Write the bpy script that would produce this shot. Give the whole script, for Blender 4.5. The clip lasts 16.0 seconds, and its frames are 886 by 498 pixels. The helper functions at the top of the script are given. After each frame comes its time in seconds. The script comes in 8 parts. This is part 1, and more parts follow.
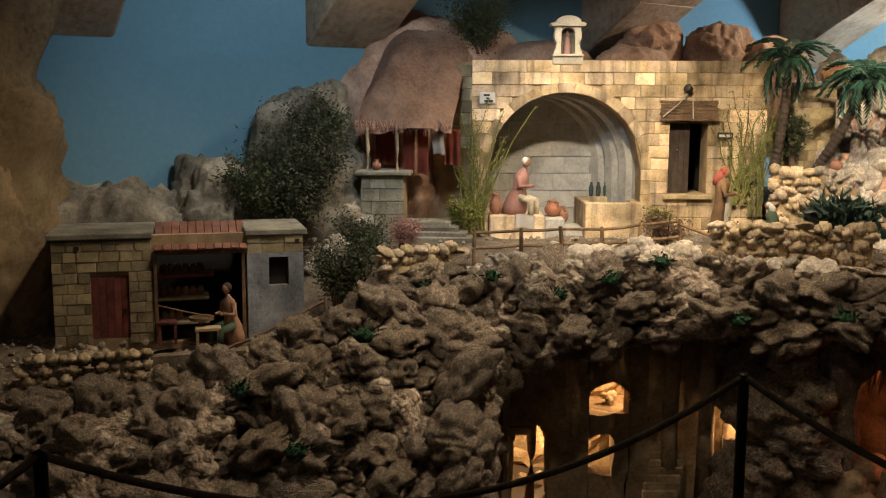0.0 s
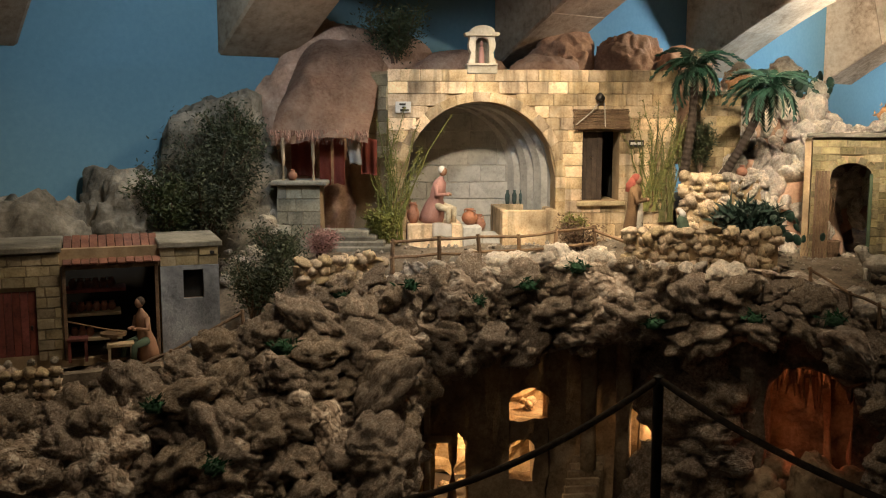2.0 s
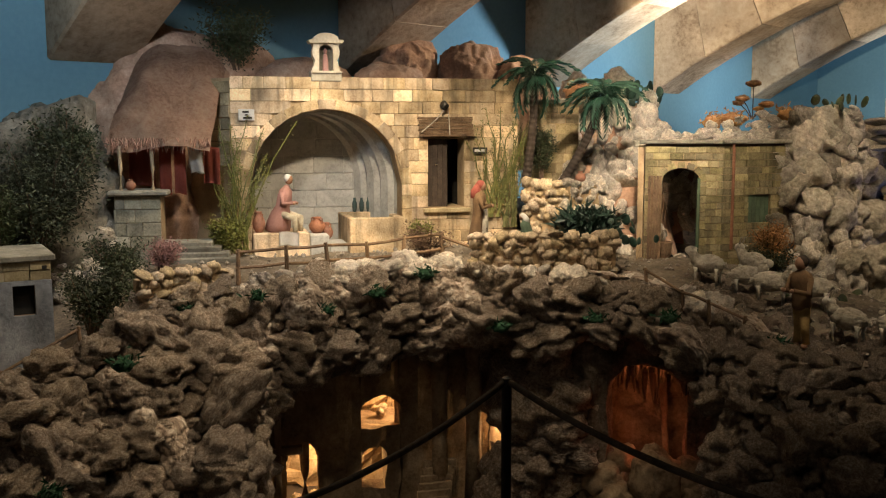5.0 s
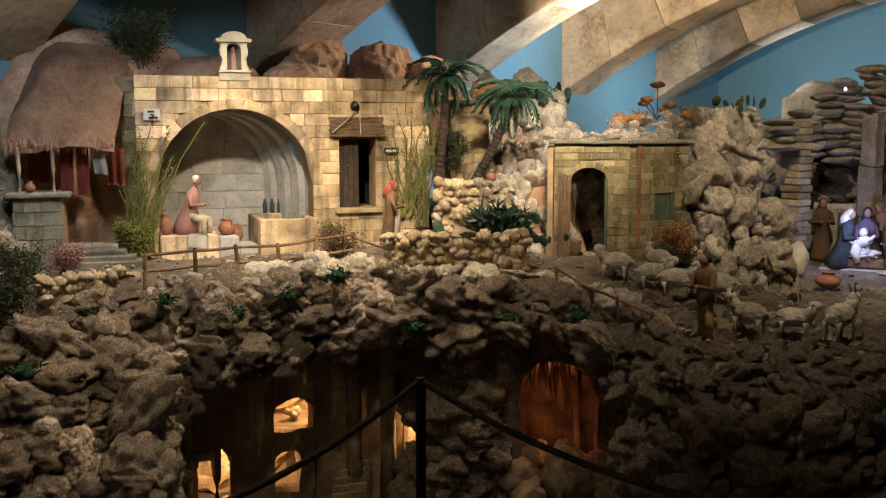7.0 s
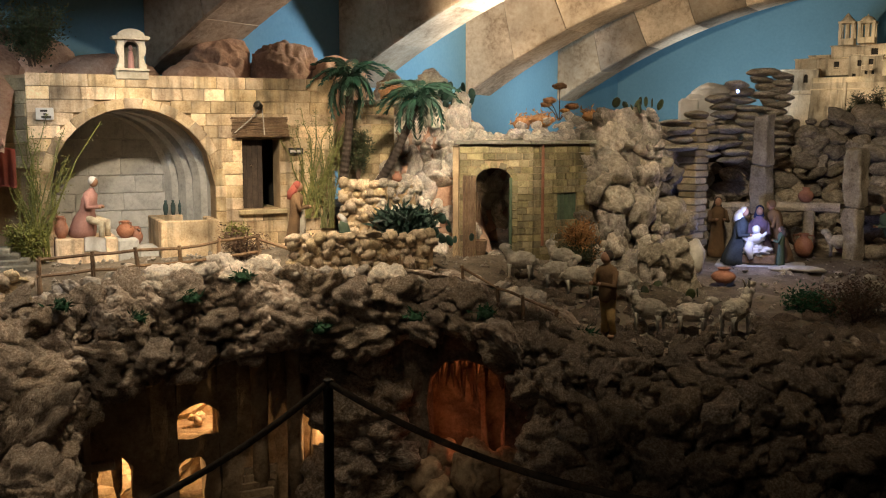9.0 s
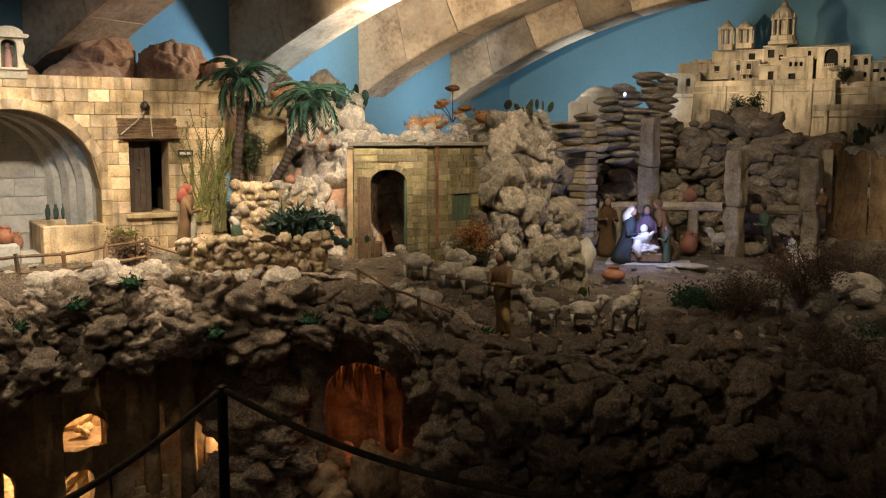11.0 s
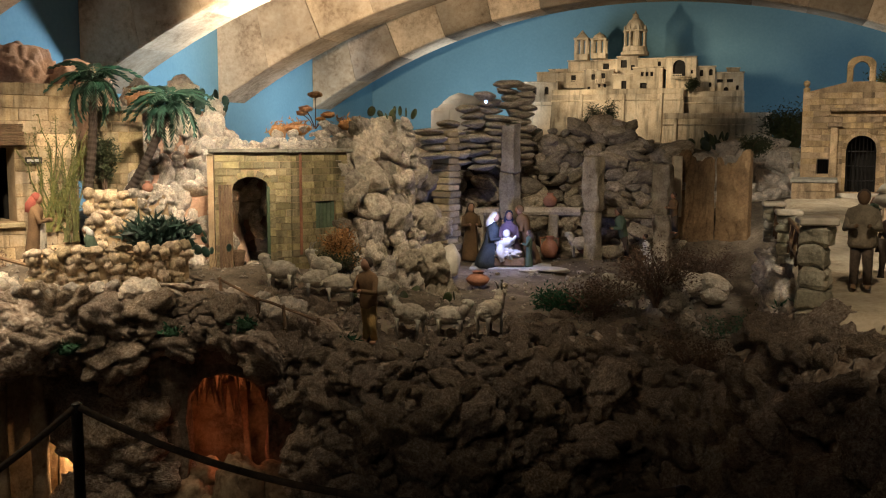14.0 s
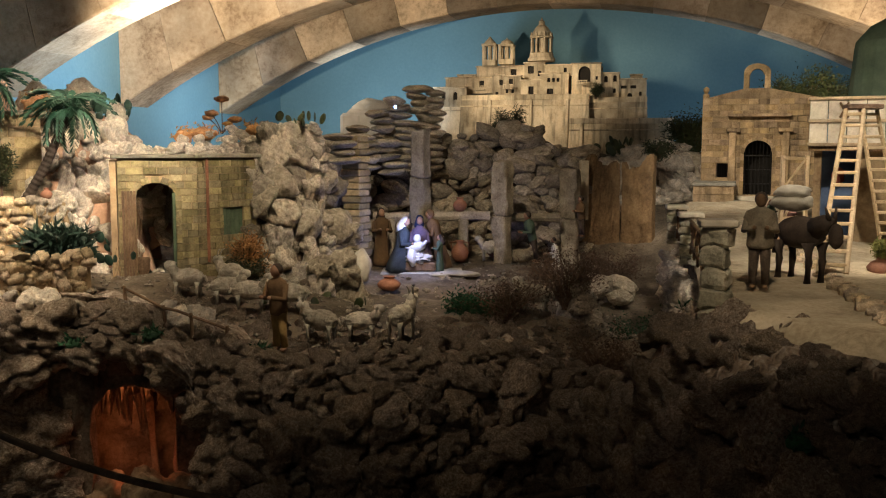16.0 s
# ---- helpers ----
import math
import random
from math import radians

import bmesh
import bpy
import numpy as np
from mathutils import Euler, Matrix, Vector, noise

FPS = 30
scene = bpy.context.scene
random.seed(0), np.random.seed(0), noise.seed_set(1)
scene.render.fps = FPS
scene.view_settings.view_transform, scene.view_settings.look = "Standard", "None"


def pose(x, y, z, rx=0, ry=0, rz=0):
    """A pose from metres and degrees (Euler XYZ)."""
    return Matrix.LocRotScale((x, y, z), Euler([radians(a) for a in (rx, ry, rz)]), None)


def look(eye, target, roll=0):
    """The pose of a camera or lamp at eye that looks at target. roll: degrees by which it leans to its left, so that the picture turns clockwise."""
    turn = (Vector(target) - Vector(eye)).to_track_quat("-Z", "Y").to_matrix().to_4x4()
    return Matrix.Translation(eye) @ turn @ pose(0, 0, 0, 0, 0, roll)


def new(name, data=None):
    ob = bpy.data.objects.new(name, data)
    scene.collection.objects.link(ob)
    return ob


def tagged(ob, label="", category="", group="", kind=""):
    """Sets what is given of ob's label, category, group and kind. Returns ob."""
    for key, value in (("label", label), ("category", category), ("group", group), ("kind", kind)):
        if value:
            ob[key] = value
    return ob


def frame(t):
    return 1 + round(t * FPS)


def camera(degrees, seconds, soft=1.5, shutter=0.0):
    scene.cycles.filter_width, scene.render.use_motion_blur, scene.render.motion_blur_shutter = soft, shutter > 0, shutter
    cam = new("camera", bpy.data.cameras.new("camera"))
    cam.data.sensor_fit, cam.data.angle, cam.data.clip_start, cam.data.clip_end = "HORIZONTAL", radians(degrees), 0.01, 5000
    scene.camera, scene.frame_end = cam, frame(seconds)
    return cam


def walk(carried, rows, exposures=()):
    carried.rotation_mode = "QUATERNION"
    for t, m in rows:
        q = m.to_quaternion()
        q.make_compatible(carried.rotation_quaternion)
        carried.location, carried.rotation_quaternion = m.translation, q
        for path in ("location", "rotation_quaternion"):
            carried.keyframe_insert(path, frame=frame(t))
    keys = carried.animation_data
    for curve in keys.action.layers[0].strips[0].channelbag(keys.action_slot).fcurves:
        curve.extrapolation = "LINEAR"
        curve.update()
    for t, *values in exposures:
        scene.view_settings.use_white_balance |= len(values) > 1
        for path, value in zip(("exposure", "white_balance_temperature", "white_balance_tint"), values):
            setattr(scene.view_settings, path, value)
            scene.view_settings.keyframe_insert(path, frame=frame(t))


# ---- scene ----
cam = camera(49.56, 16.0, soft=1.1)
# a hand-held turn on the spot: seconds, heading, tilt, roll
PATH = [(0.0, -57.5, -7.91, 0.257), (0.5, -56.421, -7.77, 0.202), (1.0, -55.222, -7.591, 0.133), (1.5, -54.059, -7.488, 0.043),
        (2.0, -52.576, -7.363, -0.019), (2.5, -51.145, -7.229, -0.065), (3.0, -49.446, -7.125, -0.127), (3.5, -48.018, -7.064, -0.102),
        (4.0, -46.461, -6.961, -0.131), (4.5, -44.928, -6.922, -0.115), (5.0, -43.462, -6.921, -0.112), (7.5, -36.858, -6.907, -0.078),
        (8.0, -35.472, -6.894, -0.038), (8.5, -34.134, -6.892, -0.019), (9.0, -32.579, -6.906, -0.038), (11.5, -24.78, -6.721, -0.029),
        (12.0, -23.337, -6.618, -0.037), (12.5, -22.08, -6.538, 0.036), (13.0, -20.772, -6.47, 0.067), (13.5, -19.66, -6.429, 0.068),
        (14.0, -18.216, -6.409, 0.057), (14.5, -16.803, -6.394, 0.044), (15.0, -15.353, -6.325, 0.038), (15.5, -14.16, -6.194, 0.004),
        (16.0, -12.869, -6.116, 0.001)]
EXPO = [(0.0, 0.0), (9.0, 0.0), (12.5, 0.1), (16.0, 0.22)]
walk(cam, [(t, pose(0, 0, 1.6) @ pose(0, 0, 0, 0, 0, -h) @ pose(0, 0, 0, 90 + p) @ pose(0, 0, 0, 0, 0, r)) for t, h, p, r in PATH], exposures=EXPO)

# ---- light ----
world = bpy.data.worlds.new("dim_room")
scene.world = world
world.use_nodes = True
world.node_tree.nodes["Background"].inputs[0].default_value = (0.8, 0.8, 0.85, 1)
world.node_tree.nodes["Background"].inputs[1].default_value = 0.13
scene.view_settings.exposure = 0.0


def spot(name, eye, target, watts, colour, cone, blend=0.6, size=0.05):
    lamp = bpy.data.lights.new(name, "SPOT")
    lamp.energy, lamp.color, lamp.spot_size, lamp.spot_blend, lamp.shadow_soft_size = watts, colour, radians(cone), blend, size
    ob = new(name, lamp)
    ob.matrix_world = look(eye, target)
    return ob


def glow(name, at, watts, colour, size=0.02):
    lamp = bpy.data.lights.new(name, "POINT")
    lamp.energy, lamp.color, lamp.shadow_soft_size = watts, colour, size
    ob = new(name, lamp)
    ob.location = at
    return ob


SOFT = (1.0, 0.87, 0.68)
WARM, ORANGE, COOL, BLUE = (1.0, 0.81, 0.56), (1.0, 0.62, 0.3), (0.75, 0.88, 1.0), (0.55, 0.64, 1.0)
spot("house_spot", (-1.9, 1.75, 2.7), (-3.1, 3.0, 1.45), 190, WARM, 42, 0.7)
spot("house_spot_right", (-1.5, 2.6, 2.75), (-2.62, 4.0, 1.4), 220, WARM, 42, 0.8)
spot("terrace_spot", (-2.1, 2.45, 2.7), (-2.45, 3.35, 1.0), 62, WARM, 52, 1.0)
spot("sky_wash", (-2.4, 6.0, 2.2), (-4.2, 5.4, 2.2), 190, COOL, 120, 1.0, 0.1)
spot("sky_wash_end", (-2.6, 8.5, 1.7), (-2.8, 10.0, 2.3), 70, COOL, 120, 1.0, 0.1)
spot("sky_wash_left", (-2.5, 1.4, 2.6), (-4.2, 2.1, 1.8), 58, COOL, 110, 1.0, 0.1)
spot("sky_wash_corner", (0.9, 8.3, 1.7), (0.6, 10.2, 2.3), 28, COOL, 120, 1.0, 0.1)
spot("mound_spot", (-2.7, 4.7, 2.45), (-3.75, 3.95, 2.0), 55, WARM, 60, 1.0)
spot("white_rock_spot", (-1.55, 2.95, 2.6), (-2.45, 4.05, 1.5), 112, SOFT, 38, 1.0)
spot("boulder_spot", (-0.75, 3.3, 2.6), (-1.6, 4.5, 1.35), 10, SOFT, 44, 1.0)
spot("rib_spot", (-2.6, 4.6, 1.95), (-3.05, 7.2, 2.85), 340, WARM, 84, 0.9)
spot("rib_spot_end", (1.3, 5.9, 1.9), (1.6, 8.6, 2.7), 110, WARM, 90, 1.0)
spot("sky_wash_bay", (-3.0, 8.0, 1.9), (-4.2, 8.0, 2.1), 55, COOL, 120, 1.0, 0.1)
spot("city_spot", (-2.3, 6.6, 2.6), (-1.15, 9.1, 2.05), 240, WARM, 34, 0.9, 0.16)
spot("church_spot", (0.0, 4.4, 2.75), (0.6, 6.4, 1.4), 130, SOFT, 50, 0.8)
spot("stall_spot", (0.6, 2.7, 2.75), (0.85, 4.3, 1.3), 140, SOFT, 60, 0.8)
spot("road_spot", (0.2, 1.5, 2.7), (0.6, 3.2, 1.1), 66, WARM, 45, 1.0)
spot("crib_fill", (-0.9, 3.4, 2.75), (-1.4, 5.2, 1.1), 100, WARM, 75, 0.9)
spot("bridge_top_spot", (-2.6, 2.75, 2.72), (-3.0, 2.3, 0.9), 130, WARM, 100, 1.0)
spot("bridge_front_spot", (-1.75, 1.55, 2.72), (-2.85, 2.3, 0.85), 44, WARM, 70, 1.0)
spot("bank_spot", (-0.95, 2.55, 2.72), (-1.3, 3.65, 0.95), 56, WARM, 66, 1.0)
spot("yard_spot", (-2.6, 1.35, 2.7), (-3.4, 0.9, 0.8), 50, WARM, 80, 1.0)
glow("crib_led", (-1.33, 5.06, 1.14), 2.4, (0.36, 0.45, 1.0))
glow("cave_lamp", (-3.0, 2.9, 0.62), 7.0, ORANGE)
glow("cave_lamp_low", (-3.2, 2.6, 0.27), 5.0, ORANGE)
glow("cave_lamp_slit", (-2.76, 3.3, 0.5), 4.0, ORANGE)
glow("grotto_lamp", (-1.98, 3.28, 0.66), 0.4, (1.0, 0.32, 0.12))
glow("grotto_lamp_low", (-1.88, 3.2, 0.4), 0.16, (1.0, 0.25, 0.1))
# unseen fill added to brighten the grotto wall, hidden behind the rock pillar
glow("cave_side_fill", (-2.57, 3.13, 0.35), 2.5, ORANGE)
# unseen soft fill added overhead behind the camera to lift dark fronts
front_fill = bpy.data.lights.new("overhead_fill", "AREA")
front_fill.energy, front_fill.color, front_fill.size = 5.5, (1.0, 0.85, 0.68), 1.4
new("overhead_fill", front_fill).matrix_world = look((-0.6, -1.2, 3.3), (-0.9, 1.2, 0.6))

# ---- materials ----


def material(name, cols, scale=12.0, rough=0.85, bump=0.3, fine=80.0, vary=0.25, metal=0.0, cells=0.0, stain=0.35, plain=False, streak=0.0, deep=0.012):
    """Mottled surface: cols is a dark-to-light run of colours; grain at 'fine', blotches at 'scale', variation from piece to piece."""
    m = bpy.data.materials.new(name)
    m.use_nodes = True
    nt = m.node_tree
    n, link = nt.nodes, nt.links.new
    b = n["Principled BSDF"]
    b.inputs["Roughness"].default_value, b.inputs["Metallic"].default_value = rough, metal
    tc = n.new("ShaderNodeTexCoord")
    info = n.new("ShaderNodeObjectInfo")
    add = n.new("ShaderNodeVectorMath")
    add.operation = "ADD"
    comb = n.new("ShaderNodeMath")
    comb.operation = "MULTIPLY"
    comb.inputs[1].default_value = 37.0
    link(info.outputs["Random"], comb.inputs[0])
    geo = n.new("ShaderNodeNewGeometry")
    link(geo.outputs["Position"] if plain else tc.outputs["Object"], add.inputs[0])
    link(comb.outputs[0], add.inputs[1])

    def noise_node(s, detail, r=0.6):
        k = n.new("ShaderNodeTexNoise")
        k.inputs["Scale"].default_value, k.inputs["Detail"].default_value, k.inputs["Roughness"].default_value = s, detail, r
        link(add.outputs[0], k.inputs["Vector"])
        return k
    big, small = noise_node(scale, 6), noise_node(fine, 5, 0.7)
    mixf = n.new("ShaderNodeMath")
    mixf.operation = "MULTIPLY_ADD"
    mixf.inputs[1].default_value = 0.45
    link(small.outputs[0], mixf.inputs[0])
    half = n.new("ShaderNodeMath")
    half.operation = "MULTIPLY"
    half.inputs[1].default_value = 0.55
    link(big.outputs[0], half.inputs[0])
    link(half.outputs[0], mixf.inputs[2])
    ramp = n.new("ShaderNodeValToRGB")
    e = ramp.color_ramp.elements
    e[0].position, e[1].position = 0.33, 0.66
    e[0].color, e[1].color = (*cols[0], 1), (*cols[-1], 1)
    for i, c in enumerate(cols[1:-1]):
        k = e.new(0.33 + 0.33 * (i + 1) / (len(cols) - 1))
        k.color = (*c, 1)
    link(mixf.outputs[0], ramp.inputs[0])
    wide = noise_node(scale * 0.23, 3)
    span = n.new("ShaderNodeMapRange")
    span.inputs["From Min"].default_value, span.inputs["From Max"].default_value = 0.35, 0.65
    span.inputs["To Min"].default_value, span.inputs["To Max"].default_value = 1 - stain, 1 + stain * 0.5
    link(wide.outputs[0], span.inputs["Value"])
    per = n.new("ShaderNodeMapRange")
    per.inputs["To Min"].default_value, per.inputs["To Max"].default_value = 1 - vary, 1 + vary
    link(info.outputs["Random"], per.inputs["Value"])
    prod = n.new("ShaderNodeMath")
    prod.operation = "MULTIPLY"
    link(span.outputs[0], prod.inputs[0])
    link(per.outputs[0], prod.inputs[1])
    hsv = n.new("ShaderNodeHueSaturation")
    many = n.new("ShaderNodeMath")
    many.operation = "MULTIPLY"
    many.inputs[1].default_value = 13.7
    link(info.outputs["Random"], many.inputs[0])
    odd = n.new("ShaderNodeMath")
    odd.operation = "FRACT"
    link(many.outputs[0], odd.inputs[0])
    for slot_, lo_, hi_ in (("Hue", 0.5 - 0.02 * vary, 0.5 + 0.02 * vary), ("Saturation", 1 - 0.6 * vary, 1 + 0.3 * vary)):
        tone = n.new("ShaderNodeMapRange")
        tone.inputs["To Min"].default_value, tone.inputs["To Max"].default_value = lo_, hi_
        link(odd.outputs[0], tone.inputs["Value"])
        link(tone.outputs[0], hsv.inputs[slot_])
    if streak:
        # rain streaks that run down the stone
        mp = n.new("ShaderNodeMapping")
        mp.inputs["Scale"].default_value = (1.0, 1.0, 0.1)
        link(geo.outputs["Position"], mp.inputs["Vector"])
        sk = n.new("ShaderNodeTexNoise")
        sk.inputs["Scale"].default_value, sk.inputs["Detail"].default_value = 26.0, 5
        link(mp.outputs[0], sk.inputs["Vector"])
        sr = n.new("ShaderNodeMapRange")
        sr.inputs["From Min"].default_value, sr.inputs["From Max"].default_value = 0.5, 0.68
        sr.inputs["To Min"].default_value, sr.inputs["To Max"].default_value = 1.0, 1.0 - streak
        link(sk.outputs[0], sr.inputs["Value"])
        pm = n.new("ShaderNodeMath")
        pm.operation = "MULTIPLY"
        link(prod.outputs[0], pm.inputs[0])
        link(sr.outputs[0], pm.inputs[1])
        prod = pm
    link(prod.outputs[0], hsv.inputs["Value"])
    link(ramp.outputs[0], hsv.inputs["Color"])
    link(hsv.outputs[0], b.inputs["Base Color"])
    if bump:
        bp = n.new("ShaderNodeBump")
        bp.inputs["Strength"].default_value, bp.inputs["Distance"].default_value = bump, deep
        link(mixf.outputs[0], bp.inputs["Height"])
        if cells:
            vor = n.new("ShaderNodeTexVoronoi")
            vor.inputs["Scale"].default_value = cells
            link(add.outputs[0], vor.inputs["Vector"])
            mx = n.new("ShaderNodeMath")
            mx.operation = "MULTIPLY_ADD"
            mx.inputs[1].default_value = -0.5
            link(vor.outputs["Distance"], mx.inputs[0])
            link(mixf.outputs[0], mx.inputs[2])
            link(mx.outputs[0], bp.inputs["Height"])
        link(bp.outputs[0], b.inputs["Normal"])
    return m


TUFA = material("pitted_tufa_rock", [(0.085, 0.05, 0.032), (0.45, 0.335, 0.24), (0.9, 0.8, 0.67)], 19, 0.95, 1.0, 50, 0.2, cells=44, deep=0.03)
# darker than the stones, so gaps between piled rocks come out dark
TUFA_DARK = material("dark_brown_rock", [(0.03, 0.022, 0.014), (0.12, 0.085, 0.055), (0.26, 0.2, 0.14)], 14, 0.95, 1.0, 70, 0.2, cells=38)
TUFA_PALE = material("pale_tufa_rock", [(0.4, 0.27, 0.19), (0.7, 0.61, 0.51), (0.88, 0.83, 0.75)], 14, 0.95, 0.8, 70, 0.25, cells=45)
BOULDER = material("grey_weathered_stone", [(0.15, 0.12, 0.085), (0.4, 0.34, 0.265), (0.64, 0.57, 0.46)], 12, 0.9, 0.8, 90, 0.35)
GREY_HILL = material("grey_painted_plaster_rock", [(0.07, 0.058, 0.042), (0.22, 0.19, 0.145), (0.4, 0.35, 0.28)], 9, 0.95, 0.9, 45, 0.1, stain=0.5)
RED_HILL = material("red_clay_rock", [(0.24, 0.13, 0.085), (0.46, 0.28, 0.19), (0.62, 0.43, 0.31)], 6, 0.95, 0.6, 60, 0.1)
THATCH = material("reddish_dusty_thatch", [(0.2, 0.1, 0.07), (0.38, 0.21, 0.15), (0.54, 0.33, 0.25)], 12, 0.95, 0.6, 60, 0.1, stain=0.5)
EARTH = material("brown_earth", [(0.06, 0.046, 0.032), (0.16, 0.125, 0.09), (0.31, 0.255, 0.19)], 9, 1.0, 0.8, 90, 0.1)
ASHLAR = material("honey_limestone_block", [(0.36, 0.23, 0.12), (0.64, 0.47, 0.28), (0.79, 0.64, 0.44)], 14, 0.9, 0.6, 110, 0.24, stain=0.6, plain=True, streak=0.5)
ASHLAR_GREEN = material("mossy_limestone_block", [(0.12, 0.095, 0.045), (0.3, 0.245, 0.125), (0.44, 0.36, 0.2)], 14, 0.9, 0.6, 110, 0.22, stain=0.5, plain=True, streak=0.5)
GREY_BLOCK = material("grey_green_stone_block", [(0.13, 0.12, 0.08), (0.33, 0.3, 0.22), (0.5, 0.46, 0.35)], 14, 0.9, 0.6, 110, 0.3, stain=0.5, plain=True)
ASHLAR_DULL = material("dull_limestone_block", [(0.2, 0.15, 0.08), (0.42, 0.33, 0.19), (0.56, 0.46, 0.29)], 14, 0.9, 0.5, 110, 0.2, stain=0.5, plain=True)
ASHLAR_TAN = material("tan_limestone_block", [(0.2, 0.125, 0.06), (0.44, 0.3, 0.155), (0.6, 0.43, 0.24)], 14, 0.9, 0.6, 110, 0.2, stain=0.5, plain=True, streak=0.4)
MORTAR = material("sandy_mortar", [(0.3, 0.2, 0.11), (0.5, 0.37, 0.22)], 20, 0.95, 0.4, 120, 0.05, plain=True)
PLASTER = material("grey_lime_plaster", [(0.3, 0.29, 0.27), (0.48, 0.47, 0.44), (0.6, 0.59, 0.55)], 9, 0.9, 0.3, 60, 0.1, plain=True)
RIB_STONE = material("smooth_rib_limestone", [(0.2, 0.125, 0.07), (0.5, 0.37, 0.25), (0.66, 0.53, 0.39)], 3.2, 0.85, 0.8, 26, 0.16, stain=0.6)
SKY_PAINT = material("blue_painted_wall", [(0.12, 0.25, 0.32), (0.14, 0.285, 0.365), (0.165, 0.32, 0.4)], 1.2, 0.8, 0.06, 40, 0.0, stain=0.12)
FLOOR_STONE = material("dark_floor_tiles", [(0.06, 0.05, 0.045), (0.12, 0.1, 0.09)], 4, 0.6, 0.1, 60, 0.1)
WOOD = material("aged_brown_wood", [(0.08, 0.045, 0.025), (0.2, 0.12, 0.065), (0.32, 0.21, 0.12)], 22, 0.8, 0.5, 140, 0.2, plain=True)
WOOD_PALE = material("pale_raw_wood", [(0.32, 0.22, 0.12), (0.5, 0.37, 0.22), (0.6, 0.47, 0.3)], 22, 0.8, 0.4, 140, 0.15, plain=True)
RED_WOOD = material("red_painted_planks", [(0.1, 0.025, 0.02), (0.22, 0.05, 0.035), (0.3, 0.08, 0.05)], 20, 0.75, 0.4, 120, 0.15)
ROOF_RED = material("rusty_red_roof_sheet", [(0.11, 0.05, 0.035), (0.22, 0.09, 0.06), (0.3, 0.14, 0.09)], 18, 0.8, 0.5, 120, 0.15)
# near-black colour stands in for the shade inside rooms, windows and vents
DARK = material("unlit_interior_black", [(0.012, 0.01, 0.008), (0.03, 0.025, 0.02)], 10, 0.95, 0.2, 60, 0.1)
IRON = material("black_iron", [(0.015, 0.014, 0.013), (0.04, 0.036, 0.032)], 30, 0.45, 0.1, 120, 0.1, metal=0.6)
ROPE = material("brown_barrier_rope", [(0.05, 0.035, 0.022), (0.12, 0.085, 0.055)], 60, 0.9, 0.6, 200, 0.1)
LEAF = material("olive_green_leaves", [(0.016, 0.024, 0.008), (0.042, 0.055, 0.017), (0.075, 0.09, 0.03)], 30, 0.6, 0.1, 100, 0.3)
LEAF_IVY = material("yellow_green_ivy_leaves", [(0.07, 0.085, 0.02), (0.16, 0.165, 0.04), (0.28, 0.26, 0.07)], 30, 0.6, 0.1, 100, 0.3)
PALM_LEAF = material("glossy_palm_leaf", [(0.012, 0.045, 0.028), (0.03, 0.09, 0.058), (0.07, 0.15, 0.1)], 30, 0.4, 0.1, 100, 0.25)
AGAVE = material("dark_blue_green_succulent", [(0.008, 0.028, 0.02), (0.02, 0.055, 0.04), (0.04, 0.085, 0.06)], 30, 0.5, 0.2, 100, 0.25)
MOSS = material("green_dyed_moss", [(0.005, 0.03, 0.012), (0.015, 0.07, 0.028), (0.03, 0.11, 0.045)], 40, 0.9, 0.6, 120, 0.2)
ORANGE_MOSS = material("orange_dried_moss", [(0.32, 0.13, 0.04), (0.55, 0.27, 0.1), (0.7, 0.4, 0.18)], 40, 0.9, 0.6, 120, 0.2)
DRY_TWIG = material("brown_dry_twigs", [(0.05, 0.03, 0.02), (0.13, 0.08, 0.05), (0.2, 0.12, 0.08)], 40, 0.9, 0.3, 120, 0.2)
TERRACOTTA = material("terracotta_clay", [(0.19, 0.075, 0.045), (0.32, 0.135, 0.08), (0.42, 0.2, 0.12)], 20, 0.75, 0.2, 100, 0.15)
CREAM_STONE = material("cream_carved_stone", [(0.45, 0.38, 0.28), (0.62, 0.55, 0.43), (0.72, 0.66, 0.55)], 20, 0.85, 0.3, 100, 0.1, plain=True)
CITY_STONE = material("sand_coloured_model_stone", [(0.42, 0.32, 0.2), (0.6, 0.49, 0.34), (0.72, 0.62, 0.46)], 10, 0.9, 0.3, 70, 0.12, stain=0.5, plain=True, streak=0.5)
CLOTH_WHITE = material("white_cloth", [(0.55, 0.53, 0.5), (0.75, 0.74, 0.72)], 15, 0.95, 0.3, 150, 0.05)
CLOTH_RED = material("faded_red_cloth", [(0.24, 0.05, 0.035), (0.36, 0.09, 0.06)], 15, 0.95, 0.3, 150, 0.1)
CLOTH_BROWN = material("brown_wool_cloth", [(0.12, 0.065, 0.03), (0.22, 0.13, 0.06)], 15, 0.95, 0.3, 150, 0.15)
CLOTH_BLUE = material("blue_cloth", [(0.012, 0.02, 0.06), (0.03, 0.05, 0.13)], 15, 0.95, 0.3, 150, 0.1)
CLOTH_GREEN = material("dull_green_cloth", [(0.06, 0.09, 0.06), (0.1, 0.15, 0.1)], 15, 0.95, 0.3, 150, 0.1)
CLOTH_PINK = material("dusty_pink_cloth", [(0.35, 0.17, 0.15), (0.5, 0.28, 0.25)], 15, 0.95, 0.3, 150, 0.1)
CLOTH_STRIPE = material("pale_striped_cloth", [(0.3, 0.24, 0.16), (0.6, 0.54, 0.42)], 60, 0.95, 0.3, 150, 0.1)
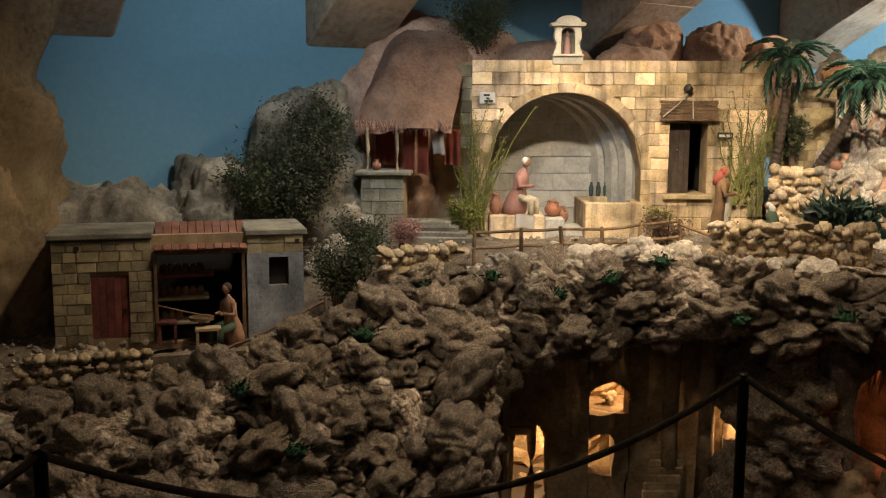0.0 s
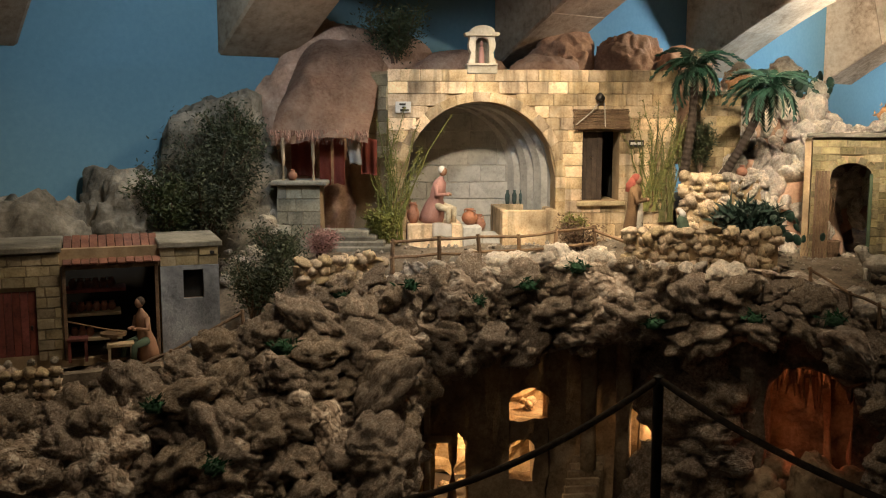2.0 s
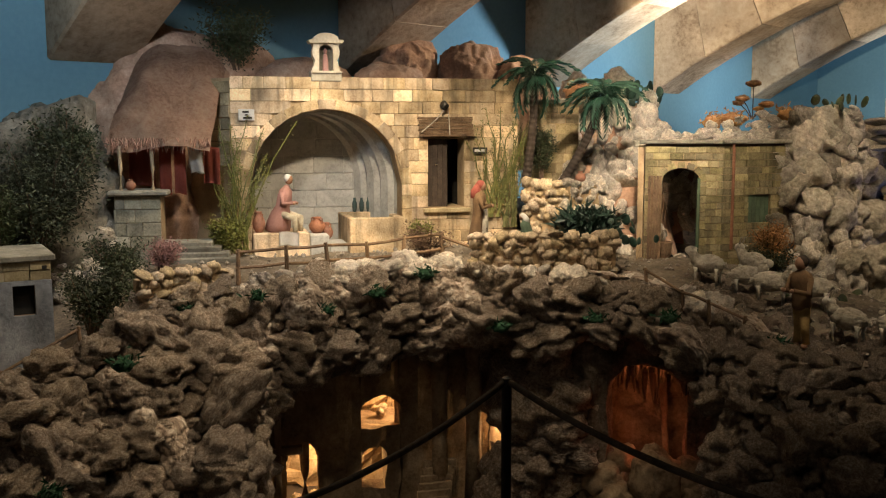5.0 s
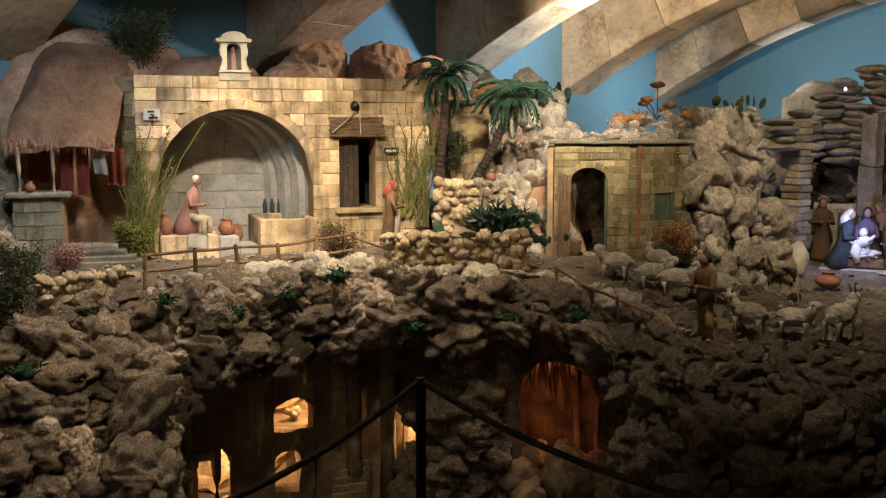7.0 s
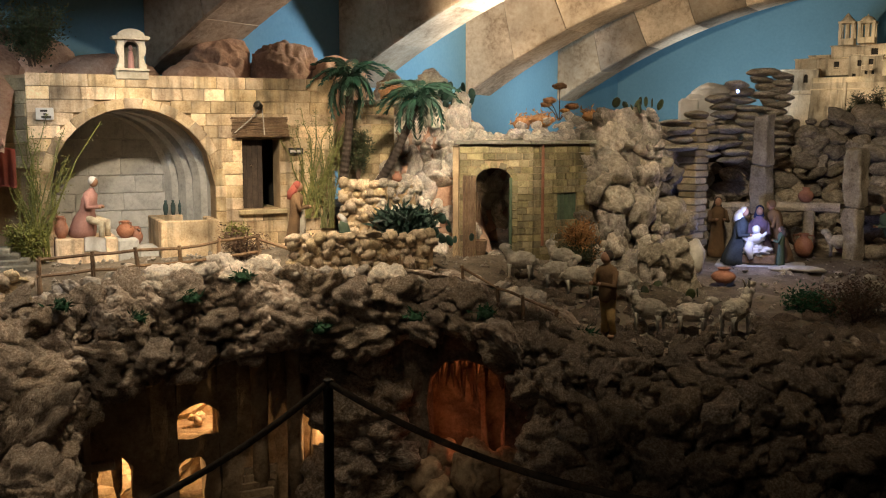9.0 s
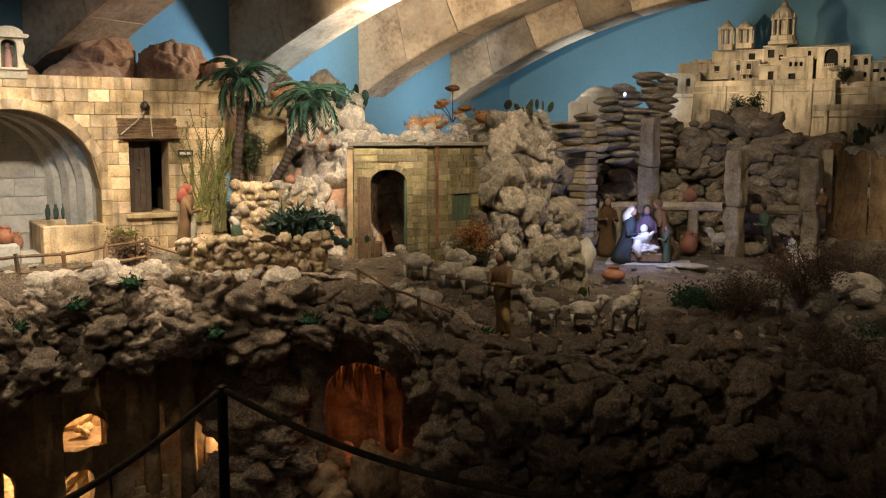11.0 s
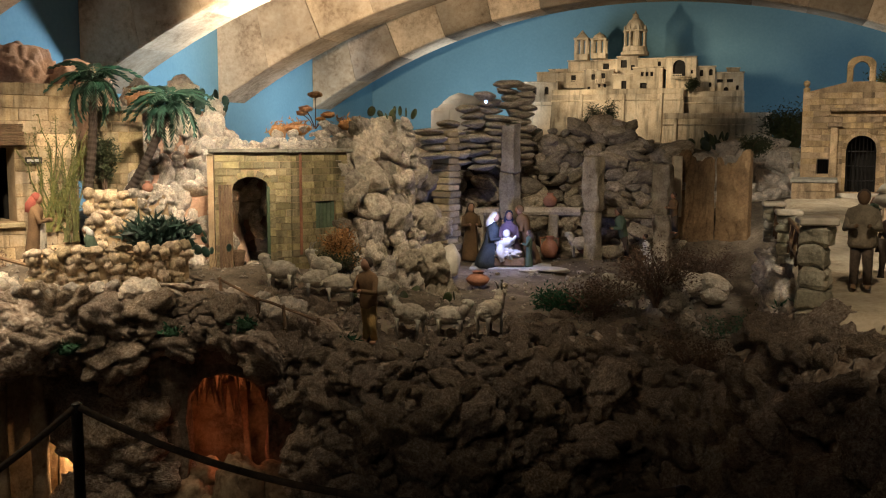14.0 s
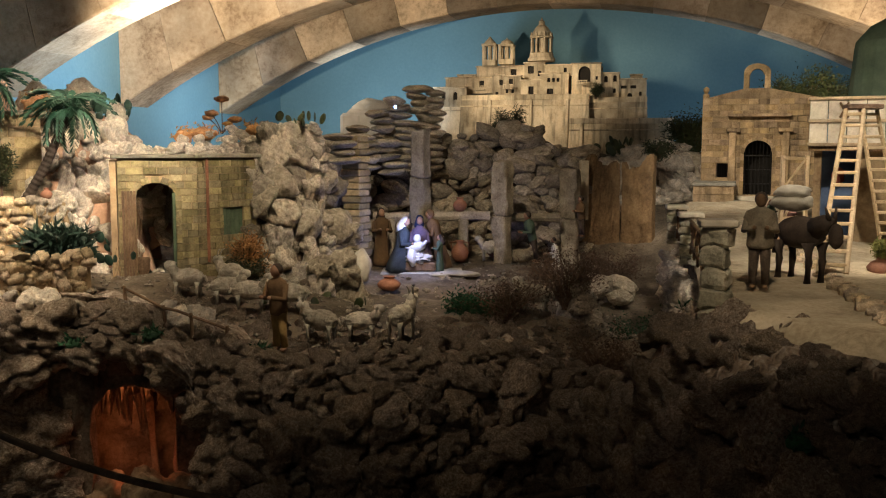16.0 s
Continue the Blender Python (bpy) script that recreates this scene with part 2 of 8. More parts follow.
CLOTH_DARK = material("blackish_green_cloth", [(0.012, 0.018, 0.02), (0.045, 0.055, 0.06)], 15, 0.95, 0.3, 150, 0.1)
CLOTH_VIOLET = material("dull_violet_cloth", [(0.1, 0.07, 0.13), (0.24, 0.17, 0.27)], 15, 0.95, 0.3, 150, 0.1)
SKIN = material("painted_clay_face", [(0.3, 0.15, 0.09), (0.42, 0.24, 0.15)], 20, 0.6, 0.1, 100, 0.1)
WOOL = material("cream_sheep_wool", [(0.3, 0.25, 0.19), (0.52, 0.46, 0.37), (0.65, 0.6, 0.5)], 60, 0.95, 0.9, 140, 0.2)
HIDE = material("dark_brown_hide", [(0.03, 0.02, 0.014), (0.08, 0.055, 0.04)], 20, 0.8, 0.3, 120, 0.1)
SACK = material("pale_sackcloth", [(0.42, 0.38, 0.31), (0.62, 0.58, 0.5)], 25, 0.95, 0.4, 160, 0.1)
FLAKED = material("flaking_bluish_plaster", [(0.16, 0.17, 0.19), (0.36, 0.38, 0.42), (0.52, 0.54, 0.57)], 10, 0.9, 0.5, 60, 0.1, stain=0.6, plain=True)
BLUE_PAINT = material("faded_blue_paint", [(0.06, 0.1, 0.2), (0.1, 0.16, 0.3)], 12, 0.8, 0.2, 80, 0.1)
GREEN_PAINT = material("weathered_green_paint", [(0.06, 0.1, 0.06), (0.13, 0.18, 0.11)], 14, 0.8, 0.3, 80, 0.1)
STRAW = material("golden_straw", [(0.3, 0.18, 0.05), (0.5, 0.34, 0.12)], 40, 0.9, 0.5, 140, 0.2)
BRONZE = material("polished_steel_pan", [(0.5, 0.48, 0.45), (0.6, 0.58, 0.55)], 10, 0.25, 0.05, 80, 0.0, metal=1.0)
DRAB = material("drab_wool_coat", [(0.1, 0.08, 0.055), (0.24, 0.2, 0.14)], 40, 0.95, 0.3, 150, 0.1)
COAT = material("dark_striped_coat", [(0.05, 0.035, 0.025), (0.14, 0.1, 0.07)], 50, 0.95, 0.3, 150, 0.1)
ROOF_GREY = material("weathered_roof_plaster", [(0.13, 0.115, 0.09), (0.26, 0.24, 0.19), (0.38, 0.35, 0.29)], 12, 0.95, 0.6, 80, 0.15, stain=0.5)
BAR = material("dark_lettering", [(0.03, 0.025, 0.02), (0.05, 0.045, 0.04)], 20, 0.8, 0.0, 80, 0.0)
CAVE_ROCK = material("brown_cave_plaster", [(0.16, 0.105, 0.06), (0.36, 0.26, 0.16), (0.54, 0.42, 0.28)], 12, 0.95, 1.0, 60, 0.1)

# ---- building helpers ----


def root_of(ob):
    while ob.parent:
        ob = ob.parent
    return ob


def mesh_from(bm, name, mats, smooth=False):
    bmesh.ops.recalc_face_normals(bm, faces=bm.faces)
    me = bpy.data.meshes.new(name)
    bm.to_mesh(me)
    bm.free()
    for m in (mats if isinstance(mats, (list, tuple)) else [mats]):
        me.materials.append(m)
    if smooth:
        me.polygons.foreach_set("use_smooth", [True] * len(me.polygons))
    return me


def thing(name, at, label, category, group="", kind=""):
    """An empty at the base of a thing that is made of parts."""
    ob = new(name)
    ob.location = at
    ob.empty_display_size = 0.05
    return tagged(ob, label, category, group, kind)


def part(name, bm, mats, parent, label="", smooth=False):
    """One mesh under a thing or a part; the bmesh is in world coordinates."""
    bmesh.ops.translate(bm, verts=bm.verts, vec=-root_of(parent).location)
    ob = new(name, mesh_from(bm, name, mats, smooth))
    ob.parent = parent
    return tagged(ob, label)


def solid(name, bm, mats, label, category, group="", kind="", smooth=False):
    """A thing that is one mesh; its origin goes to the middle of its base."""
    lo = Vector([min(v.co[i] for v in bm.verts) for i in range(3)])
    hi = Vector([max(v.co[i] for v in bm.verts) for i in range(3)])
    base = Vector(((lo.x + hi.x) / 2, (lo.y + hi.y) / 2, lo.z))
    bmesh.ops.translate(bm, verts=bm.verts, vec=-base)
    ob = new(name, mesh_from(bm, name, mats, smooth))
    ob.location = base
    return tagged(ob, label, category, group, kind)


def piece(name, me, parent, m):
    """An object on a shared mesh under a thing, at the world pose m."""
    ob = new(name, me)
    ob.parent = parent
    ob.matrix_basis = Matrix.Translation(-root_of(parent).location) @ m
    return ob


def box(bm, m, size, bevel=0.0, slot=0):
    r = bmesh.ops.create_cube(bm, size=1, matrix=m @ Matrix.Diagonal((*size, 1)))
    vs = r["verts"]
    fs = {f for v in vs for f in v.link_faces}
    for f in fs:
        f.material_index = slot
    if bevel:
        es = {e for v in vs for e in v.link_edges}
        bmesh.ops.bevel(bm, geom=list(es), offset=bevel, segments=1, affect="EDGES")


def lathe(bm, profile, m=Matrix(), seg=16, squash=1.0, slot=0):
    rings = []
    for r, z in profile:
        rings.append([bm.verts.new(m @ Vector((r * math.cos(a), r * squash * math.sin(a), z))) for a in (2 * math.pi * i / seg for i in range(seg))])
    for a, b in zip(rings, rings[1:]):
        for i in range(seg):
            bm.faces.new((a[i], a[(i + 1) % seg], b[(i + 1) % seg], b[i])).material_index = slot
    bm.faces.new(rings[0]).material_index = slot
    bm.faces.new(rings[-1]).material_index = slot


def tube(bm, pts, radii, seg=8, slot=0):
    pts = [Vector(p) for p in pts]
    if not isinstance(radii, (list, tuple)):
        radii = [radii] * len(pts)
    rings = []
    for i, p in enumerate(pts):
        d = (pts[min(i + 1, len(pts) - 1)] - pts[max(i - 1, 0)]).normalized()
        q = d.to_track_quat("Z", "Y")
        rings.append([bm.verts.new(p + q @ Vector((radii[i] * math.cos(a), radii[i] * math.sin(a), 0))) for a in (2 * math.pi * k / seg for k in range(seg))])
    for a, b in zip(rings, rings[1:]):
        for i in range(seg):
            bm.faces.new((a[i], a[(i + 1) % seg], b[(i + 1) % seg], b[i])).material_index = slot
    bm.faces.new(rings[0]).material_index = slot
    bm.faces.new(rings[-1]).material_index = slot


def blob(bm, at, size, rough=0.15, freq=3.0, sub=2, slot=0, turn=0.0):
    r = bmesh.ops.create_icosphere(bm, subdivisions=sub, radius=1)
    q = Matrix.Rotation(turn, 3, "Z")
    off = Vector((at[0] * 7.1, at[1] * 5.3, at[2] * 3.7))
    for v in r["verts"]:
        k = 1 + rough * noise.noise(v.co * freq * 0.5 + off) + rough * 0.5 * noise.noise(v.co * freq * 1.3 + off)
        v.co = q @ Vector((v.co.x * size[0] * k, v.co.y * size[1] * k, v.co.z * size[2] * k)) + Vector(at)
    for f in {f for v in r["verts"] for f in v.link_faces}:
        f.material_index = slot


def dome(q, wide=0.75):
    """Rounded bulges with sharp creases between them."""
    f = noise.voronoi(q)[0][0] / wide
    return math.sqrt(max(0.0, 1 - f * f))


def rock_mesh(name, seed, mat, sub=3, lumpy=0.35, knobs=0.0, angular=0.0, holes=0.0):
    """A stone: lumpy outline, cauliflower knobs, flat broken sides, weathered hollows."""
    bm = bmesh.new()
    bmesh.ops.create_icosphere(bm, subdivisions=sub, radius=0.5)
    off = Vector((seed * 3.1, seed * 1.7, seed * 0.9))
    rr = random.Random(seed)
    planes = [Vector((rr.uniform(-1, 1), rr.uniform(-1, 1), rr.uniform(-1, 1))).normalized() for _ in range(7)]
    for v in bm.verts:
        d = v.co.normalized()
        k = 1 + lumpy * noise.noise(d * 1.1 + off) + lumpy * 0.5 * noise.noise(d * 2.6 + off) + lumpy * 0.2 * noise.noise(d * 6 + off) + lumpy * 0.08 * noise.noise(d * 14 + off)
        if knobs:
            k += knobs * (0.62 * dome(d * 1.7 + off) + 0.3 * dome(d * 4.2 + off) + 0.14 * dome(d * 9.5 + off) - 0.6) + knobs * 0.12 * noise.noise(d * 17 + off)
        if holes:
            k -= holes * max(0.0, noise.noise(d * 2.3 - off) - 0.22) * 1.6 + holes * 0.5 * max(0.0, noise.noise(d * 6.5 - off) - 0.25)
        if angular:
            for p in planes:
                c = d.dot(p)
                if c > 0.55:
                    k = min(k, k * (1 - angular) + angular * 0.62 / c)
        v.co = d * 0.5 * k
    return mesh_from(bm, name, mat, True)


TUFA_ROCKS = [rock_mesh("tufa_rock", 10 + i, TUFA, 4, 0.42, 0.55, 0.0, 0.25) for i in range(14)]
PALE_ROCKS = [rock_mesh("pale_rock", 40 + i, TUFA_PALE, 4, 0.4, 0.3, 0.45, 0.3) for i in range(9)]
LIME_ROCKS = [rock_mesh("pitted_boulder", 60 + i, BOULDER, 4, 0.5, 0.16, 0.4, 0.8) for i in range(9)]
ROUND_ROCKS = [rock_mesh("boulder", 70 + i, BOULDER, 4, 0.35, 0.05, 0.4, 0.15) for i in range(9)]


def rubble_mesh(seed):
    bm = bmesh.new()
    rr = random.Random(seed)
    bmesh.ops.create_cube(bm, size=0.9)
    for v in bm.verts:
        v.co += Vector((rr.uniform(-0.2, 0.2), rr.uniform(-0.1, 0.1), rr.uniform(-0.2, 0.2)))
    bmesh.ops.bevel(bm, geom=list(bm.edges), offset=0.2, segments=2, affect="EDGES")
    for v in bm.verts:
        v.co *= 1.14 + 0.07 * noise.noise(v.co * 3 + Vector((seed, 0, 0)))
    return mesh_from(bm, "rubble_stone", RUBBLE_STONE, True)


RUBBLE_STONE = material("tan_rubble_stone", [(0.3, 0.2, 0.11), (0.54, 0.41, 0.26), (0.74, 0.61, 0.44)], 10, 0.92, 0.6, 90, 0.32)
RUBBLE = [rubble_mesh(90 + i) for i in range(8)]

unit = bmesh.new()
bmesh.ops.create_cube(unit, size=1)
bmesh.ops.bevel(unit, geom=list(unit.edges), offset=0.04, segments=1, affect="EDGES")
UNIT_BLOCKS = {}
for m_ in (ASHLAR, ASHLAR_TAN, ASHLAR_DULL, ASHLAR_GREEN, GREY_BLOCK, CREAM_STONE, PLASTER):
    b_ = unit.copy()
    UNIT_BLOCKS[m_.name] = mesh_from(b_, "stone_block", m_)


def put_rock(parent, meshes, at, size, rng, name="rock", tilt=3.1):
    m = Matrix.LocRotScale(at, Euler((rng.uniform(-tilt, tilt), rng.uniform(-tilt, tilt), rng.uniform(0, 6.28))), size)
    return piece(name, rng.choice(meshes), parent, m)


def curtain(name, pts, meshes, size, label, back, seed=1, lean=0.25, squash=0.8, spread=0.35, category="rock pile", top_jitter=0.5, turn=0.6, pack=1.0):
    """A stack of boulders along a plan line of (x, y, low z, high z), leaning back as it rises, over a rough core."""
    rng = random.Random(seed)
    root = thing(name, (pts[0][0], pts[0][1], min(p[2] for p in pts)), label, category)
    run = [0.0]
    for a, b in zip(pts, pts[1:]):
        run.append(run[-1] + math.hypot(b[0] - a[0], b[1] - a[1]))

    def where(s):
        for i in range(len(pts) - 1):
            if s <= run[i + 1] or i == len(pts) - 2:
                k = min(1, max(0, (s - run[i]) / max(1e-6, run[i + 1] - run[i])))
                a, b = pts[i], pts[i + 1]
                d = Vector((b[0] - a[0], b[1] - a[1])).normalized()
                return [a[j] + (b[j] - a[j]) * k for j in range(4)], Vector((-d.y, d.x))
    # core: a rough sheet behind the stones; its colour shows in the gaps
    bm = bmesh.new()
    n, rows = max(8, int(run[-1] / 0.05)), 14
    grid = []
    for i in range(n + 1):
        p, nb = where(run[-1] * i / n)
        col = []
        for j in range(rows + 1):
            z = p[2] - 0.05 + (p[3] - p[2]) * j / rows
            o = size * 0.32 + lean * (z - p[2]) + 0.03 * noise.noise(Vector((p[0] * 6, p[1] * 6, z * 6)))
            col.append(bm.verts.new((p[0] + nb.x * o, p[1] + nb.y * o, z)))
        o += size * 1.5
        col.append(bm.verts.new((p[0] + nb.x * o, p[1] + nb.y * o, p[2] - 0.05)))
        grid.append(col)
    for a, b in zip(grid, grid[1:]):
        for j in range(rows + 1):
            bm.faces.new((a[j], b[j], b[j + 1], a[j + 1]))
    part("core", bm, back, root, smooth=True)
    count, s_step = 0, size * 0.82 * pack
    z_low = min(p[2] for p in pts)
    z_high = max(p[3] for p in pts)
    z = z_low
    while z < z_high + size * 0.2 and count < 300:
        s = rng.uniform(0, s_step)
        while s < run[-1]:
            p, nb = where(s)
            if p[2] - size * 0.4 < z < p[3] + rng.uniform(-top_jitter, top_jitter) * size:
                k = size * rng.uniform(1 - spread, 1 + spread * 1.4)
                o = lean * (z - p[2]) + rng.uniform(-0.25, 0.25) * size
                put_rock(root, meshes, (p[0] + nb.x * o, p[1] + nb.y * o, z + rng.uniform(-0.15, 0.15) * size), (k * rng.uniform(0.9, 1.4), k * rng.uniform(0.8, 1.2), k * squash * rng.uniform(0.8, 1.15)), rng, tilt=turn)
                count += 1
            s += s_step * rng.uniform(0.75, 1.3)
        z += size * squash * 0.68 * pack
    return root

# ---- the room: blue walls, stone ribs, floor, ceiling ----
WALL_X, END_Y, RIGHT_X = -4.2, 10.2, 2.6


def slab(name, lo, hi, mat, label, category="wall"):
    bm = bmesh.new()
    c, s = [(a + b) / 2 for a, b in zip(lo, hi)], [b - a for a, b in zip(lo, hi)]
    box(bm, pose(*c), s)
    return solid(name, bm, mat, label, category, kind="structure")


slab("wall_west", (WALL_X - 0.2, -3.2, 0), (WALL_X, END_Y, 3.6), SKY_PAINT, "smooth wall painted sky blue behind the model landscape")
slab("wall_north", (WALL_X - 0.2, END_Y, 0), (RIGHT_X + 0.2, END_Y + 0.2, 3.6), SKY_PAINT, "end wall painted dusk blue behind the model town")
slab("wall_east", (RIGHT_X, -3.2, 0), (RIGHT_X + 0.2, END_Y, 3.6), SKY_PAINT, "plain blue side wall of the vaulted room")
slab("wall_south", (WALL_X - 0.2, -3.4, 0), (RIGHT_X + 0.2, -3.2, 3.6), PLASTER, "plain plaster wall behind the visitors' side")
slab("floor", (WALL_X, -3.2, -0.1), (RIGHT_X, END_Y, 0), FLOOR_STONE, "dark stone floor of the exhibition room", "floor")
slab("ceiling", (WALL_X - 0.2, -3.4, 3.6), (RIGHT_X + 0.2, END_Y + 0.2, 3.75), RIB_STONE, "stone slab ceiling above the arched ribs", "ceiling")

# segmental arches across the room: centre line, radius, springing
ARCH_X, ARCH_R, CROWN = -1.0, 5.9, 2.86
RIB_YS = [0.62, 1.91, 3.58, 5.25, 6.92, 8.66]


def rib(y0):
    root = thing("ceiling_rib", (WALL_X, y0, 2.0), "heavy limestone arch rib springing from the blue wall", "arch rib", "ceiling ribs", "structure")
    x0, x1, n = WALL_X + 0.002, RIGHT_X - 0.002, 15
    cz = CROWN - ARCH_R
    for i in range(n):
        bm = bmesh.new()
        a, b = x0 + (x1 - x0) * i / n, x0 + (x1 - x0) * (i + 1) / n
        g = 0.0018
        cols = []
        sub = 3
        for k in range(sub + 1):
            x = a + g + (b - a - 2 * g) * k / sub
            z = cz + math.sqrt(ARCH_R ** 2 - (x - ARCH_X) ** 2)
            j = 0.006 * noise.noise(Vector((i * 3.3, y0, 0)))
            xt = ARCH_X + (x - ARCH_X) * (3.62 - cz) / (z - cz)
            xt = min(max(xt, x0 + (x - x0) * 0.3), x1 - (x1 - x) * 0.3)
            cols.append([bm.verts.new(p) for p in ((x, y0 + j, z + j + 0.012), (x, y0 + 0.012 + j, z + j), (x, y0 + 0.405, z + j), (x, y0 + 0.42, z + j + 0.012), (xt, y0 + 0.42, 3.62), (xt, y0 + j, 3.62))])
        for p, q in zip(cols, cols[1:]):
            for k in range(6):
                bm.faces.new((p[k], p[(k + 1) % 6], q[(k + 1) % 6], q[k]))
        bm.faces.new(cols[0])
        bm.faces.new(cols[-1])
        part("rib_stone", bm, RIB_STONE, root)
    return root


for y_ in RIB_YS:
    rib(y_)

# ---- rock landscape ----
# rim of the landscape facing the visitors: heading from the room's axis, distance, height
RIM = [(-96, 3.25, 0.66), (-82, 3.3, 0.69), (-77, 3.25, 0.66), (-70, 3.3, 0.75), (-65, 3.4, 0.87), (-60.5, 3.55, 0.99), (-55, 3.7, 1.03),
       (-46, 3.8, 1.06), (-41, 3.8, 1.05), (-36, 3.8, 1.05), (-31, 3.7, 1.04), (-26, 3.5, 0.95), (-22.7, 3.2, 0.84), (-16, 3.25, 0.86),
       (-8, 3.6, 0.86), (-3.5, 3.7, 0.72), (-0.5, 3.2, 0.86), (2.5, 2.8, 1.1), (10, 2.45, 1.1), (25, 2.4, 1.1), (40, 2.6, 1.1)]
# underside of the rock over the two grottoes: heading, height (0 where the cliff stands on the floor)
UNDER = [(-96, 0), (-56.2, 0), (-55.6, 0.46), (-52.5, 0.62), (-49, 0.69), (-44.6, 0.74), (-40.2, 0.78), (-36, 0.79), (-33, 0.84), (-31.5, 0.84), (-29.5, 0.8), (-28.2, 0.74), (-27.2, 0.58), (-26.7, 0.4),
         (-26.4, 0.0), (40, 0)]


def lerp_at(table, h, k):
    for a, b in zip(table, table[1:]):
        if h <= b[0]:
            u = (h - a[0]) / (b[0] - a[0])
            u = max(0.0, u)
            return a[k] + (b[k] - a[k]) * u
    return table[-1][k]


def smooth_rim(h, k):
    return sum(lerp_at(RIM, h + o, k) for o in (-2, -1, 0, 1, 2)) / 5


def polar(h, d, z):
    return Vector((d * math.sin(radians(h)), d * math.cos(radians(h)), z))


# plateau levels: x, y, height
LEVELS = [(-3.27, 0.55, 0.63), (-3.2, 0.85, 0.63), (-3.12, 1.1, 0.69), (-3.45, 0.7, 0.78), (-3.3, 1.1, 0.77), (-3.6, 0.6, 0.79), (-3.5, 1.2, 0.76), (-3.9, 0.2, 0.78), (-3.2, 1.3, 0.78), (-3.65, 2.3, 1.06), (-3.0, 2.9, 1.06), (-2.7, 3.2, 1.1), (-3.9, 2.2, 1.08), (-2.3, 3.3, 1.06), (-2.1, 3.7, 1.04),
          (-1.8, 3.3, 0.96), (-1.7, 3.9, 1.0), (-1.29, 3.1, 0.87), (-0.9, 3.3, 0.88), (-1.4, 5.3, 0.88), (-0.5, 3.9, 0.88), (-0.9, 5.7, 0.9), (-1.3, 4.3, 0.88), (-0.3, 5.0, 0.8), (-0.05, 4.5, 0.62), (-0.2, 3.6, 0.62), (0.05, 5.6, 0.75),
          (0.3, 3.2, 1.12), (0.4, 4.2, 1.12), (1.2, 3.4, 1.12), (1.0, 5.0, 1.14), (0.6, 6.2, 1.2), (0.9, 7.5, 1.25), (-1.2, 7.0, 1.3), (-1.2, 9.0, 1.6), (-3.4, 4.6, 1.2), (-3.6, 7.5, 1.4), (2.0, 8.0, 1.3)]


def ground_z(x, y):
    s = w = 0.0
    for a, b, z in LEVELS:
        k = 1 / ((x - a) ** 2 + (y - b) ** 2 + 0.004) ** 1.6
        s, w = s + k * z, w + k
    return s / w


def lumps(p):
    return 0.17 * dome(p * 5.2) + 0.07 * dome(p * 12) + 0.03 * dome(p * 27) + 0.08 * noise.noise(p * 2.5) + 0.016 * noise.noise(p * 34) - 0.17


def cliff(name, h0, h1, label, reach=0.55, step=0.28):
    bm = bmesh.new()
    cols = []
    h = h0
    while h <= h1 + 1e-6:
        d, zt, zu = smooth_rim(h, 1), smooth_rim(h, 2), lerp_at(UNDER, h, 1)
        col, rows = [], 64
        for j in range(rows + 1):
            u = j / rows
            if zu > 0.05:
                if u < 0.2:
                    dd = d + 0.25 - 1.25 * u
                    q = polar(h, dd, 0)
                    z = zt + (ground_z(q.x, q.y) - 0.02 - zt) * (1 - u / 0.2)
                elif u < 0.75:
                    k = (u - 0.2) / 0.55
                    dd, z = d - 0.16 * math.sin(k * 2.2), zt + (zu - zt) * k
                else:
                    k = (u - 0.75) / 0.25
                    dd, z = d - 0.13 + 0.75 * k, zu + 0.03 * k
            else:
                if u < 0.15:
                    dd = d + 0.25 - 0.25 * u / 0.15
                    q = polar(h, dd, 0)
                    z = zt + (ground_z(q.x, q.y) - 0.02 - zt) * (1 - u / 0.15)
                else:
                    k = (u - 0.15) / 0.85
                    dd, z = d - reach * k ** 0.8, zt * (1 - k ** 1.15)
            p = polar(h, dd, z)
            out = polar(h, -1, 0.35).normalized()
            if u < 0.1:
                out = Vector((0, 0, 0.4))
            p += out * lumps(p)
            col.append(bm.verts.new(p))
        cols.append(col)
        h += step
    for a, b in zip(cols, cols[1:]):
        for j in range(len(a) - 1):
            bm.faces.new((a[j], b[j], b[j + 1], a[j + 1]))
    return solid(name, bm, TUFA, label, "rock", kind="structure", smooth=True)


cliff("rock_slope", -96, -55.0, "rough nodular tufa rock slope below the potter's yard", 0.75)
cliff("rock_bridge", -56.0, -26.5, "natural bridge of knobbly tufa rock over two grottoes", 0.5)
cliff("rock_bank", -26.8, 40, "dark rocky bank below the shepherds' field", 0.6)

bm = bmesh.new()
STEP, rows_ = 0.045, {}
for i in range(int(7.0 / STEP)):
    for j in range(int(10.6 / STEP)):
        x, y = -4.3 + i * STEP, -0.4 + j * STEP
        h = math.degrees(math.atan2(x, y))
        if -97 < h < 41 and math.hypot(x, y) > smooth_rim(h, 1) - 0.06:
            p = Vector((x, y, 0))
            rough = 0.014 * noise.noise(p * 9) + 0.02 * noise.noise(p * 3) + 0.006 * noise.noise(p * 28)
            e = min(1, max(0, (math.hypot(x, y) - smooth_rim(h, 1)) / 0.25))
            rows_[i, j] = bm.verts.new((x, y, smooth_rim(h, 2) - 0.04 + (ground_z(x, y) + rough - smooth_rim(h, 2) + 0.04) * e))
for (i, j), v in rows_.items():
    q = [rows_.get(k) for k in ((i + 1, j), (i + 1, j + 1), (i, j + 1))]
    if all(q):
        bm.faces.new((v, *q))
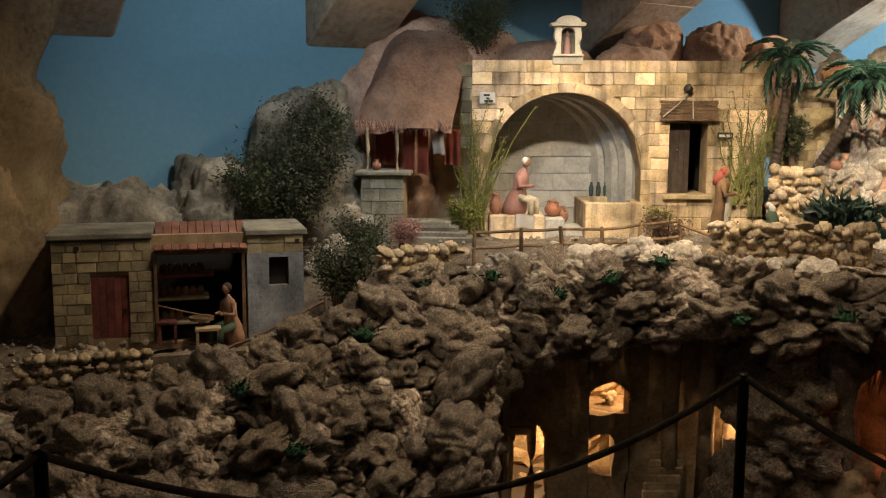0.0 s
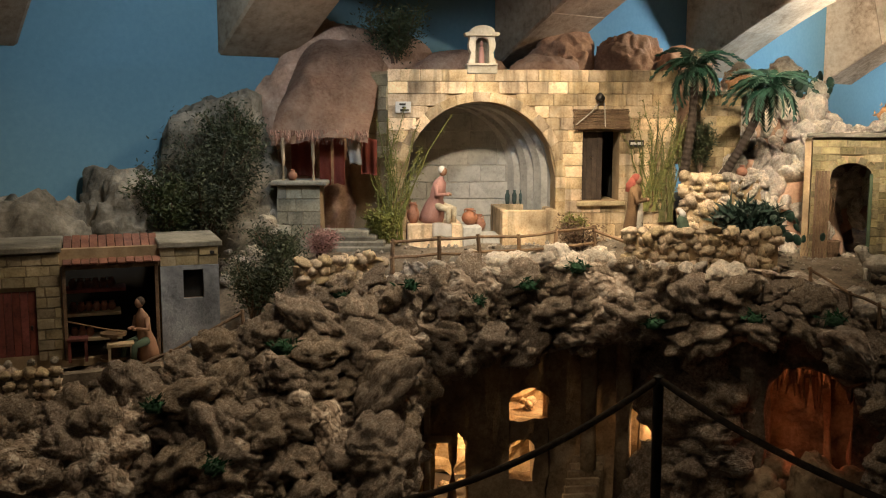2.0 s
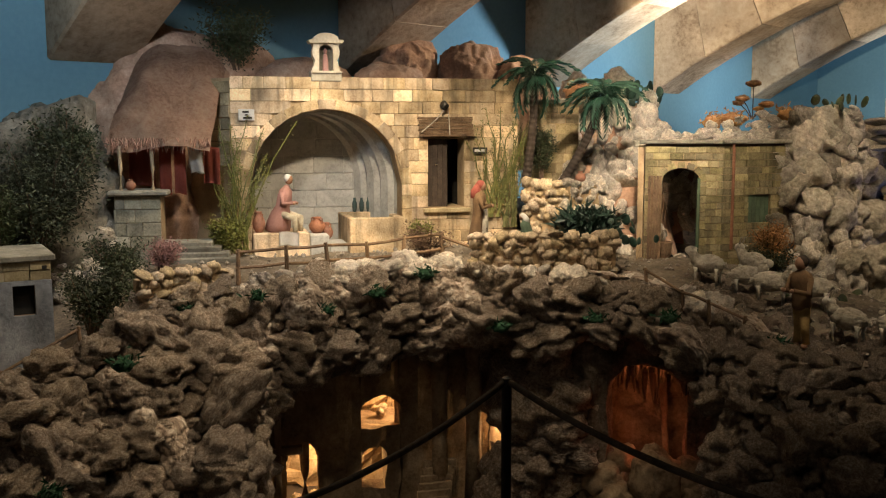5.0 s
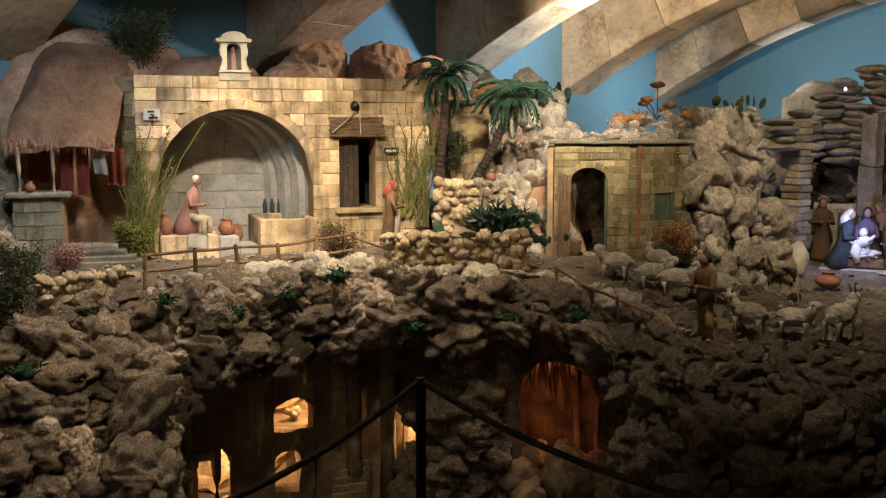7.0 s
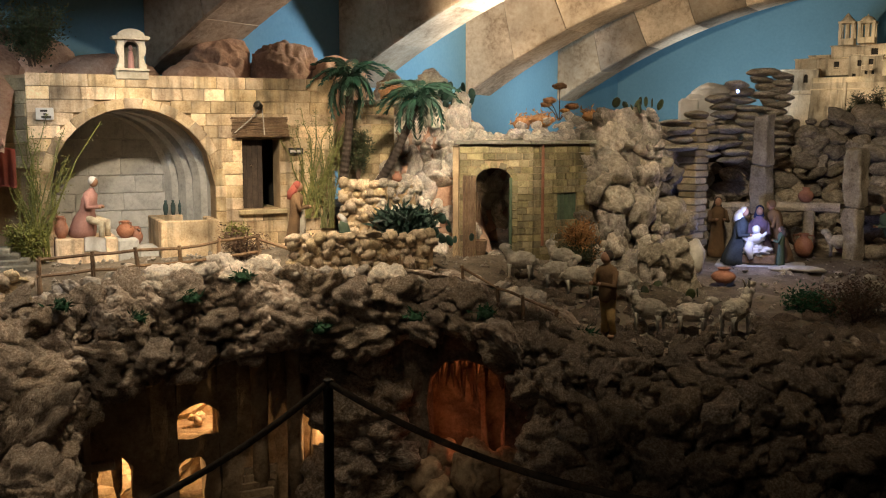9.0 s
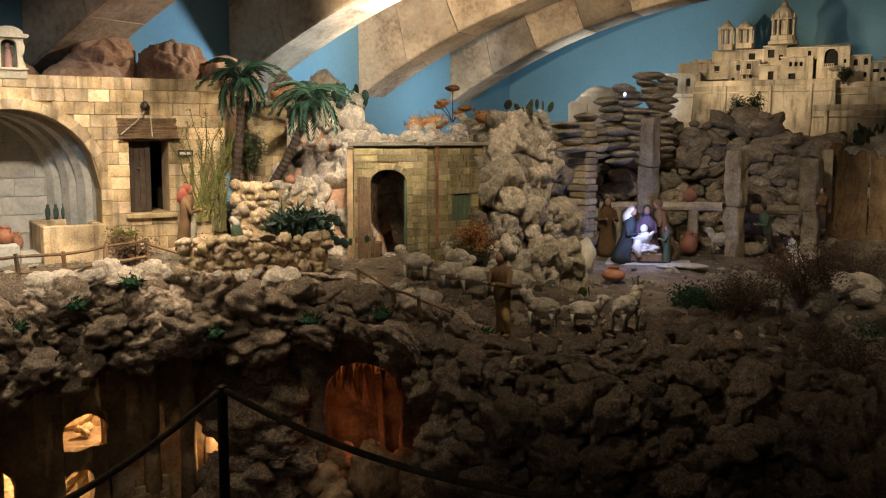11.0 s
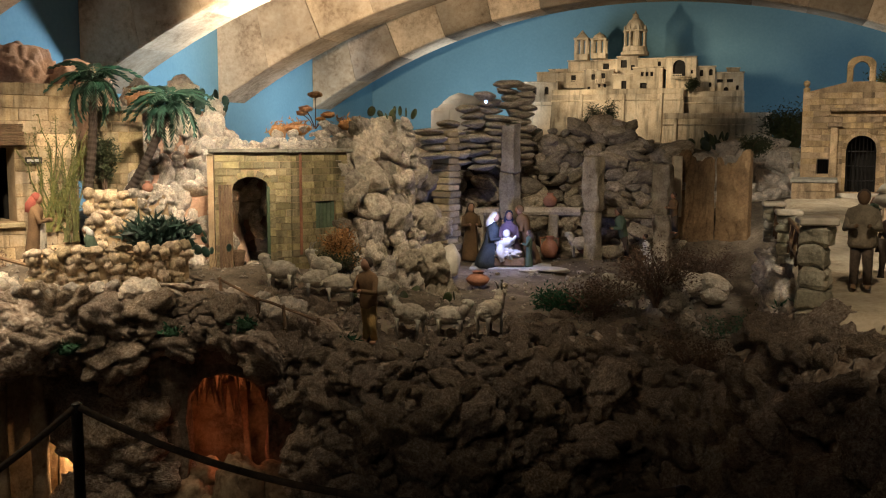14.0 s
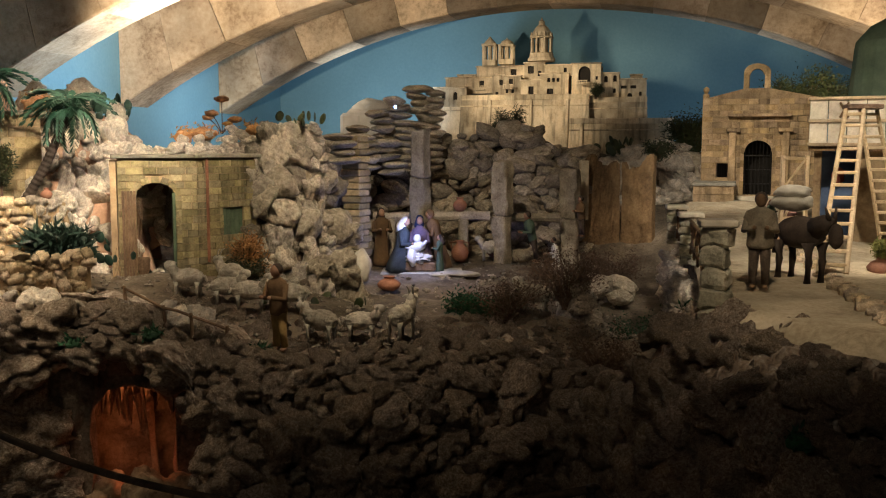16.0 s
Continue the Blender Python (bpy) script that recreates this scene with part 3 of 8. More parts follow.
solid("ground", bm, EARTH, "brown earth and gravel ground of the model landscape", "ground", kind="structure", smooth=True)

# ---- masonry ----


def wall_frame(p0, p1):
    d = Vector((p1[0] - p0[0], p1[1] - p0[1], 0))
    ln = d.length
    d.normalize()
    m = Matrix.Identity(4)
    for r in range(3):
        m[r][0], m[r][1], m[r][2] = d[r], Vector((-d.y, d.x, 0))[r], (0, 0, 1)[r]
    return Matrix.Translation((p0[0], p0[1], 0)) @ m, ln


def top_of(opening, u):
    kind = opening[0]
    if kind == "rect":
        return opening[3], opening[4]
    _, u0, u1, z0, spring = opening
    r, c = (u1 - u0) / 2, (u0 + u1) / 2
    rise = opening_rise.get(opening, r)
    k = max(0.0, 1 - ((u - c) / r) ** 2)
    return z0, spring + rise * math.sqrt(k)


opening_rise = {}


def wall_solid(p0, p1, z0, z1, thick, openings=(), inset=0.004):
    """The body of a wall from p0 to p1 with its openings cut through. Openings: (kind, u0, u1, z0, z1)."""
    m, ln = wall_frame(p0, p1)
    cuts = {0.0, ln}
    for o in openings:
        n = 20 if o[0] == "arch" else 1
        cuts |= {o[1] + (o[2] - o[1]) * k / n for k in range(n + 1)}
    cuts = sorted(cuts)
    bm = bmesh.new()

    def prism(a, b, la, lb, ha, hb):
        vs = [bm.verts.new(m @ Vector(p)) for p in ((a, inset, la), (b, inset, lb), (b, inset, hb), (a, inset, ha), (a, thick, la), (b, thick, lb), (b, thick, hb), (a, thick, ha))]
        for f in ((0, 1, 2, 3), (4, 7, 6, 5), (0, 4, 5, 1), (3, 2, 6, 7), (0, 3, 7, 4), (1, 5, 6, 2)):
            bm.faces.new([vs[i] for i in f])
    for a, b in zip(cuts, cuts[1:]):
        if b - a < 1e-6:
            continue
        here = sorted((o for o in openings if o[1] - 1e-6 <= a and b <= o[2] + 1e-6), key=lambda o: o[3])
        la = lb = z0
        for o in here:
            (lo, ha), (_, hb) = top_of(o, a), top_of(o, b)
            if lo > min(la, lb) + 1e-4:
                prism(a, b, la, lb, lo, lo)
            la, lb = ha, hb
        if min(la, lb) < z1 - 1e-4:
            prism(a, b, la, lb, z1, z1)
    bmesh.ops.remove_doubles(bm, verts=bm.verts, dist=0.0005)
    return bm


def ashlar(parent, p0, p1, z0, z1, course, length, mat, openings=(), seed=3, ring=0.0, depth=0.03, gap=0.0025, name="stone_block", limit=300):
    """Courses of single stone blocks on the face of a wall, with voussoirs round arched openings."""
    rng = random.Random(seed)
    m, ln = wall_frame(p0, p1)
    me = UNIT_BLOCKS[mat.name]
    n = max(1, round((z1 - z0) / course))
    ch = (z1 - z0) / n
    for i in range(n):
        lo, hi = z0 + i * ch, z0 + (i + 1) * ch
        spans = [(0.0, ln)]
        for o in openings:
            mid = (lo + hi) / 2
            if o[0] == "rect":
                if hi <= o[3] + ch * 0.3 or lo >= o[4] - ch * 0.3:
                    continue
                a, b = o[1], o[2]
            else:
                r, c = (o[2] - o[1]) / 2, (o[1] + o[2]) / 2
                rise = opening_rise.get(o, r)
                if hi <= o[3] + ch * 0.3:
                    continue
                if mid < o[4]:
                    a, b = o[1] - ring * 0.9, o[2] + ring * 0.9
                else:
                    k = 1 - ((mid - o[4]) / (rise + ring)) ** 2
                    if k <= 0:
                        continue
                    half = (r + ring) * math.sqrt(k) - ring * 0.15
                    a, b = c - half, c + half
            spans = [s for x, y in spans for s in ((x, min(y, a)), (max(x, b), y)) if s[1] - s[0] > 0.008]
        for a, b in spans:
            x = a
            first = length * rng.uniform(0.4, 1.0)
            while x < b - 1e-6:
                w = first if x == a else length * rng.uniform(0.7, 1.35)
                first = length
                if b - x - w < length * 0.3:
                    w = b - x
                j = rng.uniform(-0.0025, 0.0025)
                piece(name, me, parent, m @ Matrix.LocRotScale((x + w / 2, depth / 2 - 0.006 + j, (lo + hi) / 2), Euler((rng.uniform(-0.02, 0.02), rng.uniform(-0.006, 0.006), rng.uniform(-0.02, 0.02))), (w - gap, depth, ch - gap)))
                x += w
    for o in openings:
        if o[0] != "arch" or not ring:
            continue
        r, c = (o[2] - o[1]) / 2, (o[1] + o[2]) / 2
        rise = opening_rise.get(o, r)
        k = max(7, int((math.pi * (r + rise) / 2) / (length * 0.62)))
        for i in range(k):
            a = math.pi * (i + 0.5) / k
            wv = math.pi * (r + rise) / 2 / k
            pu, pz = c - (r + ring / 2) * math.cos(a), o[4] + (rise + ring / 2) * math.sin(a)
            tilt = math.atan2(math.sin(a) / rise, -math.cos(a) / r) - math.pi / 2
            piece("voussoir", me, parent, m @ Matrix.LocRotScale((pu, depth / 2 - 0.009, pz), Euler((0, -tilt, 0)), (wv * 1.08 - gap, depth, ring)))
        zz = o[3]
        while zz < o[4] - 0.01:
            hh = min(course * 1.2, o[4] - zz)
            for u in (o[1] - ring / 2, o[2] + ring / 2):
                piece("jamb_stone", me, parent, m @ Matrix.LocRotScale((u, depth / 2 - 0.009, zz + hh / 2), Euler(), (ring, depth, hh - gap)))
            zz += hh


# ---- fountain house with the great arch ----
C0, C1 = (-3.64, 2.47), (-2.92, 3.60)
HB, HT = 1.03, 1.85
arch_house = thing("arch_house", (-3.3, 3.1, HB), "honey limestone wash-house with one great open arch and a side door", "house")
GREAT = ("arch", 0.08, 0.775, 1.05, 1.36)
opening_rise[GREAT] = 0.345
DOOR = ("rect", 0.9, 1.075, 1.25, 1.57)
part("wall", wall_solid(C0, C1, HB, HT - 0.01, 0.12, (GREAT, DOOR)), MORTAR, arch_house)
ashlar(arch_house, C0, C1, HB, HT, 0.054, 0.115, ASHLAR, (GREAT, DOOR), 5, 0.045, gap=0.0018)
SIDE = (-4.05, 2.40)
part("wall", wall_solid(SIDE, C0, HB - 0.1, HT - 0.03, 0.1), MORTAR, arch_house)
ashlar(arch_house, SIDE, C0, 1.45, HT - 0.02, 0.052, 0.12, ASHLAR_DULL, (), 6)

# ---- gate house ----
G0, G1, G2 = (-2.27, 3.69), (-1.985, 3.86), (-1.84, 4.15)
gate_house = thing("gate_house", (-2.1, 3.8, 1.02), "small flat-roofed limestone house with an arched doorway", "house")
GDOOR = ("arch", 0.075, 0.235, 1.03, 1.385)
opening_rise[GDOOR] = 0.058
GWIN = ("rect", 0.135, 0.25, 1.2, 1.325)
part("wall", wall_solid(G0, G1, 1.0, 1.55, 0.05, (GDOOR,)), MORTAR, gate_house)
part("wall", wall_solid(G1, G2, 1.0, 1.55, 0.05, (GWIN,)), MORTAR, gate_house)
ashlar(gate_house, G0, G1, 1.02, 1.54, 0.031, 0.06, ASHLAR_GREEN, (GDOOR,), 8, 0.028, 0.02)
ashlar(gate_house, G1, G2, 1.02, 1.54, 0.031, 0.065, ASHLAR_GREEN, (GWIN,), 9, 0.0, 0.02)

# ---- parts of the arch house ----


def plank_door(parent, p0, p1, spans, v0, v1, z0, z1, mat, label):
    """A door of single planks on two battens."""
    bm = bmesh.new()
    lo, hi = spans[0][0], spans[-1][1]
    for k in (0.18, 0.78):
        z = z0 + (z1 - z0) * k
        wall_box(bm, p0, p1, lo + 0.004, hi - 0.004, v1, v1 + 0.006, z, z + 0.02)
    door = part("door", bm, mat, parent, label)
    for a, b in spans:
        bm = bmesh.new()
        wall_box(bm, p0, p1, a, b, v0, v1, z0, z1, 0.001)
        part("plank", bm, mat, door)
    return door



def wall_box(bm, p0, p1, u0, u1, v0, v1, z0, z1, bevel=0.0, slot=0):
    """A box given along a wall: u along, v behind the face (negative in front)."""
    m, _ = wall_frame(p0, p1)
    box(bm, m @ pose((u0 + u1) / 2, (v0 + v1) / 2, (z0 + z1) / 2), (u1 - u0, v1 - v0, z1 - z0), bevel, slot)


def on_wall(p0, p1, u, v, z):
    m, _ = wall_frame(p0, p1)
    return m @ Vector((u, v, z))


HM, _ = wall_frame(C0, C1)
# barrel vault behind the great arch, with cross ribs
for ring_i in range(7):
    bm = bmesh.new()
    back = 0.12 + 0.05 * ring_i
    deep = 0.05 if ring_i < 6 else 0.03
    drop = 0.03 if ring_i % 2 else 0.0
    c, r, rise, sp = 0.4275, 0.3475 + 0.02 - drop, 0.345 + 0.02 - drop, 1.36
    prof = [(c - r, 1.03)] + [(c - r * math.cos(math.pi * k / 24), sp + rise * math.sin(math.pi * k / 24)) for k in range(25)] + [(c + r, 1.03)]
    loops = []
    for v in (back, back + deep):
        loops.append([bm.verts.new(HM @ Vector((u - 0.5 * (v - 0.12), v, z))) for u, z in prof])
        loops.append([bm.verts.new(HM @ Vector((c + (u - c) * 1.09 - 0.5 * (v - 0.12), v, z if z < 1.1 else sp + (z - sp) * 1.09))) for u, z in prof])
    a, ao, b, bo = loops
    for k in range(len(prof) - 1):
        bm.faces.new((a[k], a[k + 1], b[k + 1], b[k]))
        bm.faces.new((ao[k], bo[k], bo[k + 1], ao[k + 1]))
        bm.faces.new((a[k], ao[k], ao[k + 1], a[k + 1]))
        bm.faces.new((b[k], b[k + 1], bo[k + 1], bo[k]))
    part("vault_ring", bm, PLASTER, arch_house, "grey plastered vault ring")
V0, V1 = on_wall(C0, C1, -0.08, 0.43, 0), on_wall(C0, C1, 0.68, 0.43, 0)
part("back_wall", wall_solid(V0, V1, 1.03, 1.76, 0.04), PLASTER, arch_house, "grey plastered back wall of the vault")
ashlar(arch_house, V0, V1, 1.06, 1.74, 0.085, 0.17, PLASTER, (), 15, depth=0.012, gap=0.003)
bm = bmesh.new()
wall_box(bm, C0, C1, 0.08, 0.775, 0.0, 0.42, 1.0, 1.055)
part("floor_slab", bm, ASHLAR_DULL, arch_house)
bm = bmesh.new()
wall_box(bm, C0, C1, 0.085, 0.34, -0.03, 0.2, 1.03, 1.15, 0.006)
part("bench", bm, ASHLAR, arch_house, "low limestone bench in the arch")
for u0, u1, z1 in ((0.34, 0.43, 1.135), (0.43, 0.515, 1.095)):
    bm = bmesh.new()
    wall_box(bm, C0, C1, u0 + 0.002, u1, -0.02, 0.16, 1.03, z1, 0.005)
    part("step", bm, PLASTER, arch_house, "grey-green worn stone step")
bm = bmesh.new()
for a, b, c, d in ((0.52, 0.78, -0.05, 0.0), (0.52, 0.78, 0.3, 0.34), (0.52, 0.55, 0.0, 0.3), (0.745, 0.78, 0.0, 0.3)):
    wall_box(bm, C0, C1, a, b, c, d, 1.03, 1.21, 0.004)
basin = part("basin", bm, ASHLAR, arch_house, "limestone washing trough with water")
bm = bmesh.new()
wall_box(bm, C0, C1, 0.551, 0.744, 0.002, 0.298, 1.04, 1.18)
WATER = material("greenish_still_water", [(0.05, 0.08, 0.08), (0.09, 0.13, 0.13)], 30, 0.08, 0.15, 60, 0.0)
part("water", bm, WATER, basin)
# roof slab, parapet ends, eave beam over the door
bm = bmesh.new()
pts = [Vector((*C0, 0)), Vector((*C1, 0)), on_wall(C0, C1, 1.34, 0.62, 0), Vector((-4.17, 2.95, 0)), Vector((*SIDE, 0))]
lo = [bm.verts.new((p.x, p.y, HT - 0.03)) for p in pts]
hi = [bm.verts.new((p.x, p.y, HT - 0.008)) for p in pts]
bm.faces.new(lo), bm.faces.new(hi)
for i in range(5):
    bm.faces.new((lo[i], lo[(i + 1) % 5], hi[(i + 1) % 5], hi[i]))
part("roof", bm, MORTAR, arch_house)
R1 = on_wall(C0, C1, 1.34, 0.55, 0)
part("wall", wall_solid(C1, R1, 1.0, HT - 0.02, 0.08), MORTAR, arch_house)
ashlar(arch_house, C1, R1, 1.3, HT - 0.02, 0.052, 0.12, ASHLAR_DULL, (), 16)
# plank door, half open; a near-black wall behind stands for the unlit room
bm = bmesh.new()
wall_box(bm, C0, C1, 0.9, 1.08, 0.10, 0.3, 1.24, 1.25)
part("threshold", bm, ASHLAR_DULL, arch_house)
bm = bmesh.new()
wall_box(bm, C0, C1, 0.84, 1.32, 0.35, 0.37, 1.05, 1.8)
part("inner_wall", bm, DARK, arch_house)
door = plank_door(arch_house, C0, C1, [(0.902 + 0.025 * k, 0.926 + 0.025 * k) for k in range(4)], 0.03, 0.042, 1.252, 1.568, HIDE, "dark brown plank door")
bm = bmesh.new()
blob(bm, on_wall(C0, C1, 0.945, 0.022, 1.45), (0.007, 0.007, 0.007), 0, 1, 1)
part("door_knob", bm, BRONZE, door)
bm = bmesh.new()
wall_box(bm, C0, C1, 0.875, 1.1, -0.03, 0.02, 1.225, 1.247, 0.004)
part("door_step", bm, ASHLAR_DULL, arch_house)
# reed blind and beam over the door
bm = bmesh.new()
rng = random.Random(4)
for k in range(14):
    z = 1.585 + 0.0065 * k
    tube(bm, [on_wall(C0, C1, 0.85 + 0.26 * q / 5 + rng.uniform(-0.004, 0.004), -0.035 + 0.02 * k / 14 + rng.uniform(-0.002, 0.002), z + rng.uniform(-0.002, 0.002)) for q in range(6)], 0.0038, 5)
blind = solid("reed_awning", bm, WOOD, "rolled brown reed blind hung over the house door", "awning")
bm = bmesh.new()
tube(bm, [on_wall(C0, C1, 0.86, -0.04, 1.6), on_wall(C0, C1, 0.93, -0.045, 1.66), on_wall(C0, C1, 0.99, -0.02, 1.725)], 0.0025, 5)
tube(bm, [on_wall(C0, C1, 0.995, -0.045, 1.59), on_wall(C0, C1, 0.995, -0.03, 1.66), on_wall(C0, C1, 0.992, -0.01, 1.73)], 0.0025, 5)
solid("blind_cord", bm, SACK, "pale cord holding up the reed blind", "cord")
bm = bmesh.new()
wall_box(bm, C0, C1, 0.875, 1.1, -0.02, 0.06, 1.57, 1.587, 0.003)
part("lintel", bm, WOOD, arch_house, "brown timber lintel")
bm = bmesh.new()
lathe(bm, [(0.004, 0), (0.016, 0.004), (0.02, 0.03), (0.012, 0.036)], Matrix.Translation(on_wall(C0, C1, 0.985, -0.025, 1.715)) @ pose(0, 0, 0, 60), 12)
solid("wall_lamp", bm, IRON, "small grey lamp on the house wall", "lamp")


def plate(name, p0, p1, u0, u1, z0, z1, v, rows, label, ground, ink):
    root = thing(name, on_wall(p0, p1, (u0 + u1) / 2, v, z0), label, "sign")
    bm = bmesh.new()
    wall_box(bm, p0, p1, u0, u1, v - 0.006, v, z0, z1, 0.001)
    part("board", bm, ground, root)
    bm = bmesh.new()
    for a, b, c, d in rows:
        wall_box(bm, p0, p1, u0 + a * (u1 - u0), u0 + b * (u1 - u0), v - 0.008, v - 0.006, z0 + c * (z1 - z0), z0 + d * (z1 - z0))
    part("lettering", bm, ink, root)


plate("wall_sign", C0, C1, 0.035, 0.105, 1.655, 1.705, -0.012, ((0.25, 0.65, 0.66, 0.84), (0.4, 0.6, 0.42, 0.55), (0.3, 0.85, 0.14, 0.32)), "white sign with three short dark lines on the house wall", CLOTH_WHITE, BAR)
plate("door_sign", C0, C1, 1.115, 1.185, 1.5, 1.53, -0.012, ((0.1, 0.9, 0.3, 0.7),), "small dark door sign with a pale line", BAR, CLOTH_WHITE)

# shrine on the parapet
sh = on_wall(C0, C1, 0.43, 0.03, 1.84)
shrine = thing("shrine", sh, "cream carved roof shrine with a small niche statue", "shrine")
bm = bmesh.new()
wall_box(bm, C0, C1, 0.36, 0.5, -0.01, 0.08, 1.83, 1.872, 0.004)
part("base", bm, CREAM_STONE, shrine)


def plate_bm(outline, v0, v1, c=0.43):
    """An upright slab with a shaped outline, given along the house front."""
    bm = bmesh.new()
    f, g = [[bm.verts.new(on_wall(C0, C1, c + u, v, z)) for u, z in outline] for v in (v0, v1)]
    bm.faces.new(f), bm.faces.new(g)
    k = len(outline)
    for i in range(k):
        bm.faces.new((f[i], f[(i + 1) % k], g[(i + 1) % k], g[i]))
    return bm


# stepped base, scrolled sides, round-headed niche and swept pediment
for sgn in (-1, 1):
    side = [(0.032, 1.872), (0.058, 1.872), (0.064, 1.885), (0.056, 1.9), (0.05, 1.925), (0.06, 1.945), (0.062, 1.965), (0.056, 1.985), (0.06, 2.0), (0.03, 2.0)]
    part("scrolled_side", plate_bm([(sgn * u, z) for u, z in side], -0.004, 0.06), CREAM_STONE, shrine)
head = [(-0.032, 1.965)] + [(-0.032 * math.cos(math.pi * k / 12), 1.965 + 0.03 * math.sin(math.pi * k / 12)) for k in range(1, 12)] + [(0.032, 1.965), (0.032, 2.002), (-0.032, 2.002)]
part("niche_head", plate_bm(head, -0.002, 0.055), CREAM_STONE, shrine)
part("niche_back", plate_bm([(-0.034, 1.872), (0.034, 1.872), (0.034, 2.0), (-0.034, 2.0)], 0.045, 0.058), ROOF_GREY, shrine)
ped = [(-0.074, 2.0), (0.074, 2.0), (0.08, 2.012), (0.066, 2.016)] + [(0.056 * math.cos(math.pi * k / 12), 2.016 + 0.03 * math.sin(math.pi * k / 12)) for k in range(13)] + [(-0.066, 2.016), (-0.08, 2.012)]
part("pediment", plate_bm(ped, -0.016, 0.066), CREAM_STONE, shrine)
part("cornice", plate_bm([(-0.07, 1.868), (0.07, 1.868), (0.07, 1.877), (-0.07, 1.877)], -0.018, 0.085), CREAM_STONE, shrine)
bm = bmesh.new()
lathe(bm, [(0.014, 0), (0.013, 0.05), (0.009, 0.075), (0.005, 0.08), (0.009, 0.09), (0.008, 0.1), (0.002, 0.106)], Matrix.Translation(on_wall(C0, C1, 0.43, 0.025, 1.874)), 10)
solid("niche_statue", bm, CLOTH_PINK, "tiny pinkish plain statue standing in the shrine", "statue")

# ---- parts of the gate house ----
bm = bmesh.new()
for p0, p1, e in ((G0, G1, 0.0), (G1, G2, 0.0)):
    m, ln = wall_frame(p0, p1)
    box(bm, m @ pose(ln / 2, 0.02, 1.557), (ln + 0.05, 0.08, 0.018), 0.003)
part("cornice", bm, ROOF_GREY, gate_house, "weathered grey stone cornice")
bm = bmesh.new()
GB0, GB1 = on_wall(G0, G1, 0.0, 0.34, 0), on_wall(G0, G1, 0.33, 0.34, 0)
vs = [(G0, 1.545), (G1, 1.545), (G2, 1.545), ((GB0.x, GB0.y), 1.545)]
bm.faces.new([bm.verts.new((p[0], p[1], z)) for p, z in vs])
bmesh.ops.solidify(bm, geom=bm.faces[:], thickness=0.02)
part("roof", bm, EARTH, gate_house)
bm = wall_solid(G0, (GB0.x, GB0.y), 1.0, 1.54, 0.03)
part("wall", bm, MORTAR, gate_house)
bm = bmesh.new()
for k in range(4):
    wall_box(bm, G0, G1, 0.235 - 0.012, 0.235, -0.075 + 0.019 * k, -0.057 + 0.019 * k, 1.035, 1.4, 0.001)
part("door", bm, GREEN_PAINT, gate_house, "green plank door standing open")
plank_door(gate_house, G0, G1, [(0.016 + 0.0115 * k, 0.0265 + 0.0115 * k) for k in range(5)], -0.03, -0.02, 1.03, 1.41, WOOD, "weathered brown door leaf standing open")
plank_door(gate_house, G1, G2, [(0.137 + 0.0225 * k, 0.158 + 0.0225 * k) for k in range(5)], 0.004, 0.014, 1.202, 1.323, GREEN_PAINT, "closed green window shutter")
bm = bmesh.new()
tube(bm, [on_wall(G1, G2, 0.045, -0.012, z) for z in (1.55, 1.4, 1.25, 1.09)], 0.007, 8)
part("drainpipe", bm, TERRACOTTA, gate_house, "rusty drainpipe")
bm = bmesh.new()
for a in range(26):
    b = (a * 7) % 26
    tube(bm, [on_wall(G0, G1, 0.02 + 0.0035 * a, -0.045, 1.42 - 0.002 * a), on_wall(G0, G1, 0.0 + 0.002 * (a + b), -0.06, 1.22), on_wall(G0, G1, -0.04 + 0.0055 * b, -0.075, 1.03)], 0.0007, 3)
solid("fishing_net", bm, WOOD, "pale fishing net draped beside the gate house door", "net")
bm = bmesh.new()
lathe(bm, [(0.02, 0), (0.028, 0.02), (0.03, 0.05), (0.034, 0.07), (0.03, 0.072), (0.026, 0.05)], Matrix.Translation(on_wall(G0, G1, 0.095, 0.01, 1.045)), 14)
solid("wooden_tub", bm, WOOD, "small brown tub standing in the gate house doorway", "tub")

# ---- hills and rock masses ----


def hill(name, at, rx, ry, h, mat, label, power=2.4, rough=0.1, turn=0.0, seed=0, seg=110):
    bm = bmesh.new()
    rows, n = [], 44
    q = Matrix.Rotation(radians(turn), 3, "Z")
    for j in range(n + 1):
        v = j / n
        r = (1 - v ** power) ** (1 / power)
        ring = []
        for i in range(seg):
            a = 2 * math.pi * i / seg
            d = q @ Vector((r * rx * math.cos(a), r * ry * math.sin(a), 0)) + Vector((at[0], at[1], at[2] + v * h))
            out = (q @ Vector((math.cos(a) * r, math.sin(a) * r, 0.3 + v))).normalized()
            k = rough * (noise.noise(d * 3 + Vector((seed, 0, 0))) + 0.6 * noise.noise(d * 7) + 0.4 * (0.3 - abs(noise.noise(d * 13))) + 0.25 * noise.noise(d * 22) + 0.14 * noise.noise(d * 50))
            ring.append(bm.verts.new(d + out * k))
        rows.append(ring)
    for a, b in zip(rows, rows[1:]):
        for i in range(seg):
            bm.faces.new((a[i], a[(i + 1) % seg], b[(i + 1) % seg], b[i]))
    bmesh.ops.remove_doubles(bm, verts=rows[-1], dist=0.004)
    return solid(name, bm, mat, label, "hill", smooth=True)


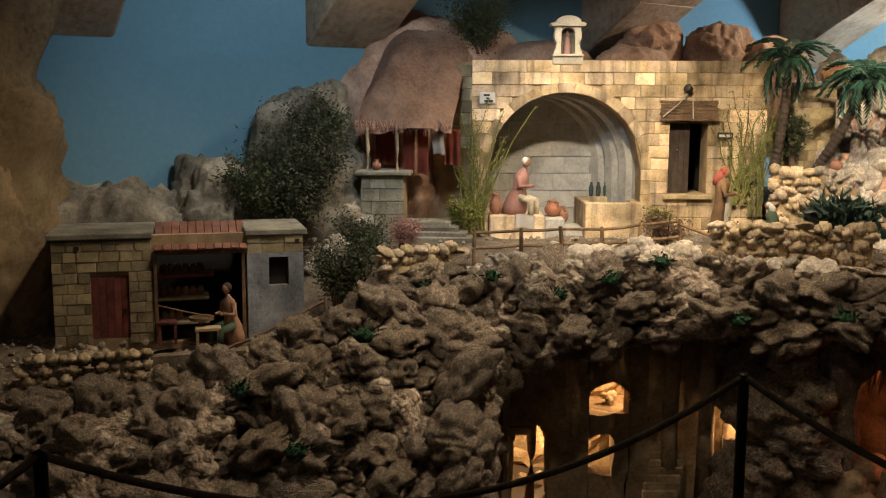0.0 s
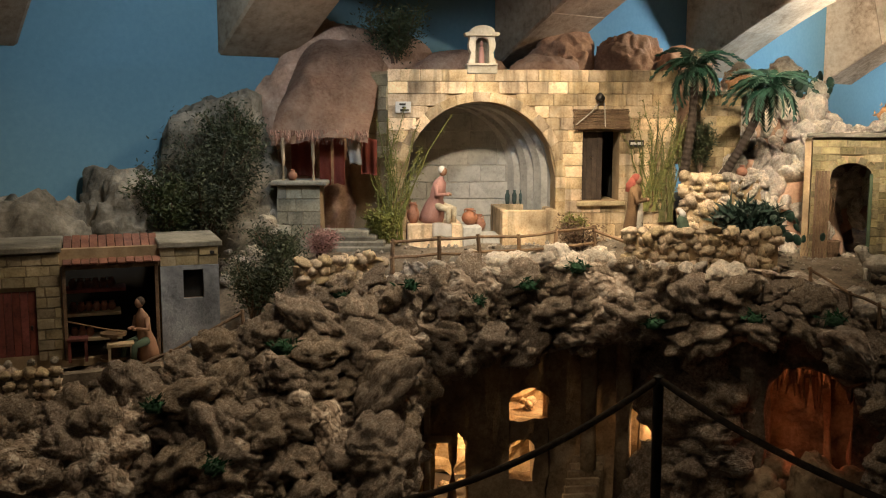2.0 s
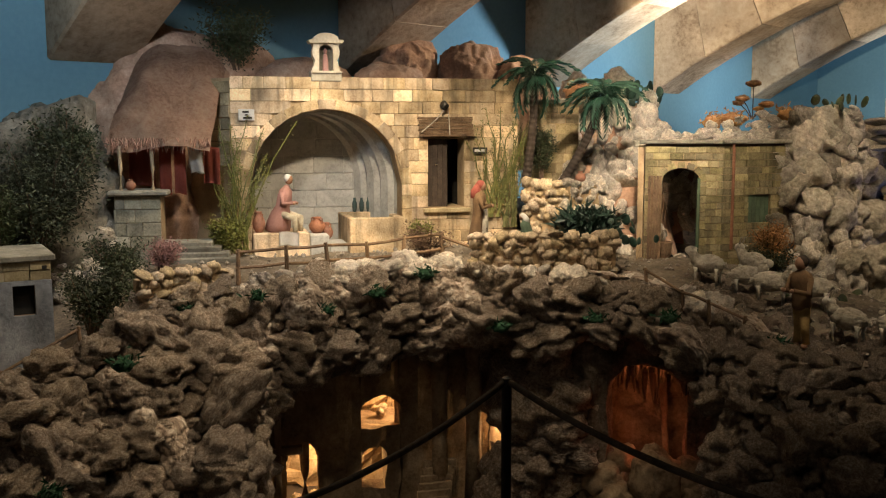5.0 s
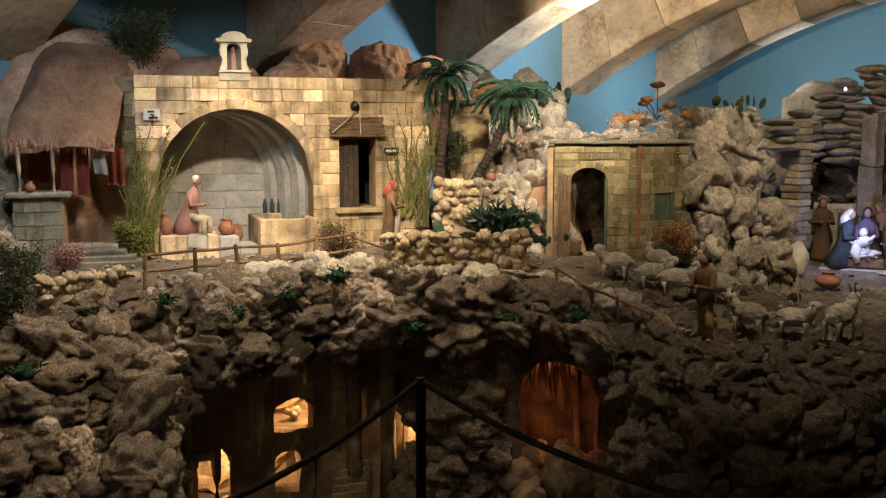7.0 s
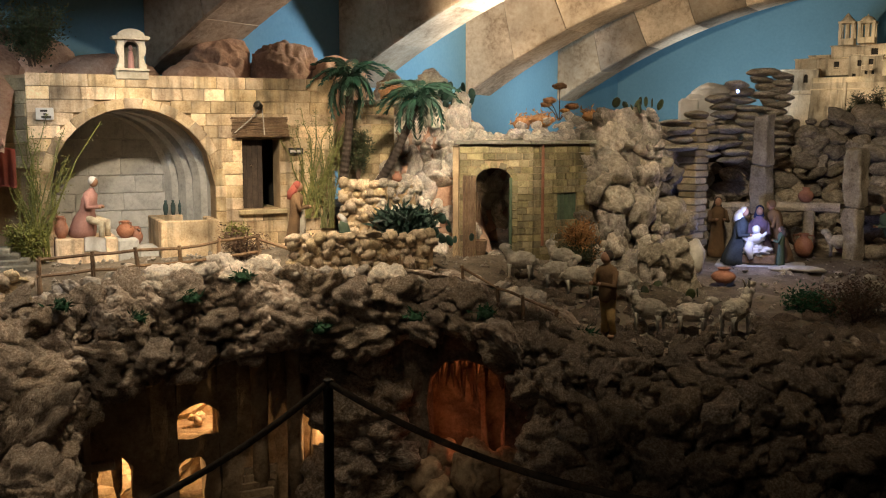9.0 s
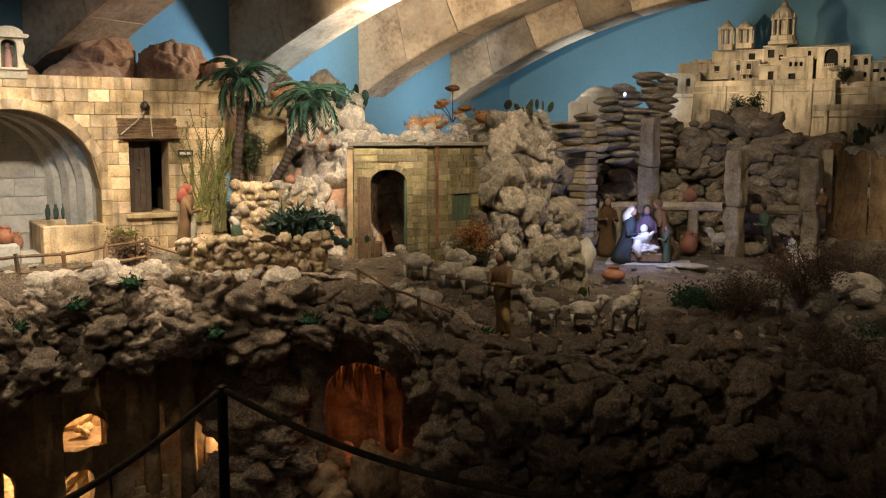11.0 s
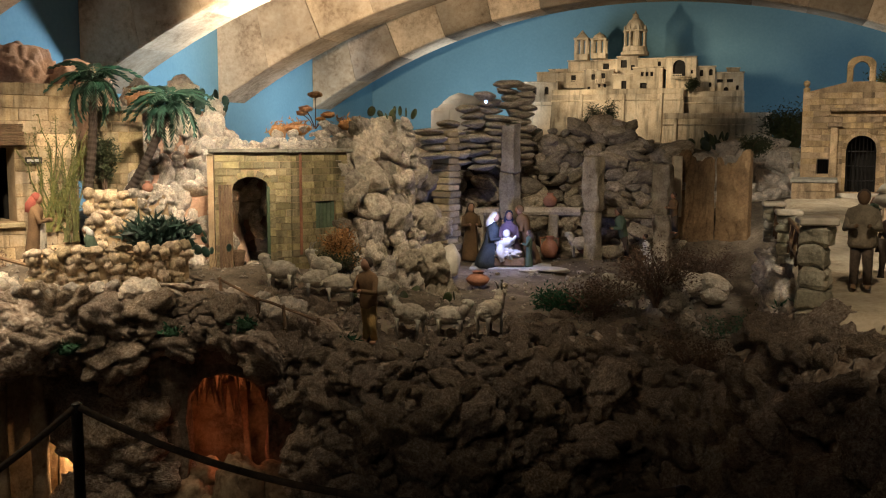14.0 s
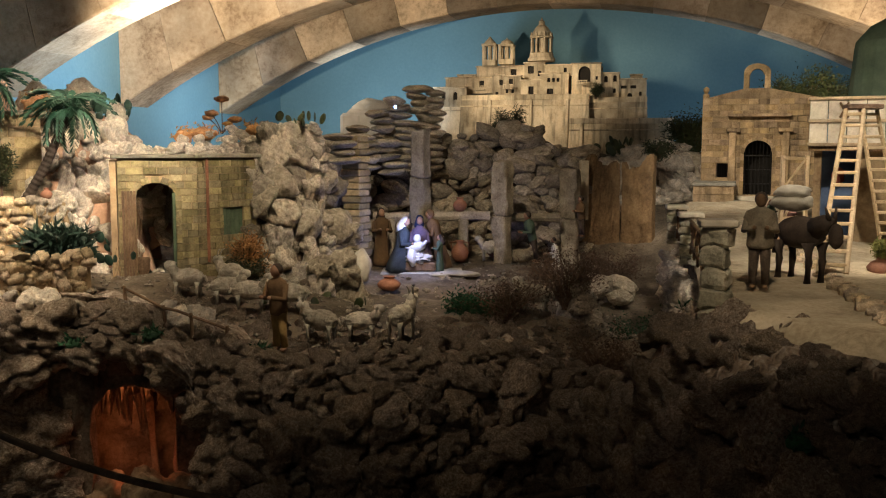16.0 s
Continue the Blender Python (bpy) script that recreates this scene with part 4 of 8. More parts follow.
hill("grey_hill", (-4.1, 1.25, 0.85), 0.22, 0.8, 0.44, GREY_HILL, "long grey plaster rock ridge behind the workshop", 3.0, 0.14, seed=31)
hill("grey_hill", (-4.05, 0.95, 0.9), 0.3, 0.42, 0.42, GREY_HILL, "low grey plaster rock hill behind the workshop roofs", seed=1)
hill("grey_hill", (-3.98, 1.42, 0.9), 0.3, 0.3, 0.52, GREY_HILL, "rounded grey plaster rock hill behind the workshop", seed=2)
hill("grey_hill", (-4.1, 1.85, 0.9), 0.3, 0.32, 0.85, GREY_HILL, "tall grey plaster rock below the red cliff", 3.0, seed=3)
hill("red_cliff", (-4.2, 2.5, 1.1), 0.34, 0.45, 1.02, RED_HILL, "tall red clay cliff beside the wash-house", 2.5, 0.07, seed=4)
hill("red_cliff", (-4.16, 2.78, 1.84), 0.24, 0.3, 0.2, RED_HILL, "red clay cliff top rising behind the wash-house roof", 2.6, 0.05, seed=14)
hill("red_mound", (-3.95, 3.1, 1.84), 0.2, 0.3, 0.12, RED_HILL, "low red clay mound behind the shrine", 2.4, 0.04, seed=5)
hill("red_mound", (-3.9, 3.84, 1.5), 0.22, 0.28, 0.6, RED_HILL, "rounded red clay mound above the house roof", 2.4, 0.1, seed=6)
hill("red_mound", (-3.68, 4.14, 1.5), 0.22, 0.28, 0.62, RED_HILL, "red clay mound beside a ceiling rib", 2.4, 0.1, seed=7)
hill("red_mound", (-3.72, 3.55, 1.84), 0.16, 0.2, 0.12, RED_HILL, "small red clay mound behind the parapet", 2.4, 0.04, seed=8)
hill("red_mound", (-3.5, 4.35, 1.4), 0.22, 0.28, 0.58, RED_HILL, "red clay mound behind the palms", 2.4, 0.1, seed=9)
OCHRE = material("ochre_plaster_rock", [(0.13, 0.08, 0.04), (0.28, 0.195, 0.105), (0.4, 0.29, 0.165)], 4, 0.9, 0.5, 50, 0.1)
hill("ochre_rock", (-4.1, 0.3, 0.5), 0.36, 0.47, 2.6, OCHRE, "tall smooth ochre plaster rock at the landscape's edge", 6.0, 0.12, seed=11)
hill("ochre_rock", (-4.05, 0.42, 0.5), 0.34, 0.32, 1.15, OCHRE, "bulging ochre plaster rock foot", 3.0, 0.1, seed=12)

curtain("pale_rock_hill", [(-3.15, 4.0, 1.2, 1.88), (-2.75, 4.02, 1.1, 1.8), (-2.5, 3.98, 1.05, 1.62), (-2.3, 4.15, 1.2, 1.56), (-2.1, 4.3, 1.3, 1.64)], PALE_ROCKS, 0.085, "pile of pale pinkish pitted rocks behind the palms", RED_HILL, 21, 0.5, 0.9, 0.5, turn=3.1, pack=1.1)
curtain("pale_rock_hill", [(-2.75, 3.55, 1.05, 1.3), (-2.6, 3.72, 1.05, 1.5), (-2.45, 3.82, 1.05, 1.45), (-2.32, 3.78, 1.05, 1.2)], PALE_ROCKS, 0.085, "pale rocks at the foot of the hill beside the palms", RED_HILL, 22, 0.5, turn=3.1, pack=1.15)
curtain("roof_rocks", [(-2.42, 4.05, 1.5, 1.58), (-2.1, 4.28, 1.5, 1.65), (-1.85, 4.4, 1.5, 1.7), (-1.65, 4.62, 1.5, 1.72)], PALE_ROCKS, 0.048, "pale small rocks heaped behind the gate house roof", TUFA_PALE, 23, 0.4)
curtain("boulder_stack", [(-1.76, 4.1, 0.95, 1.35), (-1.76, 4.2, 0.95, 1.62), (-1.7, 4.3, 0.92, 1.68), (-1.63, 4.5, 0.9, 1.6), (-1.6, 4.75, 0.9, 1.62)], LIME_ROCKS, 0.115, "tall stack of grey weathered boulders beside the stable", EARTH, 24, 0.25, 0.95, 0.55, turn=3.1, pack=1.0)
curtain("boulder_stack", [(-1.52, 3.85, 0.88, 1.06), (-1.36, 3.9, 0.88, 1.12), (-1.22, 4.0, 0.88, 1.0)], LIME_ROCKS, 0.14, "large pale boulders behind the shepherd", EARTH, 25, 0.4, 0.95, 0.4, turn=3.1)
curtain("stable_back_wall", [(-2.0, 5.6, 0.9, 1.62), (-1.7, 5.85, 0.9, 1.7), (-1.3, 6.0, 0.9, 1.66), (-1.0, 6.1, 0.9, 1.74), (-0.7, 6.15, 0.9, 1.68), (-0.45, 6.2, 0.9, 1.5)], ROUND_ROCKS + LIME_ROCKS[:3], 0.12, "dry wall of rounded grey boulders behind the stable", EARTH, 26, 0.3, 0.72, 0.5, pack=1.0)
curtain("far_rocks", [(-0.35, 7.0, 1.2, 1.5), (0.0, 7.3, 1.2, 1.55), (0.25, 7.4, 1.2, 1.62), (0.5, 7.4, 1.2, 1.5)], PALE_ROCKS, 0.12, "heap of small pale rocks below the town", BOULDER, 27, 0.5)
curtain("gorge_rocks", [(-0.22, 4.1, 0.62, 0.9), (-0.28, 4.5, 0.62, 1.0), (-0.35, 4.9, 0.62, 0.95)], LIME_ROCKS, 0.1, "boulders along the dry stream bed", BOULDER, 28, 0.3)
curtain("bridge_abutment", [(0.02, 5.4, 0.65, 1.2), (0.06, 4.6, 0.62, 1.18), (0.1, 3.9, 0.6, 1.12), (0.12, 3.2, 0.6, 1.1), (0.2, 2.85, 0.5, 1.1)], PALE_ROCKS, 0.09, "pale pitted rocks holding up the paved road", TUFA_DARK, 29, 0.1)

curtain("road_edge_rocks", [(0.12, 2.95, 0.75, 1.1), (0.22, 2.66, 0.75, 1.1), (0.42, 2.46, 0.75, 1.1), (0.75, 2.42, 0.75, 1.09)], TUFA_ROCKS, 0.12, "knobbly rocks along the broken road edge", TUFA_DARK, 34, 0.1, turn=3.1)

# knobbly rocks that clothe the cliff: a loose coat of large ones, small ones in the joints
for h0, h1, cell, lab in ((-88, -76, 0.1, "knobbly tufa rocks at the foot of the ochre rock"), (-76, -66, 0.095, "knobbly tufa rocks piled below the yard wall"), (-66, -56.2, 0.095, "knobbly tufa rocks piled on the yard slope"),
                          (-56.2, -41, 0.088, "knobbly tufa rocks covering the natural bridge"), (-41, -26.6, 0.084, "knobbly tufa rocks arching over the red grotto"),
                          (-26.6, -16, 0.095, "dark knobbly tufa rocks below the flock"), (-16, -5, 0.095, "dark knobbly tufa rocks of the shepherds' bank"), (-5, 6, 0.095, "dark knobbly tufa rocks in the gorge"), (6, 18, 0.095, "dark knobbly tufa rocks below the village road")):
    n = 280
    rng = random.Random(int(-h0))
    hm = (h0 + h1) / 2
    root = thing("tufa_rocks", polar(hm, smooth_rim(hm, 1) - 0.1, 0.3), lab, "rocks")
    spots, tries = [], 0
    while len(spots) < n and tries < 7000:
        tries += 1
        h, k = rng.uniform(h0, h1), rng.random()
        d, zt, zu = smooth_rim(h, 1), smooth_rim(h, 2), lerp_at(UNDER, h, 1)
        if zu > 0.05:
            dd, z = d - 0.15 * math.sin(k * 2.2), zt - 0.03 + (zu - zt + 0.05) * k
        else:
            dd, z = d - (0.75 if h < -50 else 0.6) * k ** 0.8 - (0.05 if h > -27 else 0.0), zt * (1 - k ** 1.15)
        p = polar(h, dd, z)
        big = rng.random() < 0.75
        r = cell * (rng.uniform(0.75, 1.25) if big else rng.uniform(0.3, 0.5)) * (0.5 if k < 0.12 and h > -29 else 1.0)
        if all((p - q).length > 0.62 * (r + t) for q, t in spots):
            spots.append((p, r))
            s = r * 1.65
            put_rock(root, TUFA_ROCKS, p, (s * rng.uniform(0.95, 1.35), s * rng.uniform(0.9, 1.2), s * rng.uniform(0.7, 0.95)), rng, "rock", 0.7)

a_, b_, c_ = polar(-56.5, 2.72, 0), polar(-56.2, 3.05, 0), polar(-55.6, 3.45, 0)
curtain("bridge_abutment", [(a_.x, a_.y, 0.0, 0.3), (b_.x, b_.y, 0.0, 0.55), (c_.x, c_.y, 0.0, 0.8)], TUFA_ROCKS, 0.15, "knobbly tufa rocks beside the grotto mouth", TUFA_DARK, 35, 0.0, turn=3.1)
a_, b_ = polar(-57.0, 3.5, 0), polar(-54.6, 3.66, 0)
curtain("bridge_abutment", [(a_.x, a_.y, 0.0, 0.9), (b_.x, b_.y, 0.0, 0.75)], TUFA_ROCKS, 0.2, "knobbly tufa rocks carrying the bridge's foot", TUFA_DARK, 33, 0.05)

# ---- grottoes below the bridge ----
K0, K1 = (-3.2, 2.1), (-2.5, 3.25)
KO = [("arch", 0.554, 0.667, 0.12, 0.26), ("arch", 0.10, 0.16, 0.0, 0.24), ("arch", 0.24, 0.385, 0.0, 0.26), ("arch", 0.554, 0.722, 0.37, 0.43), ("arch", 1.11, 1.187, 0.36, 0.505)]
opening_rise[KO[3]] = 0.085
opening_rise[KO[1]] = 0.03
opening_rise[KO[0]] = 0.042
grotto = thing("grotto", (-2.9, 2.7, 0), "brown plastered grotto wall with glowing openings", "grotto", kind="structure")


def roughen(bm, cuts, amount, freq):
    """Hand-plastered, uneven faces."""
    bmesh.ops.subdivide_edges(bm, edges=bm.edges[:], cuts=cuts, use_grid_fill=True)
    for v in bm.verts:
        p = v.co.copy()
        v.co += amount * (noise.noise_vector(p * freq) + 0.5 * noise.noise_vector(p * freq * 2.7))
    return bm


part("wall", roughen(wall_solid(K0, K1, 0.0, 0.95, 0.1, KO), 4, 0.016, 9), CAVE_ROCK, grotto)
B0, B1 = on_wall(K0, K1, -0.2, 0.45, 0), on_wall(K0, K1, 1.6, 0.3, 0)
part("back_wall", roughen(wall_solid((B0.x, B0.y), (B1.x, B1.y), 0.0, 0.95, 0.05), 40, 0.05, 9), RUBBLE_STONE, grotto, "pale back wall of the grotto chambers")
bm = bmesh.new()
wall_box(bm, K0, K1, 0.0, 1.4, 0.1, 0.45, 0.325, 0.345)
part("shelf", bm, CAVE_ROCK, grotto)
for u in (0.88, 1.03):
    bm = bmesh.new()
    tube(bm, [on_wall(K0, K1, u, -0.05, z) for z in (0, 0.3, 0.6, 0.85)], [0.04, 0.032, 0.035, 0.05], 10)
    part("rock_column", bm, CAVE_ROCK, grotto, smooth=True)
bm = bmesh.new()
wall_box(bm, K0, K1, 0.185, 0.215, -0.12, -0.09, 0.0, 0.5, 0.004)
wall_box(bm, K0, K1, 0.10, 0.3, -0.122, -0.088, 0.33, 0.365, 0.004)
solid("timber_prop", bm, WOOD_PALE, "rough brown timber prop with a cross beam in the grotto", "timber")
for k in range(9):
    bm = bmesh.new()
    wall_box(bm, K0, K1, 0.72 + 0.012 * k, 0.86 + 0.012 * k, -0.2 + 0.02 * k, -0.18 + 0.02 * k, 0.0, 0.025 * (k + 1), 0.002)
    part("step", bm, CAVE_ROCK, grotto)
bm = bmesh.new()
tube(bm, [on_wall(K0, K1, 0.32 + 0.006 * math.sin(9 * z), 0.05, z) for z in (0, 0.1, 0.2, 0.34)], [0.022, 0.015, 0.017, 0.026], 9)
part("rock_column", bm, CAVE_ROCK, grotto, smooth=True)
rng = random.Random(44)
for k in range(26):
    put_rock(grotto, RUBBLE, on_wall(K0, K1, rng.uniform(0.08, 0.7), rng.uniform(0.14, 0.3), rng.uniform(0.01, 0.05) + (0.345 if k % 4 == 0 else 0.0)), (rng.uniform(0.03, 0.06), 0.04, 0.035), rng, "stone", 0.6)
# rock pillar between the grottoes
curtain("rock_pillar", [(-2.55, 3.06, 0.0, 0.85), (-2.42, 3.0, 0.0, 0.85), (-2.28, 3.0, 0.0, 0.8), (-2.16, 3.12, 0.0, 0.5)], TUFA_ROCKS, 0.2, "rock pillar of pale knobbly boulders between the grottoes", CAVE_ROCK, 31, 0.02)
# red-lit grotto
red_grotto = thing("red_grotto", (-2.2, 3.6, 0), "straw-lined grotto glowing red", "grotto", kind="structure")
bm = bmesh.new()
n = 60
cols = []
for i in range(n + 1):
    a = math.pi * (0.02 + 0.96 * i / n)
    col = []
    for j in range(37):
        z = 0.86 * j / 36
        r = 0.42 * (1 - 0.35 * (j / 36) ** 2)
        p = Vector((-2.02, 3.35, z)) + Vector((-0.52, 0.85, 0)) * r * math.sin(a) * 1.3 + Vector((-0.85, -0.52, 0)) * r * math.cos(a)
        p += Vector((0.52, -0.85, 0)) * (0.1 * noise.noise(p * 6) + 0.06 * noise.noise(p * 15))
        col.append(bm.verts.new(p))
    cols.append(col)
for a, b in zip(cols, cols[1:]):
    for j in range(36):
        bm.faces.new((a[j], b[j], b[j + 1], a[j + 1]))
part("cave_wall", bm, CAVE_ROCK, red_grotto, smooth=True)
# inner arch with a ragged lip that hides the lamp
L0, L1 = polar(-36.5, 3.72, 0), polar(-25.8, 3.72, 0)
part("back_wall", roughen(wall_solid(polar(-37.5, 4.03, 0), polar(-25.0, 4.03, 0), 0.0, 0.95, 0.04), 44, 0.035, 9), CAVE_ROCK, red_grotto, smooth=True)
LIP = ("arch", 0.2, 0.5, 0.0, 0.6)
opening_rise[LIP] = 0.1
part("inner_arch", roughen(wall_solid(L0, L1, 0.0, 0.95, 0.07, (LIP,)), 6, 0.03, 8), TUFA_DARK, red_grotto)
for k in range(34):
    bm = bmesh.new()
    rng = random.Random(k)
    u, v, l = rng.uniform(0.18, 0.53), rng.uniform(0.2, 0.27), rng.uniform(0.08, 0.26)
    p = on_wall(L0, L1, u, v, 0.74)
    tube(bm, [p, p + Vector((rng.uniform(-0.01, 0.01), 0, -l * 0.5)), p + Vector((rng.uniform(-0.02, 0.02), 0, -l))], [rng.uniform(0.012, 0.022), 0.01, 0.002], 6)
    part("stalactite", bm, CAVE_ROCK, red_grotto, smooth=True)
for u, v, r in ((0.42, 0.17, 0.016),):
    bm = bmesh.new()
    tube(bm, [on_wall(L0, L1, u + 0.012 * math.sin(7 * z + u), v, z) for z in (0.0, 0.2, 0.4, 0.6, 0.8)], [r * 1.8, r * 1.1, r * 0.8, r, r * 1.6], 9)
    part("rock_column", bm, CAVE_ROCK, red_grotto, smooth=True)
for k in range(30):
    bm = bmesh.new()
    rng = random.Random(100 + k)
    at = on_wall(L0, L1, rng.uniform(0.12, 0.6), rng.uniform(-0.15, 0.22), rng.uniform(0.0, 0.3))
    blob(bm, at, (rng.uniform(0.05, 0.1), rng.uniform(0.05, 0.1), rng.uniform(0.06, 0.12)), 0.3, 3.5, 4)
    part("mound", bm, CAVE_ROCK, red_grotto, smooth=True)
# ---- potter's workshop ----
S0, S1 = (-3.5, 0.62), (-3.24, 1.45)
workshop = thing("pottery_workshop", (-3.5, 1.0, 0.77), "small stone pottery workshop with an open front and red roof", "workshop")
SD, SO, SW = ("rect", 0.126, 0.253, 0.81, 1.036), ("rect", 0.335, 0.665, 0.785, 1.115), ("rect", 0.744, 0.815, 0.98, 1.085)
part("wall", wall_solid(S0, S1, 0.76, 1.175, 0.04, (SD, SO, SW)), MORTAR, workshop)
ashlar(workshop, S0, on_wall(S0, S1, 0.335, 0, 0), 0.79, 1.16, 0.037, 0.06, ASHLAR_DULL, (SD,), 41, depth=0.02)
SR = on_wall(S0, S1, 0.666, 0, 0)
ashlar(workshop, SR, S1, 1.1, 1.17, 0.035, 0.07, ASHLAR_DULL, (), 42, depth=0.015)
bm = wall_solid(SR, S1, 0.78, 1.1, 0.012, (("rect", 0.744 - 0.666, 0.815 - 0.666, 0.98, 1.085),), -0.012)
part("plaster", bm, FLAKED, workshop, "flaking bluish white plaster")
SB0 = on_wall(S0, S1, 0.0, 0.34, 0)
part("wall", wall_solid((SB0.x, SB0.y), S0, 0.76, 1.17, 0.03), MORTAR, workshop)
SB1, SB2 = on_wall(S0, S1, 0.0, 0.33, 0), on_wall(S0, S1, 0.87, 0.33, 0)
# back wall coloured near black for the shade inside the workshop
part("wall", wall_solid((SB1.x, SB1.y), (SB2.x, SB2.y), 0.76, 1.17, 0.03), DARK, workshop)
SE = on_wall(S0, S1, 0.87, 0.33, 0)
part("wall", wall_solid(S1, (SE.x, SE.y), 0.76, 1.17, 0.03), MORTAR, workshop)
for a, b in ((-0.012, 0.34), (0.66, 0.885)):
    bm = bmesh.new()
    wall_box(bm, S0, S1, a, b, -0.015, 0.34, 1.165, 1.188, 0.004)
    part("roof", bm, ROOF_GREY, workshop, "flat grey roof slab")
m, _ = wall_frame(S0, S1)
for k in range(11):
    bm = bmesh.new()
    u = 0.345 + 0.0295 * k
    box(bm, m @ pose(u + 0.013, 0.09, 1.16 + 0.002 * (k % 2), 16), (0.0275, 0.26, 0.008), 0.002)
    part("roof_plank", bm, ROOF_RED, workshop, "rusty red roof plank")
bm = bmesh.new()
wall_box(bm, S0, S1, 0.34, 0.662, -0.02, -0.005, 1.105, 1.12, 0.002)
part("beam", bm, WOOD, workshop)
for u in (0.345, 0.652):
    bm = bmesh.new()
    wall_box(bm, S0, S1, u - 0.006, u + 0.006, -0.015, -0.003, 0.785, 1.11, 0.001)
    part("post", bm, WOOD, workshop)
door = plank_door(workshop, S0, S1, [(0.127 + 0.0252 * k, 0.151 + 0.0252 * k) for k in range(5)], 0.004, 0.014, 0.81, 1.034, RED_WOOD, "dark red plank door")
bm = bmesh.new()
wall_box(bm, S0, S1, 0.232, 0.24, -0.002, 0.003, 0.9, 0.915)
part("latch", bm, IRON, door)
bm = bmesh.new()
wall_box(bm, S0, S1, 0.742, 0.817, 0.02, 0.03, 0.978, 1.087)
part("window", bm, DARK, workshop, "near-black square pane in the window")
# near-black plates give the shade of two vent holes
for u, z in ((0.085, 1.137), (0.848, 1.144)):
    bm = bmesh.new()
    wall_box(bm, S0, S1, u - 0.008, u + 0.008, -0.009, -0.005, z - 0.006, z + 0.006)
    part("vent", bm, DARK, workshop)
for z, u0, u1, lab in ((1.01, 0.34, 0.55, "upper"), (0.925, 0.34, 0.53, "middle"), (0.835, 0.34, 0.53, "lower")):
    bm = bmesh.new()
    wall_box(bm, S0, S1, u0, u1, 0.06, 0.16, z, z + 0.012, 0.002)
    shelf = solid("shelf", bm, WOOD_PALE if z < 1 else RED_WOOD, f"{lab} wooden shelf in the pottery workshop", "shelf", "workshop shelves")
    for k in range(6 if z != 0.835 else 3):
        bm = bmesh.new()
        lathe(bm, [(0.008, 0), (0.013, 0.008), (0.014, 0.02), (0.008, 0.03), (0.01, 0.034), (0.007, 0.034)], Matrix.Translation(on_wall(S0, S1, u0 + 0.03 + 0.026 * k, 0.1, z + 0.012)), 10)
        solid("clay_pot", bm, TERRACOTTA, "small round clay pot on a workshop shelf", "pot", "shelf pots")


def table(p0, p1, u, v, z, w, d, h, mat, label):
    root = thing("work_table", on_wall(p0, p1, u, v, z), label, "table", "workshop tables")
    bm = bmesh.new()
    wall_box(bm, p0, p1, u - w / 2, u + w / 2, v - d / 2, v + d / 2, z + h - 0.012, z + h, 0.002)
    part("tabletop", bm, mat, root)
    for a in (-1, 1):
        for b in (-1, 1):
            bm = bmesh.new()
            cu, cv = u + a * (w / 2 - 0.008), v + b * (d / 2 - 0.008)
            wall_box(bm, p0, p1, cu - 0.005, cu + 0.005, cv - 0.005, cv + 0.005, z, z + h - 0.012)
            part("leg", bm, mat, root)


table(S0, S1, 0.52, -0.07, 0.775, 0.09, 0.05, 0.075, WOOD_PALE, "small raw-wood stool beside the potter")
table(S0, S1, 0.38, 0.0, 0.78, 0.07, 0.05, 0.085, RED_WOOD, "reddish wooden stool in the workshop front")
bm = bmesh.new()
tube(bm, [on_wall(S0, S1, 0.35, -0.04, 0.93), on_wall(S0, S1, 0.45, -0.06, 0.905), on_wall(S0, S1, 0.53, -0.06, 0.885)], 0.003, 6)
solid("spinning_rod", bm, WOOD, "long thin wooden rod leaning across the workshop", "rod")
bm = bmesh.new()
lathe(bm, [(0.05, 0), (0.05, 0.008), (0.012, 0.01), (0.012, 0.08), (0.045, 0.085), (0.045, 0.095), (0.0, 0.096)], Matrix.Translation(on_wall(S0, S1, 0.5, -0.03, 0.785)), 18)
solid("potters_wheel", bm, WOOD, "wooden kick wheel in front of the potter", "potter's wheel")
# yard wall of rubble with a row of round stones
Y0, Y1 = (-3.36, 0.48), (-3.18, 1.2)
yard = thing("yard_wall", (-3.3, 0.85, 0.62), "low rubble wall with round coping stones before the workshop", "wall")
part("core", wall_solid(Y0, Y1, 0.6, 0.77, 0.05), EARTH, yard)
rng = random.Random(8)
m, ln = wall_frame(Y0, Y1)
u = 0.0
for row in range(5):
    u = rng.uniform(0, 0.03)
    while u < ln:
        w = rng.uniform(0.03, 0.055)
        if row < 3 or u < 0.42:
            put_rock(yard, RUBBLE, m @ Vector((u, 0.012, 0.64 + 0.036 * row)), (w, 0.04, 0.036), rng, "stone", 0.25)
        u += w * 0.92
for k in range(9):
    put_rock(yard, ROUND_ROCKS, m @ Vector((0.05 + 0.07 * k, 0.02, 0.82 if k < 6 else 0.745)), (0.03, 0.028, 0.028), rng, "coping_stone", 0.4)

